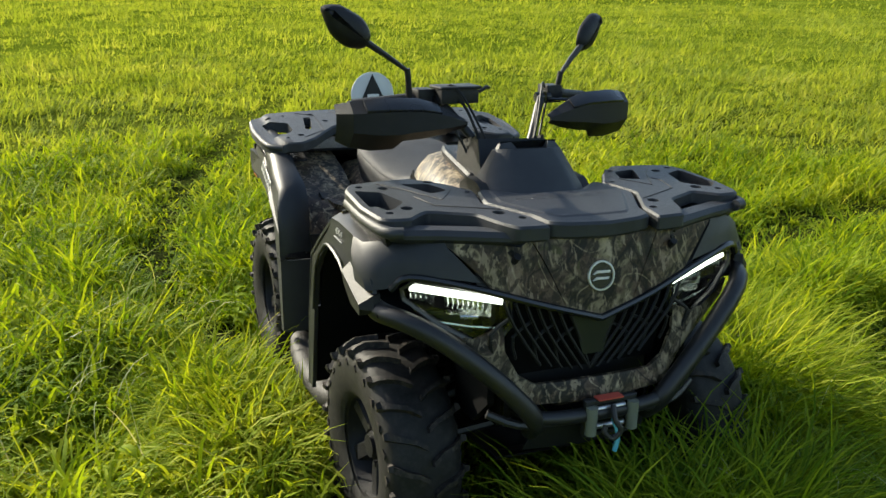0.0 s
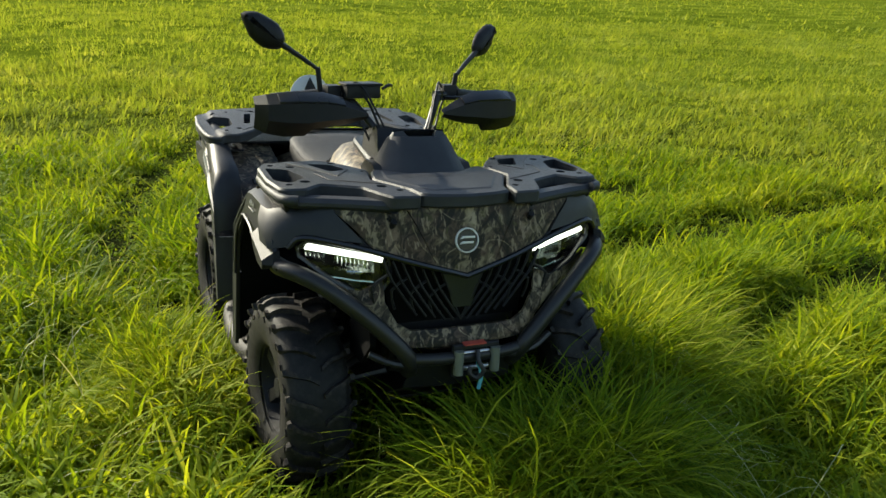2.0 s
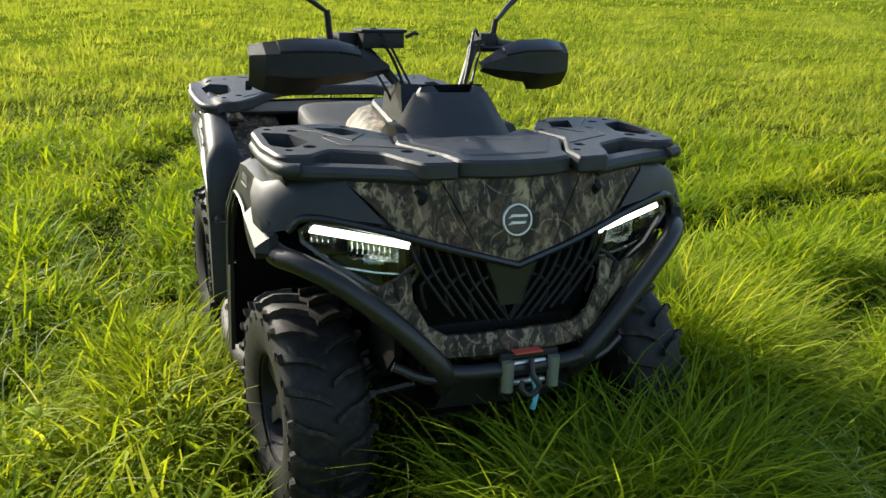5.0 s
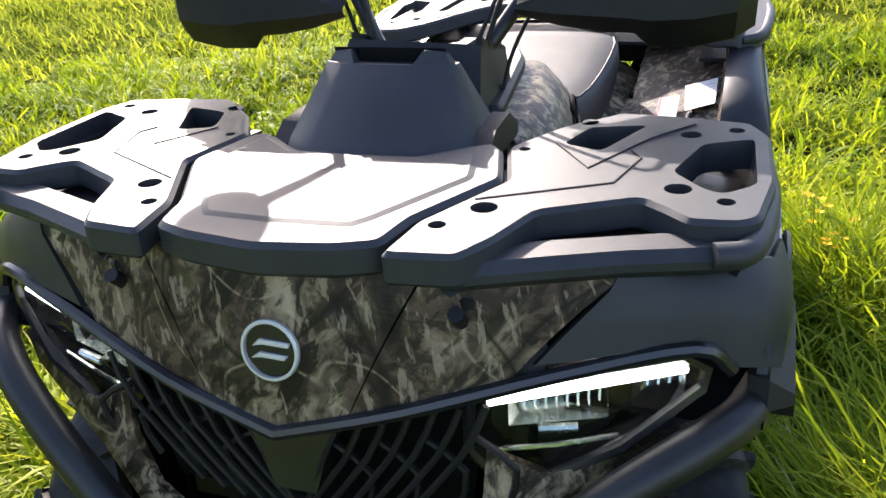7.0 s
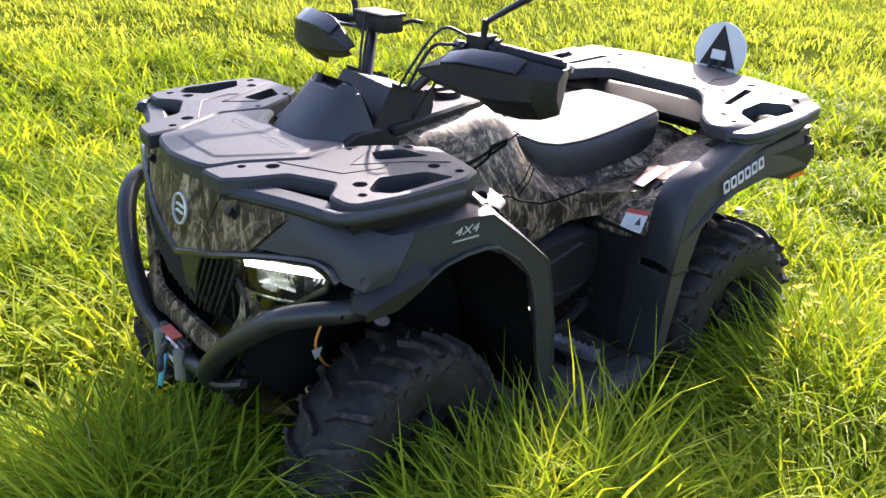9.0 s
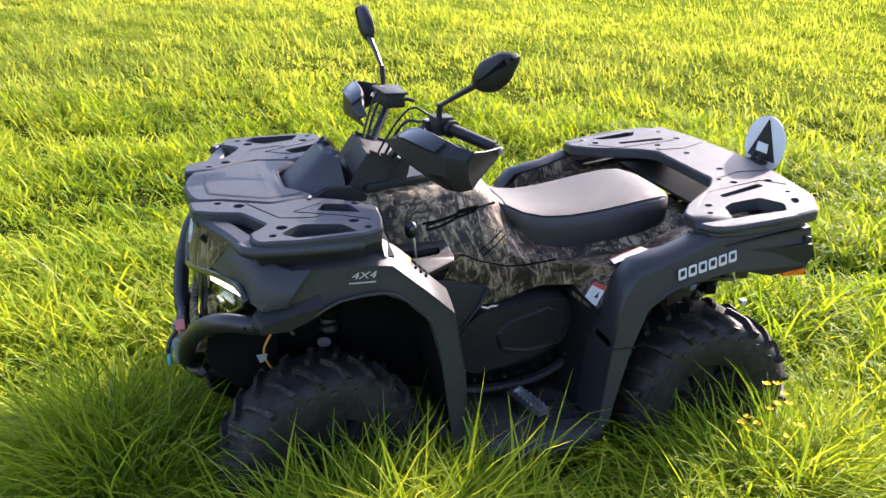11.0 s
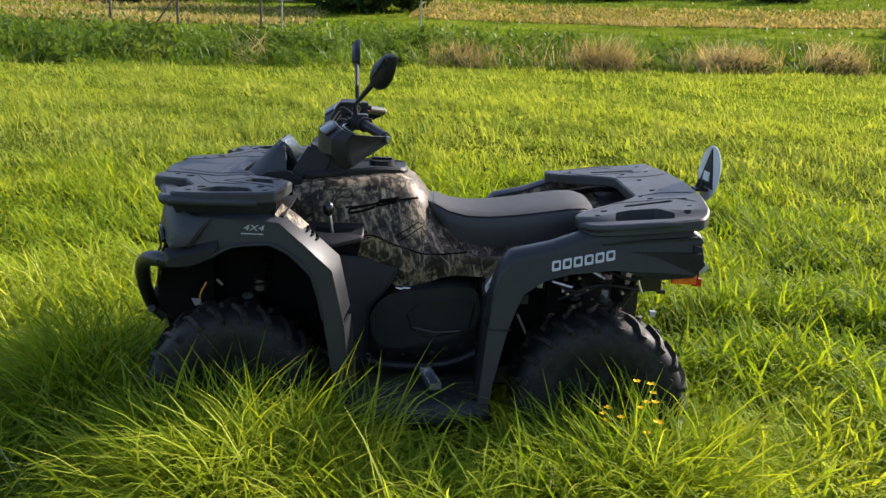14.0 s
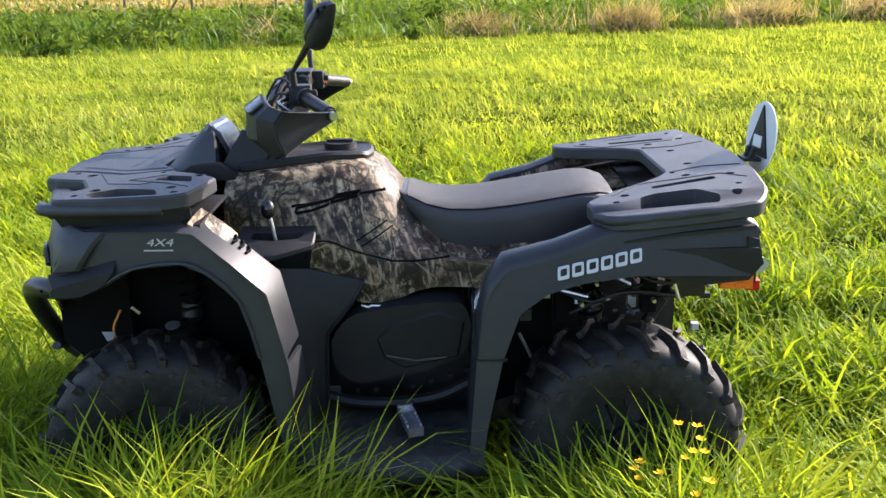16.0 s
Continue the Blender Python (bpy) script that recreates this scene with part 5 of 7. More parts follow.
# stickers on the fender
def sticker(name, a, b, c, d, band=0.22, picture=False, s=1, label="white warning sticker with a red band and grey print"):
    """Flat label over corners a (front low), b (rear low), c (rear high), d (front high)."""
    a, b, c, d = (Vector(p) for p in (a, b, c, d))
    n = (b - a).cross(d - a).normalized()
    if n.z < 0:
        n = -n

    def at(u, v, h):
        return (a * (1 - u) + b * u) * (1 - v) + (d * (1 - u) + c * u) * v + n * h
    bm = build([at(0, 0, 0.0035), at(1, 0, 0.0035), at(1, 1, 0.0035), at(0, 1, 0.0035)], [(0, 1, 2, 3)])
    st = part(name, bm, LABEL_WHITE, quad, label, smooth=0)
    if band:
        part("red_band", build([at(0, 1 - band, 0.004), at(1, 1 - band, 0.004), at(1, 1, 0.004), at(0, 1, 0.004)], [(0, 1, 2, 3)]), LABEL_RED, st, smooth=0)
    else:
        part("red_band", build([at(0.84, 0, 0.004), at(0.98, 0, 0.004), at(0.98, 1, 0.004), at(0.84, 1, 0.004)], [(0, 1, 2, 3)]), LABEL_RED, st, smooth=0)
    for k in range(6):
        v = 0.10 + (0.86 - band) * k / 6.2
        u0 = 0.5 if picture and k > 1 else 0.08
        part("print_line", build([at(u0, v, 0.004), at(0.80 - 0.07 * (k % 3), v, 0.004), at(0.80 - 0.07 * (k % 3), v + 0.03, 0.004), at(u0, v + 0.035, 0.004)], [(0, 1, 2, 3)]), SILVER, st, smooth=0)
    if picture:
        part("pictogram", build([at(0.14, 0.3, 0.004), at(0.42, 0.3, 0.004), at(0.28, 0.68, 0.004)], [(0, 1, 2)]), LABEL_DARK, st, smooth=0)


sticker("warning_sticker", (-0.385, 0.455, 0.844), (-0.385, 0.385, 0.822), (-0.500, 0.375, 0.856), (-0.500, 0.455, 0.880), band=0.0)
sticker("warning_sticker", (-0.335, 0.365, 0.800), (-0.345, 0.310, 0.796), (-0.455, 0.315, 0.834), (-0.455, 0.365, 0.842), band=0.0, label="plain white sticker beside the seat")
sticker("warning_sticker", (-0.232, 0.458, 0.700), (-0.230, 0.378, 0.695), (-0.262, 0.378, 0.750), (-0.264, 0.458, 0.764), picture=True)

# foot boards, pegs, engine cover
for s in (1, -1):
    board = plate(rounded([(0.29, 0.25 * s), (0.30, 0.50 * s), (0.20, 0.535 * s), (0.0, 0.545 * s), (-0.15, 0.535 * s), (-0.26, 0.50 * s), (-0.26, 0.25 * s)], 0.03, 3),
                  [rounded([(x - 0.03, s * y - 0.006), (x + 0.03, s * y - 0.006), (x + 0.03, s * y + 0.006), (x - 0.03, s * y + 0.006)], 0.004, 1) for x, y in ((0.14, 0.36), (0.14, 0.42), (-0.14, 0.36), (-0.14, 0.42), (0.17, 0.47), (-0.16, 0.47))],
                  lambda x, y, w: (x, y, 0.298 - w), 0.03, 0.008)
    fb = part("foot_board", board, BOARD, quad, "black ribbed plastic foot board")
    part("board_edge", tube(mirrored([(0.285, 0.515, 0.275), (0.20, 0.535, 0.262), (0.0, 0.545, 0.258), (-0.15, 0.535, 0.262), (-0.25, 0.515, 0.275)], s), 0.042, 12, 3), BOARD, fb, "worn rounded board edge")
    for k in range(5):
        x = 0.20 - 0.10 * k
        if abs(x) > 0.04:
            part("tread_rib", box(x - 0.008, x + 0.008, s * 0.40 - 0.09, s * 0.40 + 0.09, 0.297, 0.304), BOARD, fb, bevel=0.002)
    d = Vector((-0.062, 0.487, 0.345)) - Vector((-0.018, 0.340, 0.352))
    ang = math.atan2(d.y, d.x)
    L = d.length
    peg = join(box(0, L, -0.022, 0.022, -0.012, -0.004), box(0, L, -0.022, -0.016, -0.004, 0.010), box(0, L, 0.016, 0.022, -0.004, 0.010), box(L - 0.006, L + 0.002, -0.022, 0.022, -0.012, 0.014), box(0.0, 0.006, -0.022, 0.022, -0.012, 0.006))
    for k in range(6):
        for e in (-0.019, 0.019):
            peg = join(peg, box(0.012 + 0.022 * k, 0.022 + 0.022 * k, e - 0.003, e + 0.003, 0.010, 0.016))
    m = Matrix.Translation((-0.018, s * 0.340, 0.352)) @ Matrix.Rotation(s * ang, 4, "Z") @ Matrix.Rotation(0.05, 4, "Y")
    part("foot_peg", moved(peg, m), ALLOY, fb, "bare alloy foot peg", smooth=0)
    part("peg_base", box(-0.055, 0.0, s * 0.39 - 0.035, s * 0.39 + 0.035, 0.296, 0.338), BLACK, fb, bevel=0.004)
    cover = [(0.215, 0.551), (0.202, 0.446), (0.126, 0.391), (-0.117, 0.442), (-0.225, 0.50), (-0.245, 0.60), (-0.215, 0.690), (-0.106, 0.692), (-0.01, 0.680), (0.130, 0.656), (0.185, 0.61)]
    ec = part("engine_cover", slab(rounded(cover, 0.04, 3), s * 0.15, s * 0.315, draw=0.02), BLACK, quad, "black plastic belt housing", bevel=0.010, bevel_angle=50)
    hexa = [(0.060, 0.562), (0.014, 0.607), (-0.129, 0.648), (-0.205, 0.612), (-0.185, 0.500), (-0.02, 0.462), (0.040, 0.50)]
    part("housing_panel", slab(hexa, s * 0.312, s * 0.322, draw=0.008), BLACK, ec, bevel=0.002)
    part("housing_rib", tube(mirrored([(0.03, 0.325, 0.51), (-0.06, 0.325, 0.494), (-0.15, 0.325, 0.505)], s), 0.005, 6), STEEL, ec)
    for k in range(7):
        a = 0.12 - 0.055 * k
        z = 0.392 + 0.03 * max(0, -a / 0.1)
        part("bolt", tube([(a, s * 0.30, z), (a, s * 0.318, z)], 0.006, 8), STEEL, ec)
    part("sill", tube(mirrored([(0.24, 0.285, 0.37), (0.1, 0.30, 0.345), (-0.1, 0.30, 0.36), (-0.24, 0.29, 0.42)], s), 0.018, 8, 3), BLACK, quad)
    part("hose_clip", tube(mirrored([(0.101, 0.285, 0.654), (0.080, 0.292, 0.650), (0.070, 0.290, 0.655), (0.037, 0.285, 0.650)], s), 0.004, 6), ALLOY, quad)
part("engine_block", join(box(-0.30, 0.28, -0.17, 0.17, 0.34, 0.76), box(-0.25, 0.2, -0.12, 0.12, 0.26, 0.36)), BLACK, quad, "black engine and frame in shadow", bevel=0.012)
part("belly_plate", skin([[(0.85, -0.2, 0.30), (0.85, 0.2, 0.30)], [(0.3, -0.24, 0.255), (0.3, 0.24, 0.255)], [(-0.4, -0.24, 0.255), (-0.4, 0.24, 0.255)], [(-0.80, -0.18, 0.32), (-0.80, 0.18, 0.32)]], 0.008, (0, 0, 1)), STEEL, quad, "black belly plate")
part("front_frame", join(tube([(0.95, -0.16, 0.48), (0.55, -0.2, 0.42), (0.3, -0.2, 0.32)], 0.02, 8), tube([(0.95, 0.16, 0.48), (0.55, 0.2, 0.42), (0.3, 0.2, 0.32)], 0.02, 8), tube([(0.90, -0.18, 0.80), (0.5, -0.2, 0.86), (0.3, -0.18, 0.7)], 0.02, 8),
                         tube([(0.90, 0.18, 0.80), (0.5, 0.2, 0.86), (0.3, 0.18, 0.7)], 0.02, 8), box(0.55, 0.88, -0.2, 0.2, 0.42, 0.66)), STEEL, quad, "black frame tubes behind the bumper")
part("radiator", box(0.88, 0.925, -0.22, 0.22, 0.56, 0.84), BLACK, quad, "black radiator behind the grille", smooth=0)
for s in (1, -1):
    # dark sheet added for the shade ahead of the rear wheel
    part("shade_shield", slab([(-0.215, 0.72), (-0.46, 0.80), (-0.46, 0.40), (-0.215, 0.31)], s * 0.265, s * 0.280), MATT, quad, "black sheet added for the shade before the rear wheel", bevel=0.003)
part("rear_frame", join(tube([(-0.3, -0.2, 0.7), (-0.6, -0.2, 0.80), (-0.93, -0.2, 0.82)], 0.018, 8), tube([(-0.3, 0.2, 0.7), (-0.6, 0.2, 0.80), (-0.93, 0.2, 0.82)], 0.018, 8), tube([(-0.4, 0.22, 0.35), (-0.7, 0.24, 0.5), (-0.85, 0.3, 0.80)], 0.018, 8),
                        tube([(-0.4, -0.22, 0.35), (-0.7, -0.24, 0.5), (-0.85, -0.3, 0.80)], 0.018, 8), box(-0.85, -0.45, -0.15, 0.15, 0.36, 0.66), tube([(-0.62, -0.12, 0.72), (-0.98, -0.16, 0.76)], 0.06, 12)), STEEL, quad, "black rear frame and silencer")

# cables and brackets above the rear axle
for s in (1, -1):
    # brackets take the same near-black for the shade under the fender
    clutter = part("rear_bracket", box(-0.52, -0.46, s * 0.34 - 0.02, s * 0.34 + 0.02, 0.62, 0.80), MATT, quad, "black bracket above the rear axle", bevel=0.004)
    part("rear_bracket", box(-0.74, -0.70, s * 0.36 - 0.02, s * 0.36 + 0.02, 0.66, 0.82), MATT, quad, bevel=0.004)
    part("relay_box", box(-0.88, -0.78, s * 0.33 - 0.03, s * 0.33 + 0.03, 0.70, 0.78), STEEL, quad, bevel=0.004)
    for a, b, c in (((-0.44, 0.36, 0.74), (-0.56, 0.40, 0.70), (-0.70, 0.37, 0.74)), ((-0.50, 0.38, 0.66), (-0.64, 0.41, 0.73), (-0.82, 0.36, 0.70)), ((-0.62, 0.35, 0.80), (-0.75, 0.42, 0.76), (-0.90, 0.38, 0.80))):
        part("brake_line", tube(mirrored([a, b, c], s), 0.006, 6, 4), BLACK, clutter)
    for x, z, r in ((-0.49, 0.77, 0.007), (-0.53, 0.69, 0.006), (-0.57, 0.75, 0.005), (-0.60, 0.71, 0.006), (-0.64, 0.77, 0.005), (-0.72, 0.79, 0.007), (-0.73, 0.70, 0.006), (-0.78, 0.74, 0.005), (-0.83, 0.77, 0.006), (-0.88, 0.74, 0.006)):
        part("bolt", tube([(x, s * 0.38, z), (x, s * 0.402, z)], r, 6), ALLOY, clutter)
    for a, b in (((-0.47, 0.40, 0.735), (-0.545, 0.40, 0.715)), ((-0.60, 0.41, 0.785), (-0.66, 0.41, 0.755)), ((-0.77, 0.40, 0.785), (-0.80, 0.40, 0.70)), ((-0.36, 0.33, 0.58), (-0.40, 0.34, 0.50))):
        part("clamp_strap", tube(mirrored([a, b], s), 0.005, 6), ALLOY, clutter, "bright metal clamp")
    rng_bits = random.Random(31)
    for k in range(34):
        x, y, z = rng_bits.uniform(-0.90, -0.36), rng_bits.uniform(0.30, 0.40), rng_bits.uniform(0.60, 0.82)
        if k % 3:
            e = Vector((rng_bits.uniform(-0.045, 0.045), rng_bits.uniform(-0.01, 0.01), rng_bits.uniform(-0.03, 0.03)))
            part("fitting", tube(mirrored([(x, y, z), tuple(Vector((x, y, z)) + e)], s), rng_bits.uniform(0.004, 0.008), 6), ALLOY if k % 4 == 1 else STEEL, clutter)
        else:
            a, c = rng_bits.uniform(0.008, 0.018), rng_bits.uniform(0.006, 0.016)
            part("fitting", box(x - a, x + a, s * y - 0.010, s * y + 0.010, z - c, z + c), (STEEL, SILVER, BOARD)[k % 9 // 3], clutter, bevel=0.003)

# wheels
def make_wheel(x, y, z, r, width, s, steer=0.0, seed=0):
    def lathe(profile, n=40):
        rings = []
        for k in range(n):
            a = math.tau * k / n
            rings.append([(q * math.cos(a), w, q * math.sin(a)) for q, w in profile])
        return loft(rings + [rings[0]], cap=False, closed=False)
    h = width / 2
    m = Matrix.Translation((x, y, z)) @ Matrix.Rotation(steer, 4, "Z") @ Matrix.Diagonal((1, s, 1, 1))
    rim_r = 0.152
    rim = lathe([(rim_r + 0.008, h * 0.80), (rim_r - 0.006, h * 0.74), (rim_r - 0.012, h * 0.45), (rim_r * 0.86, h * 0.20), (rim_r * 0.45, h * 0.34), (0.045, h * 0.40), (0.040, h * 0.52), (0.0, h * 0.54)], 36)
    for k in range(5):
        a = math.tau * k / 5
        c = Vector((math.cos(a), 0, math.sin(a)))
        t = Vector((-c.z, 0, c.x))
        spoke = loft([[c * 0.05 + t * 0.024 + Vector((0, h * 0.36, 0)), c * 0.05 - t * 0.024 + Vector((0, h * 0.36, 0)), c * 0.05 - t * 0.018 + Vector((0, h * 0.50, 0)), c * 0.05 + t * 0.018 + Vector((0, h * 0.50, 0))],
                      [c * 0.143 + t * 0.030 + Vector((0, h * 0.36, 0)), c * 0.143 - t * 0.030 + Vector((0, h * 0.36, 0)), c * 0.143 - t * 0.022 + Vector((0, h * 0.62, 0)), c * 0.143 + t * 0.022 + Vector((0, h * 0.62, 0))]])
        rim = join(rim, spoke)
    wheel = part("wheel", moved(rim, m), BLACK, quad, "black five-spoke wheel with a knobbly mud tyre", smooth=40)
    carcass = [(rim_r, h * 0.82), (rim_r + 0.02, h * 0.93), (r * 0.68, h * 1.0), (r * 0.80, h * 1.0), (r * 0.895, h * 0.90), (r * 0.935, h * 0.70), (r * 0.945, h * 0.30), (r * 0.945, 0)]
    carcass = carcass + [(q, -w) for q, w in carcass[-2::-1]]
    tyre = part("tyre", moved(lathe(carcass, 56), m), RUBBER, wheel, "black off-road tyre with dried mud", smooth=50)
    lugs = []
    count = 22

    def surf(ang, w, out):
        """Point on the tread at angle ang and width share w, out metres above the carcass."""
        q = r * (0.945 - 0.012 * abs(w) - 0.07 * max(0.0, abs(w) - 0.62) ** 1.3 / 0.29)
        return Vector(((q + out) * math.cos(ang), w * h, (q + out) * math.sin(ang)))
    for k in range(count):
        for side in (-1, 1):
            a0 = math.tau * (k + (0.5 if side > 0 else 0)) / count
            path = [(0.06, 0.0), (0.34, 0.050), (0.62, 0.075), (0.86, 0.105), (1.0, 0.125)]
            ra, rb = [], []
            for w, da in path:
                for sgn, lst in ((-1, ra), (1, rb)):
                    ang = a0 + da * 1.3 + sgn * (0.027 if w < 0.8 else 0.036)
                    lst.append((ang, side * w))
            top, bot = 0.019, -0.004
            rings = []
            for (aa, ww), (ab, wb) in zip(ra, rb):
                drop = 0.0 if abs(ww) < 0.9 else 0.007
                rings.append([surf(aa, ww, bot), surf(aa + 0.006, ww, top - drop), surf(ab - 0.006, wb, top - drop), surf(ab, wb, bot)])
            lugs.append(loft(rings))
            # shoulder block running down the side wall
            aa, ab = ra[-1][0], rb[-1][0]
            blk = []
            for q, wv, out in ((r * 0.93, 0.985, 0.009), (r * 0.895, 0.985, 0.008), (r * 0.87, 0.985, 0.005), (r * 0.855, 0.98, -0.001)):
                blk.append([Vector((q * math.cos(ang), side * (h * wv + o), q * math.sin(ang))) for ang, o in ((aa, -0.006), (aa + 0.01, out), (ab - 0.01, out), (ab, -0.006))])
            lugs.append(loft(blk))
            # raised five-sided mark on the side wall
            mark = [(0.775, -0.050), (0.80, -0.055), (0.828, 0.0), (0.80, 0.055), (0.775, 0.050)]
            lugs.append(loft([[Vector((r * q * math.cos(a0 + w), side * (h + o), r * q * math.sin(a0 + w))) for q, w in mark] for o in (-0.004, 0.003)]))
    part("tread", moved(join(*lugs), m), MUDDY, tyre, smooth=30)
    part("hub_cap", moved(tube([(0, h * 0.45, 0), (0, h * 0.62, 0)], 0.034, 14), m), BLACK, wheel)
    for k in range(4):
        a = math.tau * k / 4 + 0.4
        part("wheel_nut", moved(tube([(0.055 * math.cos(a), h * 0.42, 0.055 * math.sin(a)), (0.055 * math.cos(a), h * 0.54, 0.055 * math.sin(a))], 0.009, 6), m), STEEL, wheel)
    return wheel


for s in (1, -1):
    make_wheel(0.670, s * 0.462, 0.312, 0.318, 0.215, s, radians(10 if s > 0 else 3), 1)
    make_wheel(-0.650, s * 0.452, 0.330, 0.325, 0.255, s, 0.0, 2)
    part("front_arm", join(tube([(0.74, s * 0.16, 0.36), (0.69, s * 0.36, 0.31)], 0.016, 8), tube([(0.55, s * 0.16, 0.36), (0.66, s * 0.36, 0.31)], 0.016, 8), tube([(0.72, s * 0.18, 0.50), (0.68, s * 0.36, 0.42)], 0.014, 8), tube([(0.60, s * 0.18, 0.50), (0.67, s * 0.36, 0.42)], 0.014, 8)), STEEL, quad, "black front suspension arms")
    part("rear_arm", join(tube([(-0.50, s * 0.14, 0.36), (-0.63, s * 0.34, 0.31)], 0.018, 8), tube([(-0.80, s * 0.14, 0.36), (-0.67, s * 0.34, 0.31)], 0.018, 8), tube([(-0.65, s * 0.12, 0.33), (-0.65, s * 0.36, 0.33)], 0.022, 10)), STEEL, quad, "black rear suspension arms")
    for name, p, q in (("front_shock", (0.62, 0.30, 0.36), (0.60, 0.24, 0.86)), ("rear_shock", (-0.60, 0.30, 0.36), (-0.56, 0.24, 0.82))):
        p, q = Vector((p[0], s * p[1], p[2])), Vector((q[0], s * q[1], q[2]))
        # shock and spring are coloured for the shade of the wheel well
        sh = part(name, tube([p, q], 0.018, 10), MATT, quad, "coil-over shock absorber")
        coil = [p + (q - p) * (0.25 + 0.62 * k / 80) + Vector((0.034 * math.cos(k * 0.63), 0.034 * math.sin(k * 0.63), 0)) for k in range(81)]
        part("spring", tube(coil, 0.0055, 6), MATT, sh)
        part("shock_collar", tube([p + (q - p) * 0.52, p + (q - p) * 0.60], 0.030, 12), STEEL, sh)
for s in (1, -1):
    part("bolt", tube(mirrored([(0.735, 0.355, 0.66), (0.752, 0.365, 0.682)], s), 0.005, 6), ALLOY, quad)
    part("arm_collar", tube(mirrored([(0.642, 0.345, 0.560), (0.642, 0.355, 0.622)], s), 0.016, 12), STEEL, quad)
    part("collar_ring", tube(mirrored([(0.642, 0.355, 0.620), (0.642, 0.356, 0.625)], s), 0.021, 14), ALLOY, quad, "bright metal ring on the suspension")
part("wiring_tag", build([(0.85, 0.360, 0.605), (0.815, 0.352, 0.602), (0.822, 0.350, 0.578), (0.838, 0.356, 0.574)], [(0, 1, 2, 3)]), SILVER, quad, "pale metal tag hanging behind the bumper")
part("orange_wire", tube([(0.80, 0.33, 0.66), (0.825, 0.335, 0.60), (0.80, 0.34, 0.54), (0.76, 0.33, 0.52)], 0.0035, 6, 4), ORANGE, quad, "loose orange wire behind the bumper")

# instrument pod and steering cowl
def pod_ring(xf, xc, xs, xb, yf, yc, ys, z, tip=0.0):
    return [(xf, -yf, z), (xf, yf, z), (xc, yc, z), (xs, ys, z - tip), (xb, ys, z - tip), (xb, -ys, z - tip), (xs, -ys, z - tip), (xc, -yc, z)]


pod = part("instrument_pod", loft([pod_ring(0.708, 0.655, 0.60, 0.54, 0.088, 0.148, 0.166, 1.020), pod_ring(0.690, 0.640, 0.59, 0.53, 0.086, 0.144, 0.160, 1.042), pod_ring(0.590, 0.572, 0.560, 0.545, 0.062, 0.100, 0.108, 1.146, 0.004)]), RACK, quad, "dark grey wedge-shaped instrument pod", bevel=0.004)
for s in (1, -1):
    part("pod_horn", loft([[(0.594, s * 0.045, 1.142), (0.570, s * 0.102, 1.142), (0.552, s * 0.106, 1.140), (0.566, s * 0.045, 1.140)], [(0.572, s * 0.060, 1.164), (0.560, s * 0.090, 1.160), (0.552, s * 0.092, 1.159), (0.560, s * 0.060, 1.163)]]), RACK, pod)
    part("pod_cheek", slab([(0.64, 1.03), (0.60, 1.055), (0.52, 1.06), (0.47, 1.03), (0.47, 1.01), (0.62, 1.01)], s * 0.150, s * 0.178), BLACK, pod, bevel=0.004)
part("display_bezel", build([(0.562, -0.092, 1.166), (0.562, 0.092, 1.166), (0.503, 0.098, 1.066), (0.503, -0.098, 1.066), (0.53, -0.085, 1.14), (0.53, 0.085, 1.14), (0.49, 0.095, 1.06), (0.49, -0.095, 1.06)], [(0, 1, 2, 3), (4, 7, 6, 5), (0, 4, 5, 1), (3, 2, 6, 7), (0, 3, 7, 4), (1, 5, 6, 2)]), GLOSS, pod, "black display bezel", bevel=0.004)
part("display", build([(0.550, -0.078, 1.160), (0.550, 0.078, 1.160), (0.500, 0.083, 1.082), (0.500, -0.083, 1.082)], [(0, 1, 2, 3)]), SCREEN, pod, "display glass, coloured pale for the sky it mirrors", smooth=0)
cowl = part("steering_cowl", loft([[(0.53, -0.13, 1.03), (0.53, 0.13, 1.03), (0.34, 0.135, 1.04), (0.34, -0.135, 1.04)], [(0.485, -0.122, 1.11), (0.485, 0.122, 1.105), (0.32, 0.125, 1.085), (0.32, -0.125, 1.09)], [(0.455, -0.115, 1.158), (0.455, 0.115, 1.150), (0.315, 0.118, 1.112), (0.315, -0.118, 1.118)]]), BLACK, quad, "black steering cowl with a stepped rim", bevel=0.005)
for s in (1, -1):
    for k in range(4):
        x = 0.445 - 0.036 * k
        z = (1.149 if s > 0 else 1.156) - 0.275 * (0.455 - x)
        part("cowl_tooth", loft([[(x, s * 0.116, z - 0.008), (x - 0.034, s * 0.117, z - 0.018), (x - 0.034, s * 0.104, z - 0.018), (x, s * 0.103, z - 0.008)], [(x, s * 0.115, z + 0.014), (x - 0.028, s * 0.116, z + 0.002), (x - 0.028, s * 0.106, z + 0.002), (x, s * 0.105, z + 0.014)]]), BLACK, cowl)

# handlebar group, turned to the left
TURN = Matrix.Translation((0.27, 0, 0)) @ Matrix.Rotation(radians(4.4), 4, "Z")


def bar_part(name, bm, material, parent, label="", **kw):
    return part(name, moved(bm, TURN), material, parent, label, **kw)


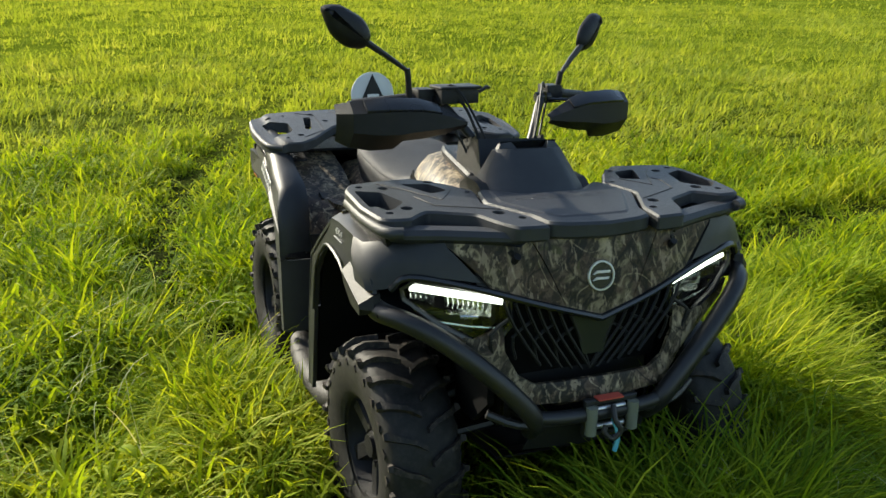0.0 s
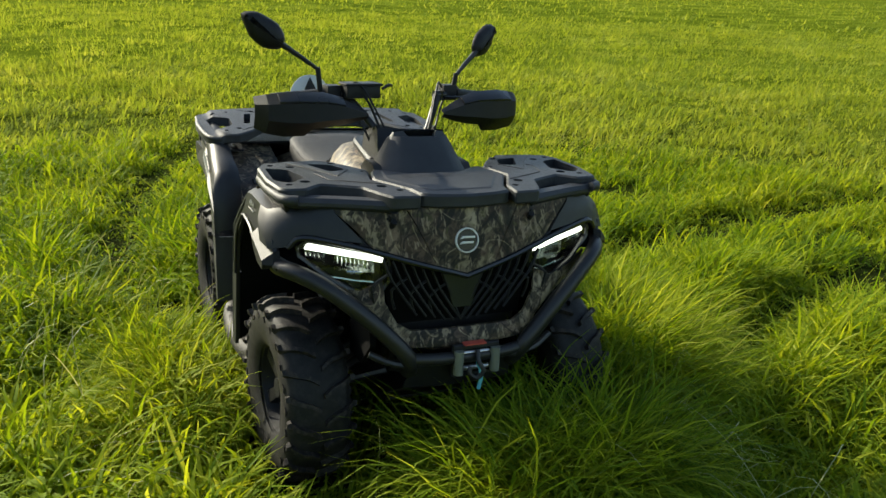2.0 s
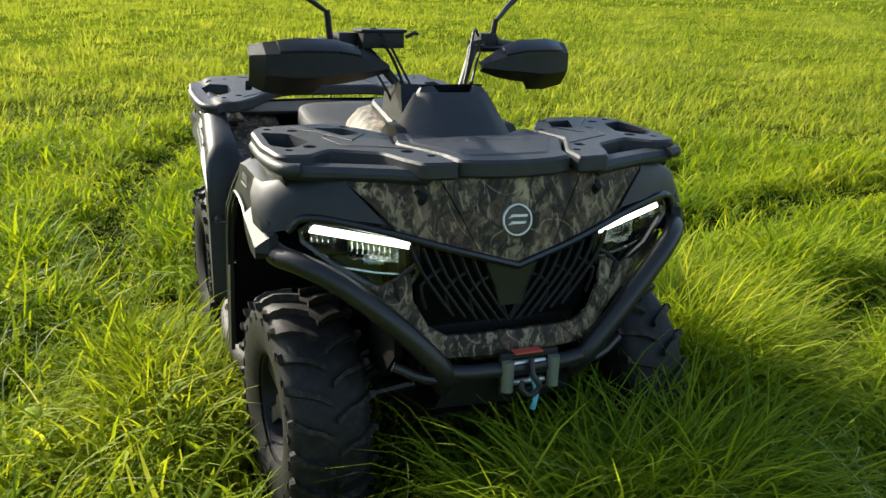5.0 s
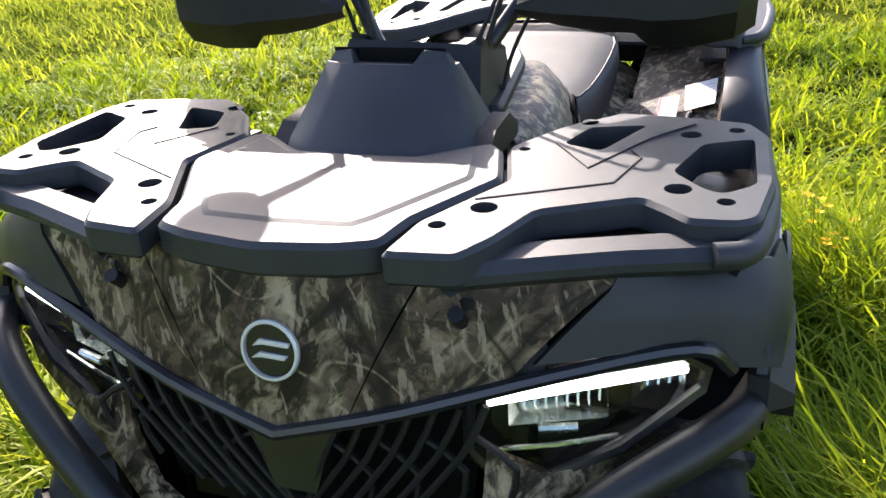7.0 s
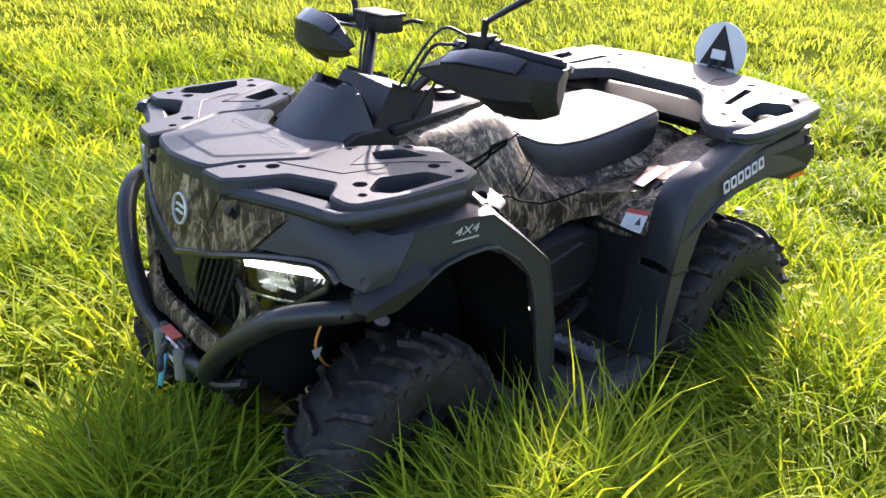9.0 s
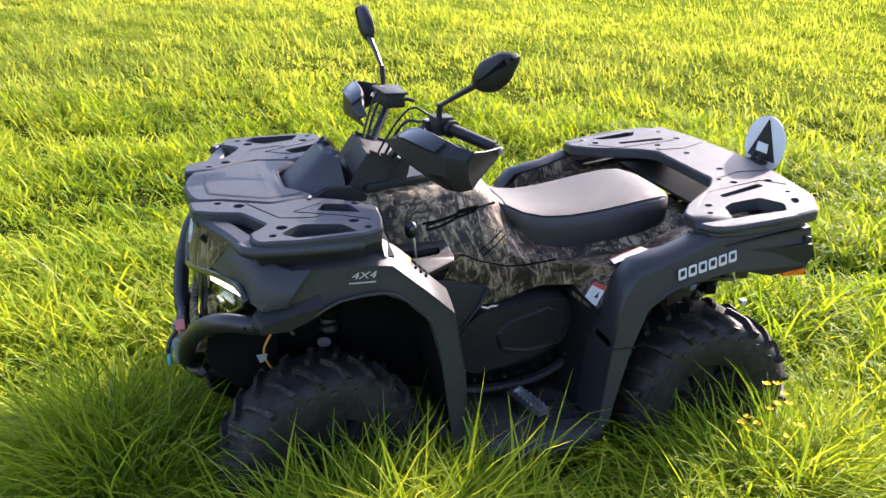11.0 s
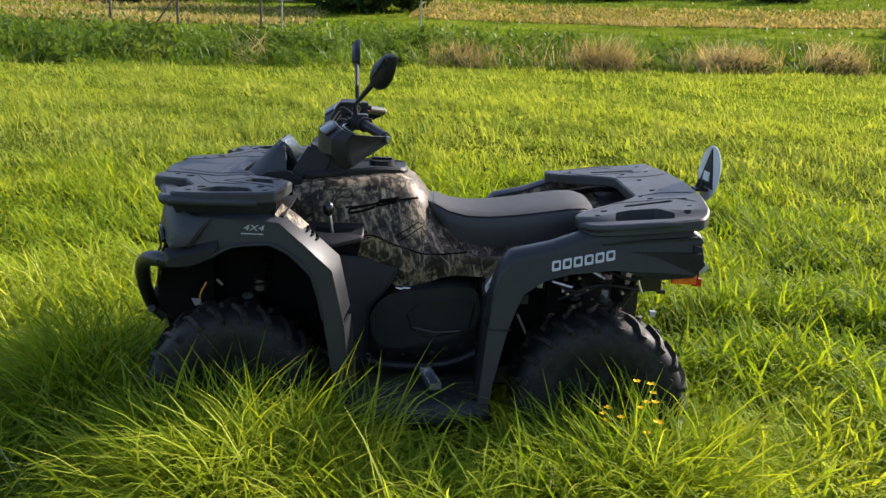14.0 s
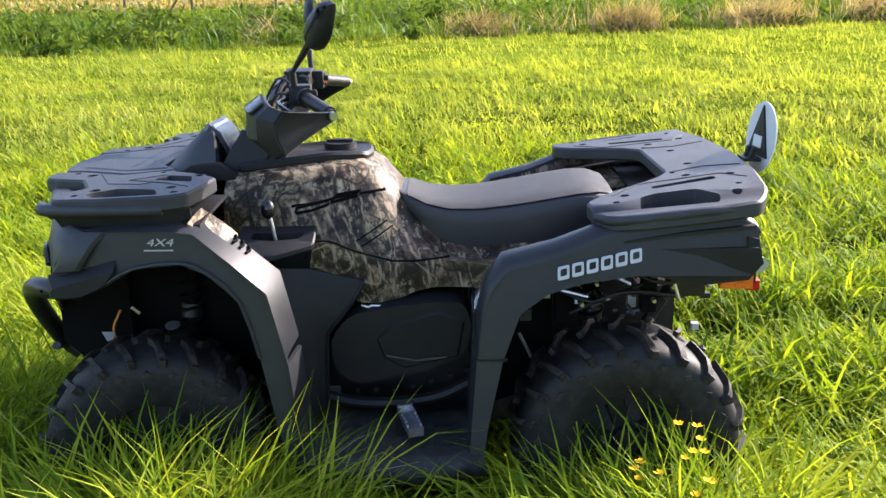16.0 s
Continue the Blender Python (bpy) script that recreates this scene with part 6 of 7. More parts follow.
bar = bar_part("handlebar", tube([(-0.098, -0.445, 1.234), (-0.05, -0.34, 1.250), (0.0, -0.235, 1.262), (0.03, -0.18, 1.245), (0.12, -0.09, 1.125), (0.13, -0.05, 1.105), (0.13, 0.05, 1.105), (0.12, 0.09, 1.125), (0.03, 0.18, 1.245), (0.0, 0.235, 1.262), (-0.05, 0.34, 1.250), (-0.098, 0.445, 1.234)], 0.0135, 12, 5), STEEL, quad, "black handlebar with risers")
bar_part("bar_clamp", join(box(0.10, 0.16, -0.055, 0.055, 1.085, 1.130), tube([(0.13, 0, 1.10), (0.17, 0, 0.98)], 0.024, 10)), STEEL, bar, bevel=0.003)
for s in (1, -1):
    bar_part("grip", tube([(-0.020, s * 0.278, 1.258), (-0.092, s * 0.432, 1.236)], 0.0180, 14), BLACK, bar, "black rubber grip")
    bar_part("grip_flange", tube([(-0.016, s * 0.268, 1.259), (-0.021, s * 0.280, 1.258)], 0.027, 14), BLACK, bar)
    lo, hi = min(s * 0.205, s * 0.262), max(s * 0.205, s * 0.262)
    sb = bar_part("switch_box", join(box(-0.030, 0.030, lo, hi, 1.235, 1.292), tube([(-0.03, s * 0.235, 1.268), (-0.046, s * 0.235, 1.268)], 0.010, 8), box(-0.034, -0.028, s * 0.22 - 0.006, s * 0.22 + 0.006, 1.246, 1.256)), BLACK, bar, "black switch box", bevel=0.005)
    bar_part("switch_button", tube([(-0.03, s * 0.245, 1.252), (-0.038, s * 0.245, 1.252)], 0.006, 8), LABEL_RED if s < 0 else ALLOY, sb)
    bar_part("brake_lever", tube([(0.035, s * 0.20, 1.250), (0.058, s * 0.27, 1.248), (0.030, s * 0.36, 1.240), (-0.01, s * 0.425, 1.230)], 0.006, 8, 4), GLOSS, bar, "shiny black brake lever")
    bar_part("lever_perch", join(tube([(0.020, s * 0.165, 1.255), (0.030, s * 0.215, 1.256)], 0.016, 10), tube([(0.035, s * 0.195, 1.236), (0.035, s * 0.195, 1.272)], 0.008, 8)), GLOSS, bar, "shiny black lever perch")
    bar_part("brake_hose", tube([(0.04, s * 0.17, 1.26), (0.085, s * 0.135, 1.25), (0.13, s * 0.10, 1.15), (0.15, s * 0.07, 1.06)], 0.005, 6, 4), BLACK, bar)
    bar_part("throttle_cable", tube([(0.02, s * 0.20, 1.285), (0.075, s * 0.155, 1.30), (0.14, s * 0.10, 1.18), (0.17, s * 0.05, 1.06)], 0.004, 6, 4), BLACK, bar)
    bar_part("control_cable", tube([(0.01, s * 0.215, 1.240), (0.06, s * 0.175, 1.20), (0.10, s * 0.135, 1.12), (0.13, s * 0.12, 1.05)], 0.004, 6, 4), BLACK, bar)
    # hand guard: a shield in front of the grip that narrows back to the bar end
    g = [(0.15, (0.125, 1.212), (0.145, 1.205), (0.147, 1.198), (0.135, 1.188)), (0.215, (0.115, 1.246), (0.148, 1.225), (0.150, 1.190), (0.120, 1.168)), (0.28, (0.098, 1.270), (0.145, 1.240), (0.148, 1.185), (0.105, 1.155)),
         (0.335, (0.090, 1.276), (0.140, 1.243), (0.142, 1.180), (0.085, 1.148)), (0.36, (0.086, 1.276), (0.136, 1.243), (0.138, 1.175), (0.068, 1.122)), (0.43, (0.076, 1.274), (0.122, 1.240), (0.122, 1.175), (0.058, 1.120)),
         (0.495, (0.055, 1.266), (0.090, 1.235), (0.090, 1.180), (0.050, 1.132)), (0.528, (0.020, 1.256), (0.040, 1.230), (0.040, 1.190), (0.024, 1.148)), (0.500, (-0.030, 1.249), (-0.018, 1.233), (-0.018, 1.203), (-0.020, 1.178)),
         (0.447, (-0.098, 1.242), (-0.096, 1.236), (-0.096, 1.228), (-0.098, 1.222))]
    rows = [[(x, s * ly, z) for x, z in pts] for ly, *pts in g]
    bar_part("hand_guard", skin(rows, 0.008, (-1, 0, -0.35)), BLACK, bar, "black plastic hand guard", smooth=24)
    bar_part("guard_crest", skin([[(0.112, s * 0.235, 1.260), (0.148, s * 0.235, 1.237)], [(0.100, s * 0.30, 1.277), (0.147, s * 0.30, 1.248)], [(0.090, s * 0.40, 1.281), (0.134, s * 0.40, 1.250)], [(0.075, s * 0.46, 1.274), (0.112, s * 0.46, 1.246)]], 0.008, (-0.3, 0, -1)), GLOSS, bar, "glossy dark inlay on the guard", bevel=0.002)
    bar_part("bar_end", tube([(-0.098, s * 0.445, 1.233), (-0.104, s * 0.460, 1.231)], 0.011, 10), ALLOY, bar, "bright bar-end screw")
    # mirror; the one on the left side is folded back
    knee = (0.017, 0.262) if s > 0 else (0.017, 0.295)
    head = [(0.572, 1.536), (0.510, 1.542), (0.432, 1.500), (0.408, 1.450), (0.428, 1.413), (0.492, 1.418), (0.538, 1.455)]
    yaw = Matrix.Identity(4)
    if s > 0:
        yaw = Matrix.Translation((0.017, 0.262, 0)) @ Matrix.Rotation(radians(30), 4, "Z") @ Matrix.Translation((-0.017, -0.295, -0.021))
    rows = [[(x, s * q[0], q[1]) for q in inset(rounded(head, 0.02, 2), d)] for x, d in ((0.008, 0.002), (0.016, 0.0), (0.032, 0.008), (0.044, 0.030))]
    mir = bar_part("mirror", moved(loft(rows), yaw), BLACK, quad, "black rear-view mirror on a thin stalk", smooth=55)
    glass = [(0.0068, s * q[0], q[1]) for q in inset(rounded(head, 0.02, 2), 0.007)]
    bar_part("mirror_glass", moved(build(glass, [tuple(range(len(glass)))]), yaw), MIRROR, mir, "mirror glass", smooth=0)
    bar_part("mirror_stalk", moved(tube(mirrored([(0.017, 0.295, 1.349), (0.018, 0.36, 1.392), (0.022, 0.43, 1.435)], s), 0.0075, 8, 0, (0.0065, 0.011)), yaw), STEEL, mir)
    top_z = 1.330 if s > 0 else 1.349
    bar_part("stalk_post", tube([(0.012, s * (knee[1] - 0.012), 1.265), (0.016, s * (knee[1] - 0.004), top_z - 0.02), (0.017, s * knee[1], top_z + 0.006)], 0.0095, 10), BLACK, mir)
bar_part("fluid_reservoir", join(box(0.005, 0.075, -0.205, -0.075, 1.250, 1.296), box(-0.002, 0.082, -0.212, -0.068, 1.294, 1.304)), BLACK, bar, "black brake fluid reservoir with a flat lid", bevel=0.006)
bar_part("choke_lever", tube([(0.03, -0.05, 1.28), (0.02, -0.02, 1.292), (0.0, 0.0, 1.288)], 0.006, 8, 3), BLACK, bar)

# round rear sign
def rear_sign():
    m = Matrix.Translation((-1.106, 0.043, 1.098)) @ Matrix.Rotation(radians(3.5), 4, "Z") @ Vector((1, 0, 0.08)).to_track_quat("Z", "Y").to_matrix().to_4x4()
    d = part("rear_sign", moved(plate(circle(0, 0, 0.107, 36), [], lambda u, v, w: (u, v, -w), 0.005, 0.0015), m), DISC, quad, "round pale plastic sign with a black triangle on the rear rack")
    up = m
    part("triangle", moved(plate([(0.0, 0.096), (-0.074, -0.055), (0.074, -0.055)], [], lambda u, v, w: (u, v, 0.006 - w), 0.006, 0.001), up), BLACK, d, "black triangle")
    part("plate", moved(plate([(-0.030, -0.030), (0.030, -0.030), (0.028, 0.005), (-0.028, 0.005)], [], lambda u, v, w: (u, v, 0.009 - w), 0.004, 0.0008), up), LABEL_WHITE, d, "white plate")
    part("sign_stay", join(tube([(-1.07, 0.03, 1.035), (-1.08, 0.03, 1.07)], 0.008, 8), tube([(-1.07, 0.07, 1.035), (-1.08, 0.07, 1.07)], 0.008, 8), box(-1.10, -1.05, 0.015, 0.085, 1.030, 1.040)), BLACK, d)


rear_sign()

# ---- grass ----
def blades(name, x, y, z, length, width, lean, droop, material, seed, levels=3, away=None):
    """Grass blades as tapered strips that arch over, all in one mesh. lean: slant at the foot, droop: how far the tip bends over, both in radians."""
    rng = np.random.default_rng(seed)
    n = len(x)
    a = rng.uniform(0, math.tau, n) if away is None else away + rng.normal(0, 0.7, n)
    # the wind has pushed them a little one way
    dx, dy = np.cos(a) + 0.30, np.sin(a) + 0.12
    size = np.hypot(dx, dy)
    dx, dy = dx / size, dy / size
    start = lean * np.abs(rng.normal(0.8, 0.5, n))
    turn = np.minimum(droop * (0.22 + 0.82 * rng.gamma(2.2, 0.45, n)), 2.9 - np.minimum(start, 1.0))
    t = a + math.pi / 2 + rng.normal(0, 0.6, n)
    sx, sy = np.cos(t) * width / 2, np.sin(t) * width / 2
    px, py, pz = x.copy(), y.copy(), z.copy()
    cols = []
    # each blade also swings sideways on its way up
    curl = rng.normal(0, 0.75, n)
    for k in range(levels):
        g = 1 - 0.5 * (k / levels) ** 1.5
        cols += [np.stack([px - sx * g, py - sy * g, pz], 1), np.stack([px + sx * g, py + sy * g, pz], 1)]
        f = (k + 0.5) / levels
        ang = start + turn * f ** 1.6
        step = length / levels
        cx, cy = np.cos(curl * f), np.sin(curl * f)
        ux, uy = dx * cx - dy * cy, dx * cy + dy * cx
        px, py, pz = px + ux * np.sin(ang) * step, py + uy * np.sin(ang) * step, pz + np.cos(ang) * step
    cols.append(np.stack([px, py, np.maximum(pz, z + 0.01)], 1))
    per = 2 * levels + 1
    v = np.stack(cols, 1).reshape(-1, 3)
    tris = []
    for k in range(levels - 1):
        o = 2 * k
        tris += [(o, o + 1, o + 3), (o, o + 3, o + 2)]
    tris.append((2 * levels - 2, 2 * levels - 1, 2 * levels))
    idx = (np.arange(n, dtype=np.int32)[:, None, None] * per + np.array(tris, dtype=np.int32)[None]).ravel()
    me = bpy.data.meshes.new(name)
    me.vertices.add(len(v))
    me.vertices.foreach_set("co", v.ravel().astype(np.float32))
    me.loops.add(len(idx))
    me.loops.foreach_set("vertex_index", idx)
    me.polygons.add(len(idx) // 3)
    me.polygons.foreach_set("loop_start", np.arange(0, len(idx), 3, dtype=np.int32))
    me.polygons.foreach_set("use_smooth", np.ones(len(idx) // 3, dtype=bool))
    me.update(calc_edges=True)
    me.materials.append(material)
    return new(name, me)


def field(x, y, s, seed):
    """Smooth random field between about -1 and 1."""
    rng = np.random.default_rng(seed)
    out = np.zeros_like(x)
    for k in range(9):
        a, f = rng.uniform(0, math.tau), s * rng.uniform(0.5, 1.9)
        out += np.sin((x * math.cos(a) + y * math.sin(a)) * f + rng.uniform(0, math.tau))
    return out / 4.0


def land_height(x, y):
    """The meadow's height for many points, by blending a coarse table of rise()."""
    return np.array([rise(a, b) for a, b in zip(x, y)])


def pressed(x, y):
    """How much of its length the grass keeps: it lies flat under the vehicle and in the wheel tracks, and stands tall in some clumps."""
    keep = np.ones_like(x)
    tracks = ([(-0.6, -0.62), (-1.16, -0.87), (-2.1, -0.95), (-3.5, -0.72), (-5.0, -0.3), (-8.0, 0.9)],
              [(-0.75, 0.9), (-0.9, 1.7), (-1.29, 2.56), (-1.75, 3.6), (-1.95, 5.0), (-1.8, 8.0)],
              [(0.62, 1.0), (0.51, 1.46), (0.19, 1.97), (-0.18, 2.76), (-0.5, 3.8), (-0.5, 6.0)])
    for line in tracks:
        near = np.full_like(x, 9.0)
        for (x0, y0), (x1, y1) in zip(line, line[1:]):
            ux, uy = x1 - x0, y1 - y0
            f = np.clip(((x - x0) * ux + (y - y0) * uy) / (ux * ux + uy * uy), 0, 1)
            near = np.minimum(near, np.hypot(x - x0 - f * ux, y - y0 - f * uy))
        keep *= 1 - 0.80 * np.exp(-(near / 0.20) ** 2) + 0.40 * np.exp(-((near - 0.42) / 0.15) ** 2)
    for cx, cy, rx, ry, more in ((1.15, 0.35, 0.25, 0.40, 0.45), (0.40, 0.84, 0.40, 0.18, 0.55), (-0.72, 0.82, 0.32, 0.18, 0.45), (1.0, -0.75, 0.5, 0.35, -0.1), (1.55, 0.25, 0.50, 0.75, -0.50), (1.35, -0.88, 0.75, 0.20, 0.55), (1.10, -0.38, 0.28, 0.22, -0.60), (-0.12, 0.90, 0.26, 0.32, -0.55), (1.20, 1.00, 0.34, 0.34, -0.55)):
        keep *= 1 + more * np.exp(-((x - cx) / rx) ** 2 - ((y - cy) / ry) ** 2)
    under = (np.abs(x) < 0.95) & (np.abs(y) < 0.33)
    keep = np.where(under, 0.30, keep)
    wheel = ((np.abs(x - 0.67) < 0.24) | (np.abs(x + 0.655) < 0.26)) & (np.abs(np.abs(y) - 0.46) < 0.14)
    keep = np.where(wheel, 0.15, keep)
    board = (x > -0.36) & (x < 0.24) & (np.abs(y) < 0.80)
    keep = np.where(board, np.minimum(keep, 0.24), keep)
    beside = (x > -0.34) & (x < 0.16) & (y >= 0.80) & (y < 1.12)
    return np.where(beside, np.minimum(keep, 0.42), keep)


def sow(name, count, r0, r1, az0, az1, long, w, lean, droop, seed, levels, label, centre=(0.2, 0.1), tuft=12, spread=0.055, material=GRASS, swept=0.5):
    """Grass in tufts: the blades of a tuft fan out from its middle."""
    rng = np.random.default_rng(seed)
    m = count // tuft
    r = np.sqrt(rng.uniform(r0 ** 2, r1 ** 2, m)) * (1 + rng.normal(0, 0.07, m))
    a = np.radians(rng.uniform(az0, az1, m))
    cx, cy = centre[0] + r * np.cos(a), centre[1] + r * np.sin(a)
    strong = rng.uniform(0.42, 1.45, m)
    pick = rng.integers(0, m, count)
    ox, oy = rng.normal(0, spread, count), rng.normal(0, spread, count)
    x, y = cx[pick] + ox, cy[pick] + oy
    size = long * (1 + 0.24 * field(x, y, 1.6, 5) + (0.24 if r1 < 5 else 0.42) * field(x, y, 6 if r1 < 5 else 4, 6)) * strong[pick] * rng.uniform(0.5, 1.2, count) * pressed(x, y)
    size = np.minimum(size, 1.6 * long)
    wide = w * rng.uniform(0.5, 1.4, count)
    keep = (size > 0.03) & (y > np.interp(x, [-60, -13, 2, 8.6, 40], [-34, -23.5, -19.5, -16, 2]) - 1)
    x, y, size, wide, ox, oy = (v[keep] for v in (x, y, size, wide, ox, oy))
    # whole patches lie over the same way
    sway = 1.6 * field(x, y, 1.1, 8)
    away = np.where(rng.random(len(x)) < 1 - swept, np.arctan2(oy, ox), sway)
    ob = blades(name, x, y, land_height(x, y) - 0.01, size, wide, lean, droop, material, seed + 3, levels, away=away)
    return tagged(ob, label, "grass", kind="stuff")


sow("grass", 92000, 0.0, 2.4, 0, 360, 0.285, 0.0130, 0.40, 1.9, 11, 4, "long lush green meadow grass arching over round the vehicle", tuft=26, spread=0.042, swept=0.2)
sow("grass", 108000, 2.3, 6.0, 92, 333, 0.21, 0.0130, 0.55, 1.9, 21, 3, "bright green meadow grass", tuft=18, spread=0.044, swept=0.25)
sow("grass", 152000, 5.8, 13.5, 102, 322, 0.165, 0.0168, 0.60, 1.3, 31, 2, "bright green meadow grass farther out", tuft=7, spread=0.055, material=GRASS_FAR)
sow("grass", 190000, 13.0, 33.0, 108, 316, 0.17, 0.030, 0.6, 0.8, 41, 1, "bright green meadow grass in the middle distance", tuft=7, spread=0.10, material=GRASS_FAR)
sow("grass", 60000, 32.0, 95.0, 113, 312, 0.22, 0.085, 0.7, 0.6, 44, 1, "distant meadow grass", tuft=5, spread=0.3, material=GRASS_FAR)
sow("grass", 72000, 2.3, 13.0, -42, 108, 0.20, 0.022, 0.6, 1.0, 47, 1, "bright green meadow grass on the near side", tuft=10, spread=0.09)
# short blades whose dark colour fills in the shade low in the grass
sow("shade_thatch", 20000, 0.0, 3.2, 0, 360, 0.09, 0.010, 1.1, 1.2, 71, 2, "short matted old grass, coloured dark for the shaded gaps between the blades", tuft=10, spread=0.06, material=SHADE_THATCH)


def tall_clump(count, x0, x1, y0, y1, long, seed, label, material=GRASS):
    """A stand of long blades that arch over, thickest in its middle."""
    rng = np.random.default_rng(seed)
    m = count // 26
    cx = (x0 + x1) / 2 + (x1 - x0) / 2 * np.clip(rng.normal(0, 0.55, m), -1.1, 1.1)
    cy = (y0 + y1) / 2 + (y1 - y0) / 2 * np.clip(rng.normal(0, 0.55, m), -1.1, 1.1)
    pick = rng.integers(0, m, count)
    ox, oy = rng.normal(0, 0.04, count), rng.normal(0, 0.04, count)
    x, y = cx[pick] + ox, cy[pick] + oy
    size = long * rng.uniform(0.7, 1.1, m)[pick] * rng.uniform(0.45, 1.1, count)
    clear_of = (np.abs(y) > 0.60) | (np.abs(x) > 1.0)
    x, y, ox, oy, size = (v[clear_of] for v in (x, y, ox, oy, size))
    ob = blades("grass_clump", x, y, land_height(x, y) - 0.01, size, rng.uniform(0.0050, 0.0110, len(x)), 0.34, 2.3, material, seed + 1, 5, away=np.arctan2(oy, ox))
    return tagged(ob, label, "grass", "tall grass clumps", kind="stuff")


tall_clump(10500, 0.20, 0.86, 0.74, 1.12, 0.635, 81, "tall clump of lush grass beside the front wheel")
tall_clump(6800, -1.0, -0.42, 0.72, 1.08, 0.60, 82, "clump of long grass beside the rear wheel")
tall_clump(7600, 1.10, 1.46, -0.08, 0.56, 0.62, 83, "tall grass standing before the bumper")
tall_clump(4200, -0.45, 0.42, -1.0, -0.64, 0.42, 84, "long grass along the sunny side of the vehicle")
tall_clump(1800, -0.40, 0.26, 0.84, 1.08, 0.38, 85, "loose arching grass beside the foot board")
tall_clump(5200, -0.45, 0.50, 1.10, 1.36, 0.56, 86, "long sunlit grass a step away from the foot board")


def seed_stalks(count, x0, x1, y0, y1, seed):
    """Thin pale flowering stalks that hang over."""
    rng = np.random.default_rng(seed)
    x, y = rng.uniform(x0, x1, count), rng.uniform(y0, y1, count)
    clear_of = (np.abs(y) > 0.62) | (np.abs(x) > 1.05)
    x, y = x[clear_of], y[clear_of]
    ob = blades("seed_stalks", x, y, land_height(x, y), rng.uniform(0.32, 0.60, len(x)), rng.uniform(0.0028, 0.0055, len(x)), 0.30, 2.4, STALK, seed, 7)
    tagged(ob, "thin pale flowering grass stalks hanging over", "grass", kind="stuff")


seed_stalks(190, -1.1, 1.2, 0.68, 1.05, 91)
seed_stalks(90, 0.25, 0.95, 0.74, 0.98, 94)
seed_stalks(60, 1.0, 1.7, -0.4, 0.9, 92)
seed_stalks(70, -1.6, 1.6, -1.5, -0.6, 93)


def rough_bank():
    """Tall rank grass and weeds on the bank, the verge behind it and the pale dry strips."""
    rng = np.random.default_rng(51)
    n = 70000
    x = rng.uniform(-42, 26, n)
    d = rng.uniform(0, 1, n) ** 0.9 * 10
    y = np.array([edge_y(v) for v in x]) - d
    tall = rng.uniform(0.2, 0.65, n) * (1 + 0.65 * field(x, y, 0.9, 9)) * np.clip(1.2 - d / 16, 0.4, 1)
    ob = blades("bank_grass", x, y, land_height(x, y) - 0.02, np.clip(tall, 0.1, 0.8), rng.uniform(0.016, 0.042, n), 0.6, 1.3, GRASS_DARK, 52, 2)
    tagged(ob, "rank dark green grass on the bank", "grass", kind="stuff")
    # leafy weeds in clumps
    m = 420
    cx = rng.uniform(-42, 26, m)
    cy = np.array([edge_y(v) for v in cx]) - 0.3 - rng.random(m) ** 1.3 * 8
    size = rng.uniform(0.25, 0.75, m)
    pick = rng.integers(0, m, 26000)
    way = rng.normal(size=(26000, 3))
    way /= np.linalg.norm(way, axis=1)[:, None]
    far = size[pick] * rng.uniform(0.5, 1.0, 26000)
    wx, wy = cx[pick] + way[:, 0] * far * 1.2, cy[pick] + way[:, 1] * far
    wz = land_height(wx, wy) + np.abs(way[:, 2]) * far * 0.85 + 0.03
    ob = quads_mesh("bank_weeds", np.stack([wx, wy, wz], 1), rng.uniform(0.05, 0.12, 26000), LEAVES_LIGHT, 57, stretch=1.5)
    tagged(ob, "dark green leafy weeds in clumps along the bank", "weeds", kind="stuff")
    n = 30000
    x = rng.uniform(-75, 50, n)
    y = np.array([edge_y(v) for v in x]) - 8 - rng.random(n) * 62
    ob = blades("verge_grass", x, y, land_height(x, y) - 0.02, rng.uniform(0.15, 0.45, n), rng.uniform(0.06, 0.16, n), 0.7, 0.9, GRASS_DARK, 54, 2)
    tagged(ob, "green tufts on the verge behind the bank", "grass", kind="stuff")
    n = 19000
    x = rng.uniform(-48, 2, n)
    y = -64 - 14 * rng.random(n) ** 1.4 - 0.05 * x
    x2 = rng.uniform(8, 42, 15000)
    y2 = -46 - rng.random(15000) * 20
    x3 = rng.uniform(9, 26, 2500)
    y3 = -38.8 + 0.9 * (x3 - 17.5) * (x3 < 17.5) - 0.2 * (x3 - 17.5) * (x3 > 17.5) + rng.normal(0, 0.5, 2500)
    x, y = np.concatenate([x, x2, x3]), np.concatenate([y, y2, y3])
    keep = rng.random(len(x)) < np.where(x < 3, 0.9, 0.8) + 0.3 * field(x, y, 0.3, 13)
    x, y = x[keep], y[keep]
    ob = blades("dry_grass", x, y, land_height(x, y) - 0.02, rng.uniform(0.2, 0.45, len(x)), rng.uniform(0.12, 0.32, len(x)), 0.9, 0.9, VERGE, 53, 1)
    tagged(ob, "pale dry grass in strips behind the bank", "grass", kind="stuff")


rough_bank()


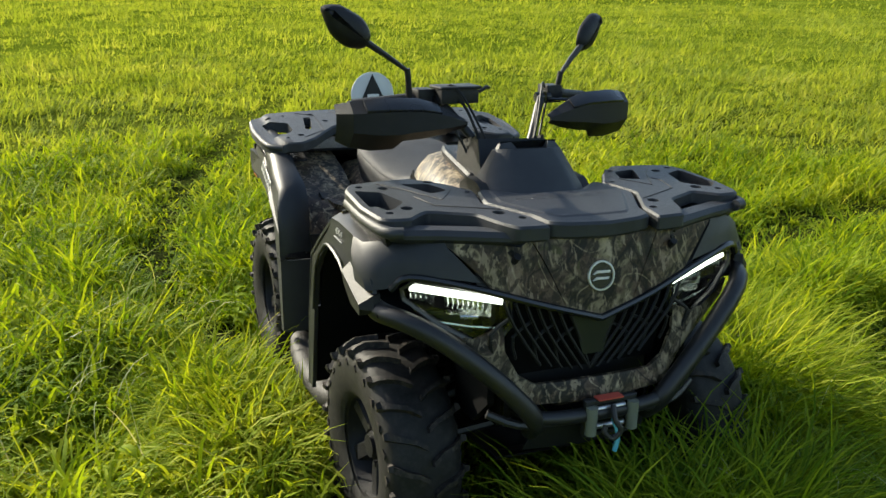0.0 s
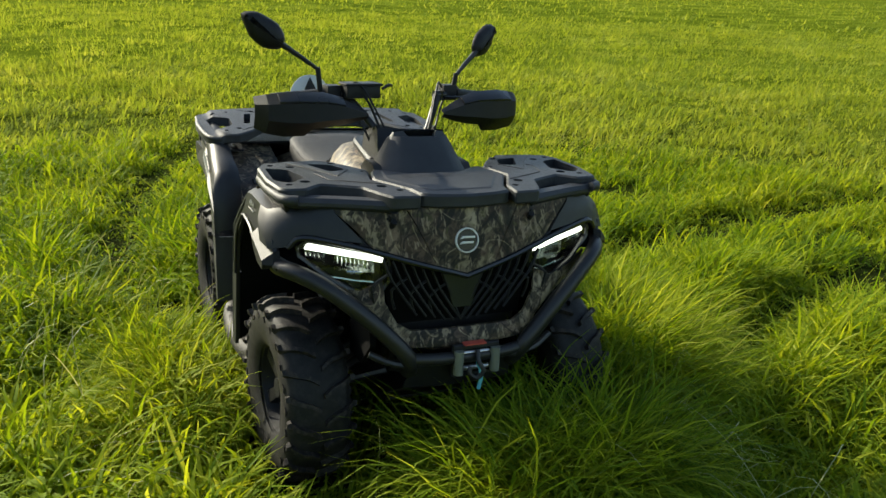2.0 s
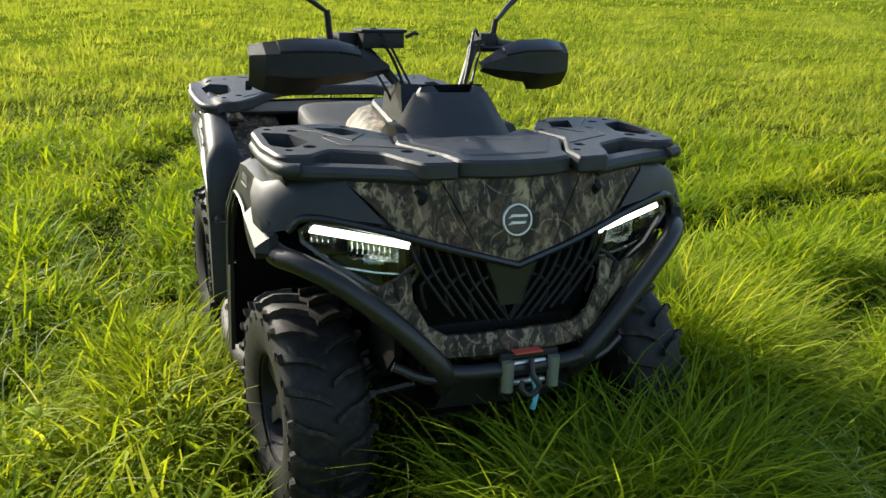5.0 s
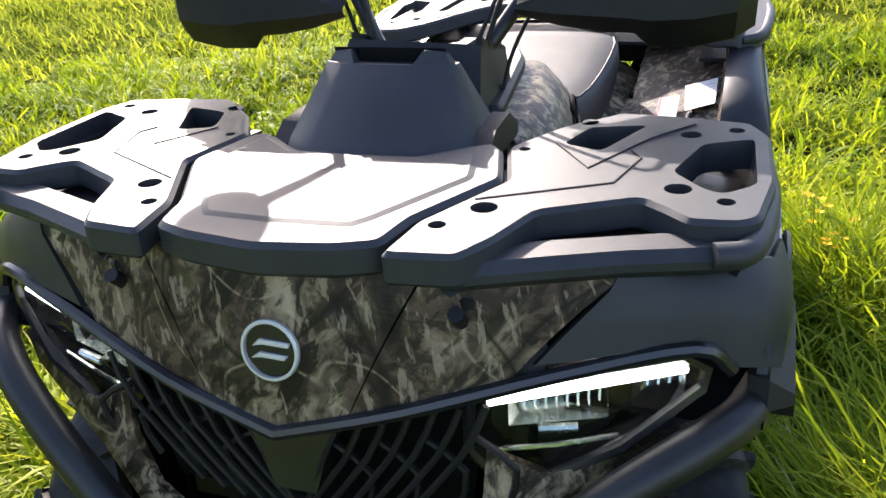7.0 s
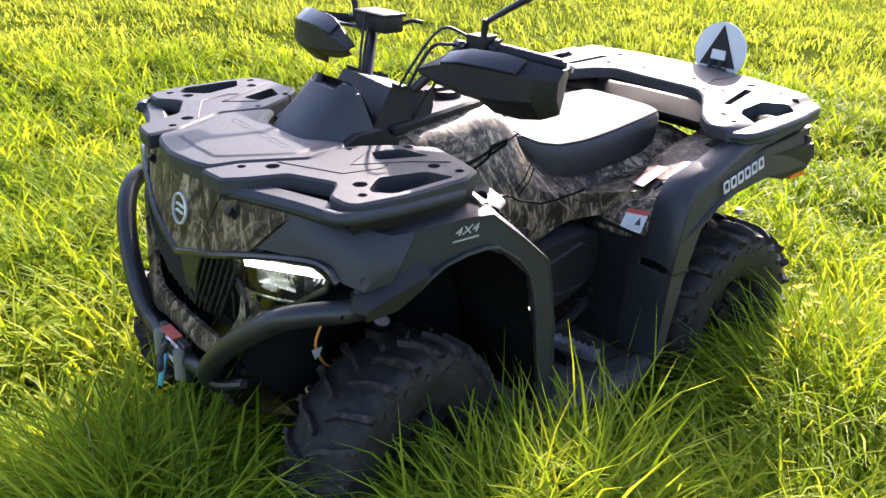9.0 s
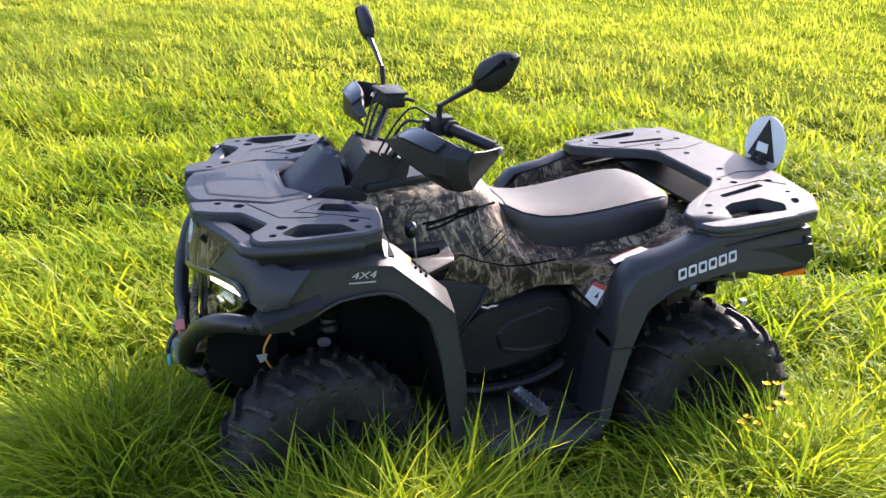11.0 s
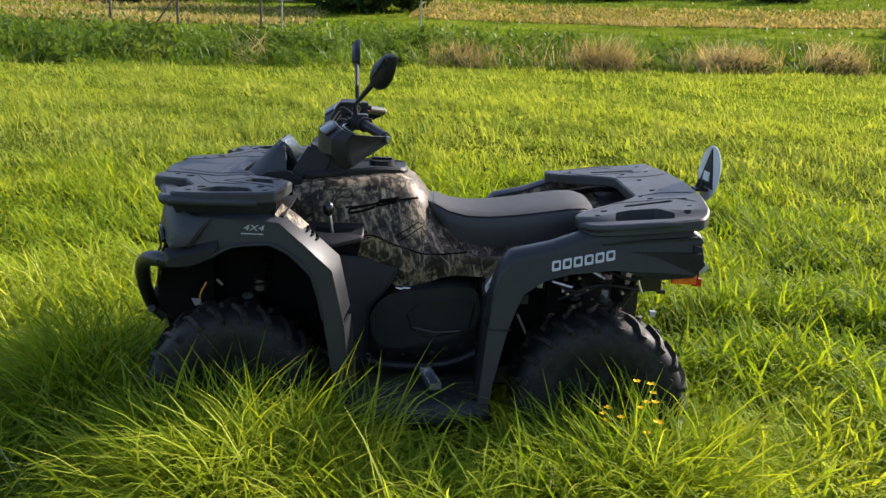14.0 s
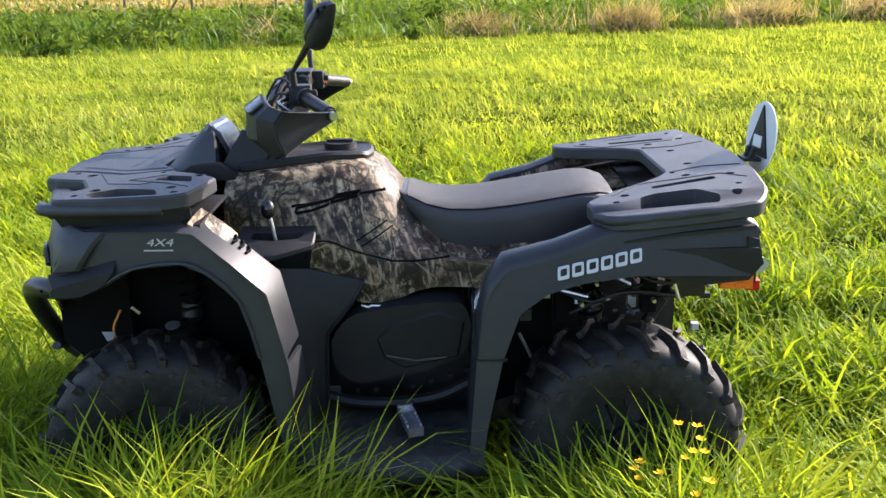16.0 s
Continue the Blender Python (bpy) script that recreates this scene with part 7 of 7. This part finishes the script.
def reed_clump(x, wide, height, count, seed):
    """A long mound of dry reed stems pushed flat to one side, with a few still standing slanted over it."""
    rng = np.random.default_rng(seed)
    px = x + wide * np.clip(rng.normal(0, 0.45, count), -1.1, 1.1)
    py = edge_y(x) - 0.5 + 0.25 * (px - x) + rng.normal(0, 0.25, count)
    mound = np.clip(1 - ((px - x) / wide) ** 2, 0.1, 1)
    stands = rng.random(count) < 0.22
    tall = height * np.where(stands, rng.uniform(0.8, 1.3, count), rng.uniform(0.45, 0.9, count))
    lean = np.where(stands, 0.55, 1.35)
    foot = land_height(px, py) + np.where(stands, 0.0, rng.random(count) * 0.42 * mound * height)
    ob = blades("reed_clump", px, py, foot, tall, rng.uniform(0.010, 0.024, count), lean, 0.7, STRAW, seed, 3, away=np.where(rng.random(count) < 0.72, 3.05, 0.2) + rng.normal(0, 0.35, count))
    tagged(ob, "straw-coloured dry reeds flopped over at the meadow's edge", "reeds", "reed clumps along the bank")


for i, (x, wide, h, c) in enumerate(((-0.8, 1.2, 0.8, 620), (-2.6, 0.4, 0.9, 60), (-4.8, 1.4, 1.0, 1000), (-8.8, 1.6, 1.0, 1200), (-12.4, 1.2, 1.1, 900), (-15.8, 1.5, 1.0, 800), (-19.0, 1.2, 0.9, 500), (4.6, 0.5, 1.1, 60))):
    reed_clump(x, wide, h, c, 60 + i)


def flower(x, y, height, seed):
    """A thin stem with a few yellow heads."""
    rng = random.Random(seed)
    root = tagged(new("yellow_flower"), "small yellow meadow flowers on thin stems", "flower", "yellow flowers")
    z = rise(x, y)
    top = Vector((x + rng.uniform(-0.05, 0.05), y + rng.uniform(-0.04, 0.04), z + height))
    part("stem", tube([(x, y, z), tuple((Vector((x, y, z)) + top) / 2 + Vector((0.02, 0, 0.02))), tuple(top)], 0.0022, 5, 3), LEAF, root)
    for k in range(rng.randint(3, 4)):
        c = top + Vector((rng.uniform(-0.035, 0.035), rng.uniform(-0.03, 0.03), rng.uniform(-0.05, 0.008)))
        petals = []
        for j in range(7):
            a = math.tau * j / 7 + rng.random()
            u, w = Vector((math.cos(a), math.sin(a), 0.35)), Vector((-math.sin(a), math.cos(a), 0))
            petals.append(build([c, c + u * 0.009 + w * 0.005, c + u * 0.015, c + u * 0.009 - w * 0.005], [(0, 1, 2, 3)]))
        part("flower_head", join(*petals), FLOWER, root, smooth=0)
        if k:
            part("stalk", tube([tuple(top - Vector((0, 0, 0.09))), tuple(c)], 0.0016, 4), LEAF, root)


for i, (x, y, h) in enumerate(((-0.71, 0.76, 0.50), (-0.74, 0.78, 0.44), (-0.67, 0.78, 0.42), (-0.71, 0.80, 0.40), (-1.7, 0.6, 0.33))):
    flower(x, y, h, 200 + i)


def weed(x, y, size, seed):
    """A low plant with broad leaves."""
    rng = random.Random(seed)
    root = tagged(new("broad_leaf_weed"), "low yellow-green broad-leaved meadow plant", "plant", "broad-leaved weeds")
    z = rise(x, y)
    for k in range(rng.randint(7, 11)):
        a, up = rng.uniform(0, math.tau), rng.uniform(0.25, 1.0)
        L = size * rng.uniform(0.7, 1.2)
        d, w = Vector((math.cos(a), math.sin(a), 0)), Vector((-math.sin(a), math.cos(a), 0))
        base = Vector((x, y, z + 0.22 * up))
        rows = []
        for f, wide in ((0, 0.05), (0.3, 0.2), (0.6, 0.24), (0.85, 0.14), (1.0, 0.02)):
            c = base + d * L * f + Vector((0, 0, L * (0.9 * f - 0.9 * f * f)))
            rows.append([c - w * L * wide + Vector((0, 0, 0.006)), c, c + w * L * wide + Vector((0, 0, 0.006))])
        verts = [p for r in rows for p in r]
        faces = [(3 * i + j, 3 * i + j + 1, 3 * i + j + 4, 3 * i + j + 3) for i in range(4) for j in range(2)]
        part("leaf", build(verts, faces), LEAF, root, smooth=80)
    part("stem", tube([(x, y, z), (x, y, z + 0.24)], 0.004, 5), LEAF, root)


rng_weed = random.Random(77)
for i in range(34):
    a, r = radians(rng_weed.uniform(110, 300)), rng_weed.uniform(1.4, 6.0)
    weed(0.4 + r * math.cos(a), r * math.sin(a), rng_weed.uniform(0.05, 0.10), 300 + i)
for i, (x, y) in enumerate(((1.15, -1.0), (0.95, -1.25), (1.5, -1.35), (0.3, -1.15), (1.9, -1.7), (0.5, 1.35), (-0.9, 1.4), (-1.3, 1.1), (0.1, 1.5))):
    weed(x, y, 0.09, 400 + i)
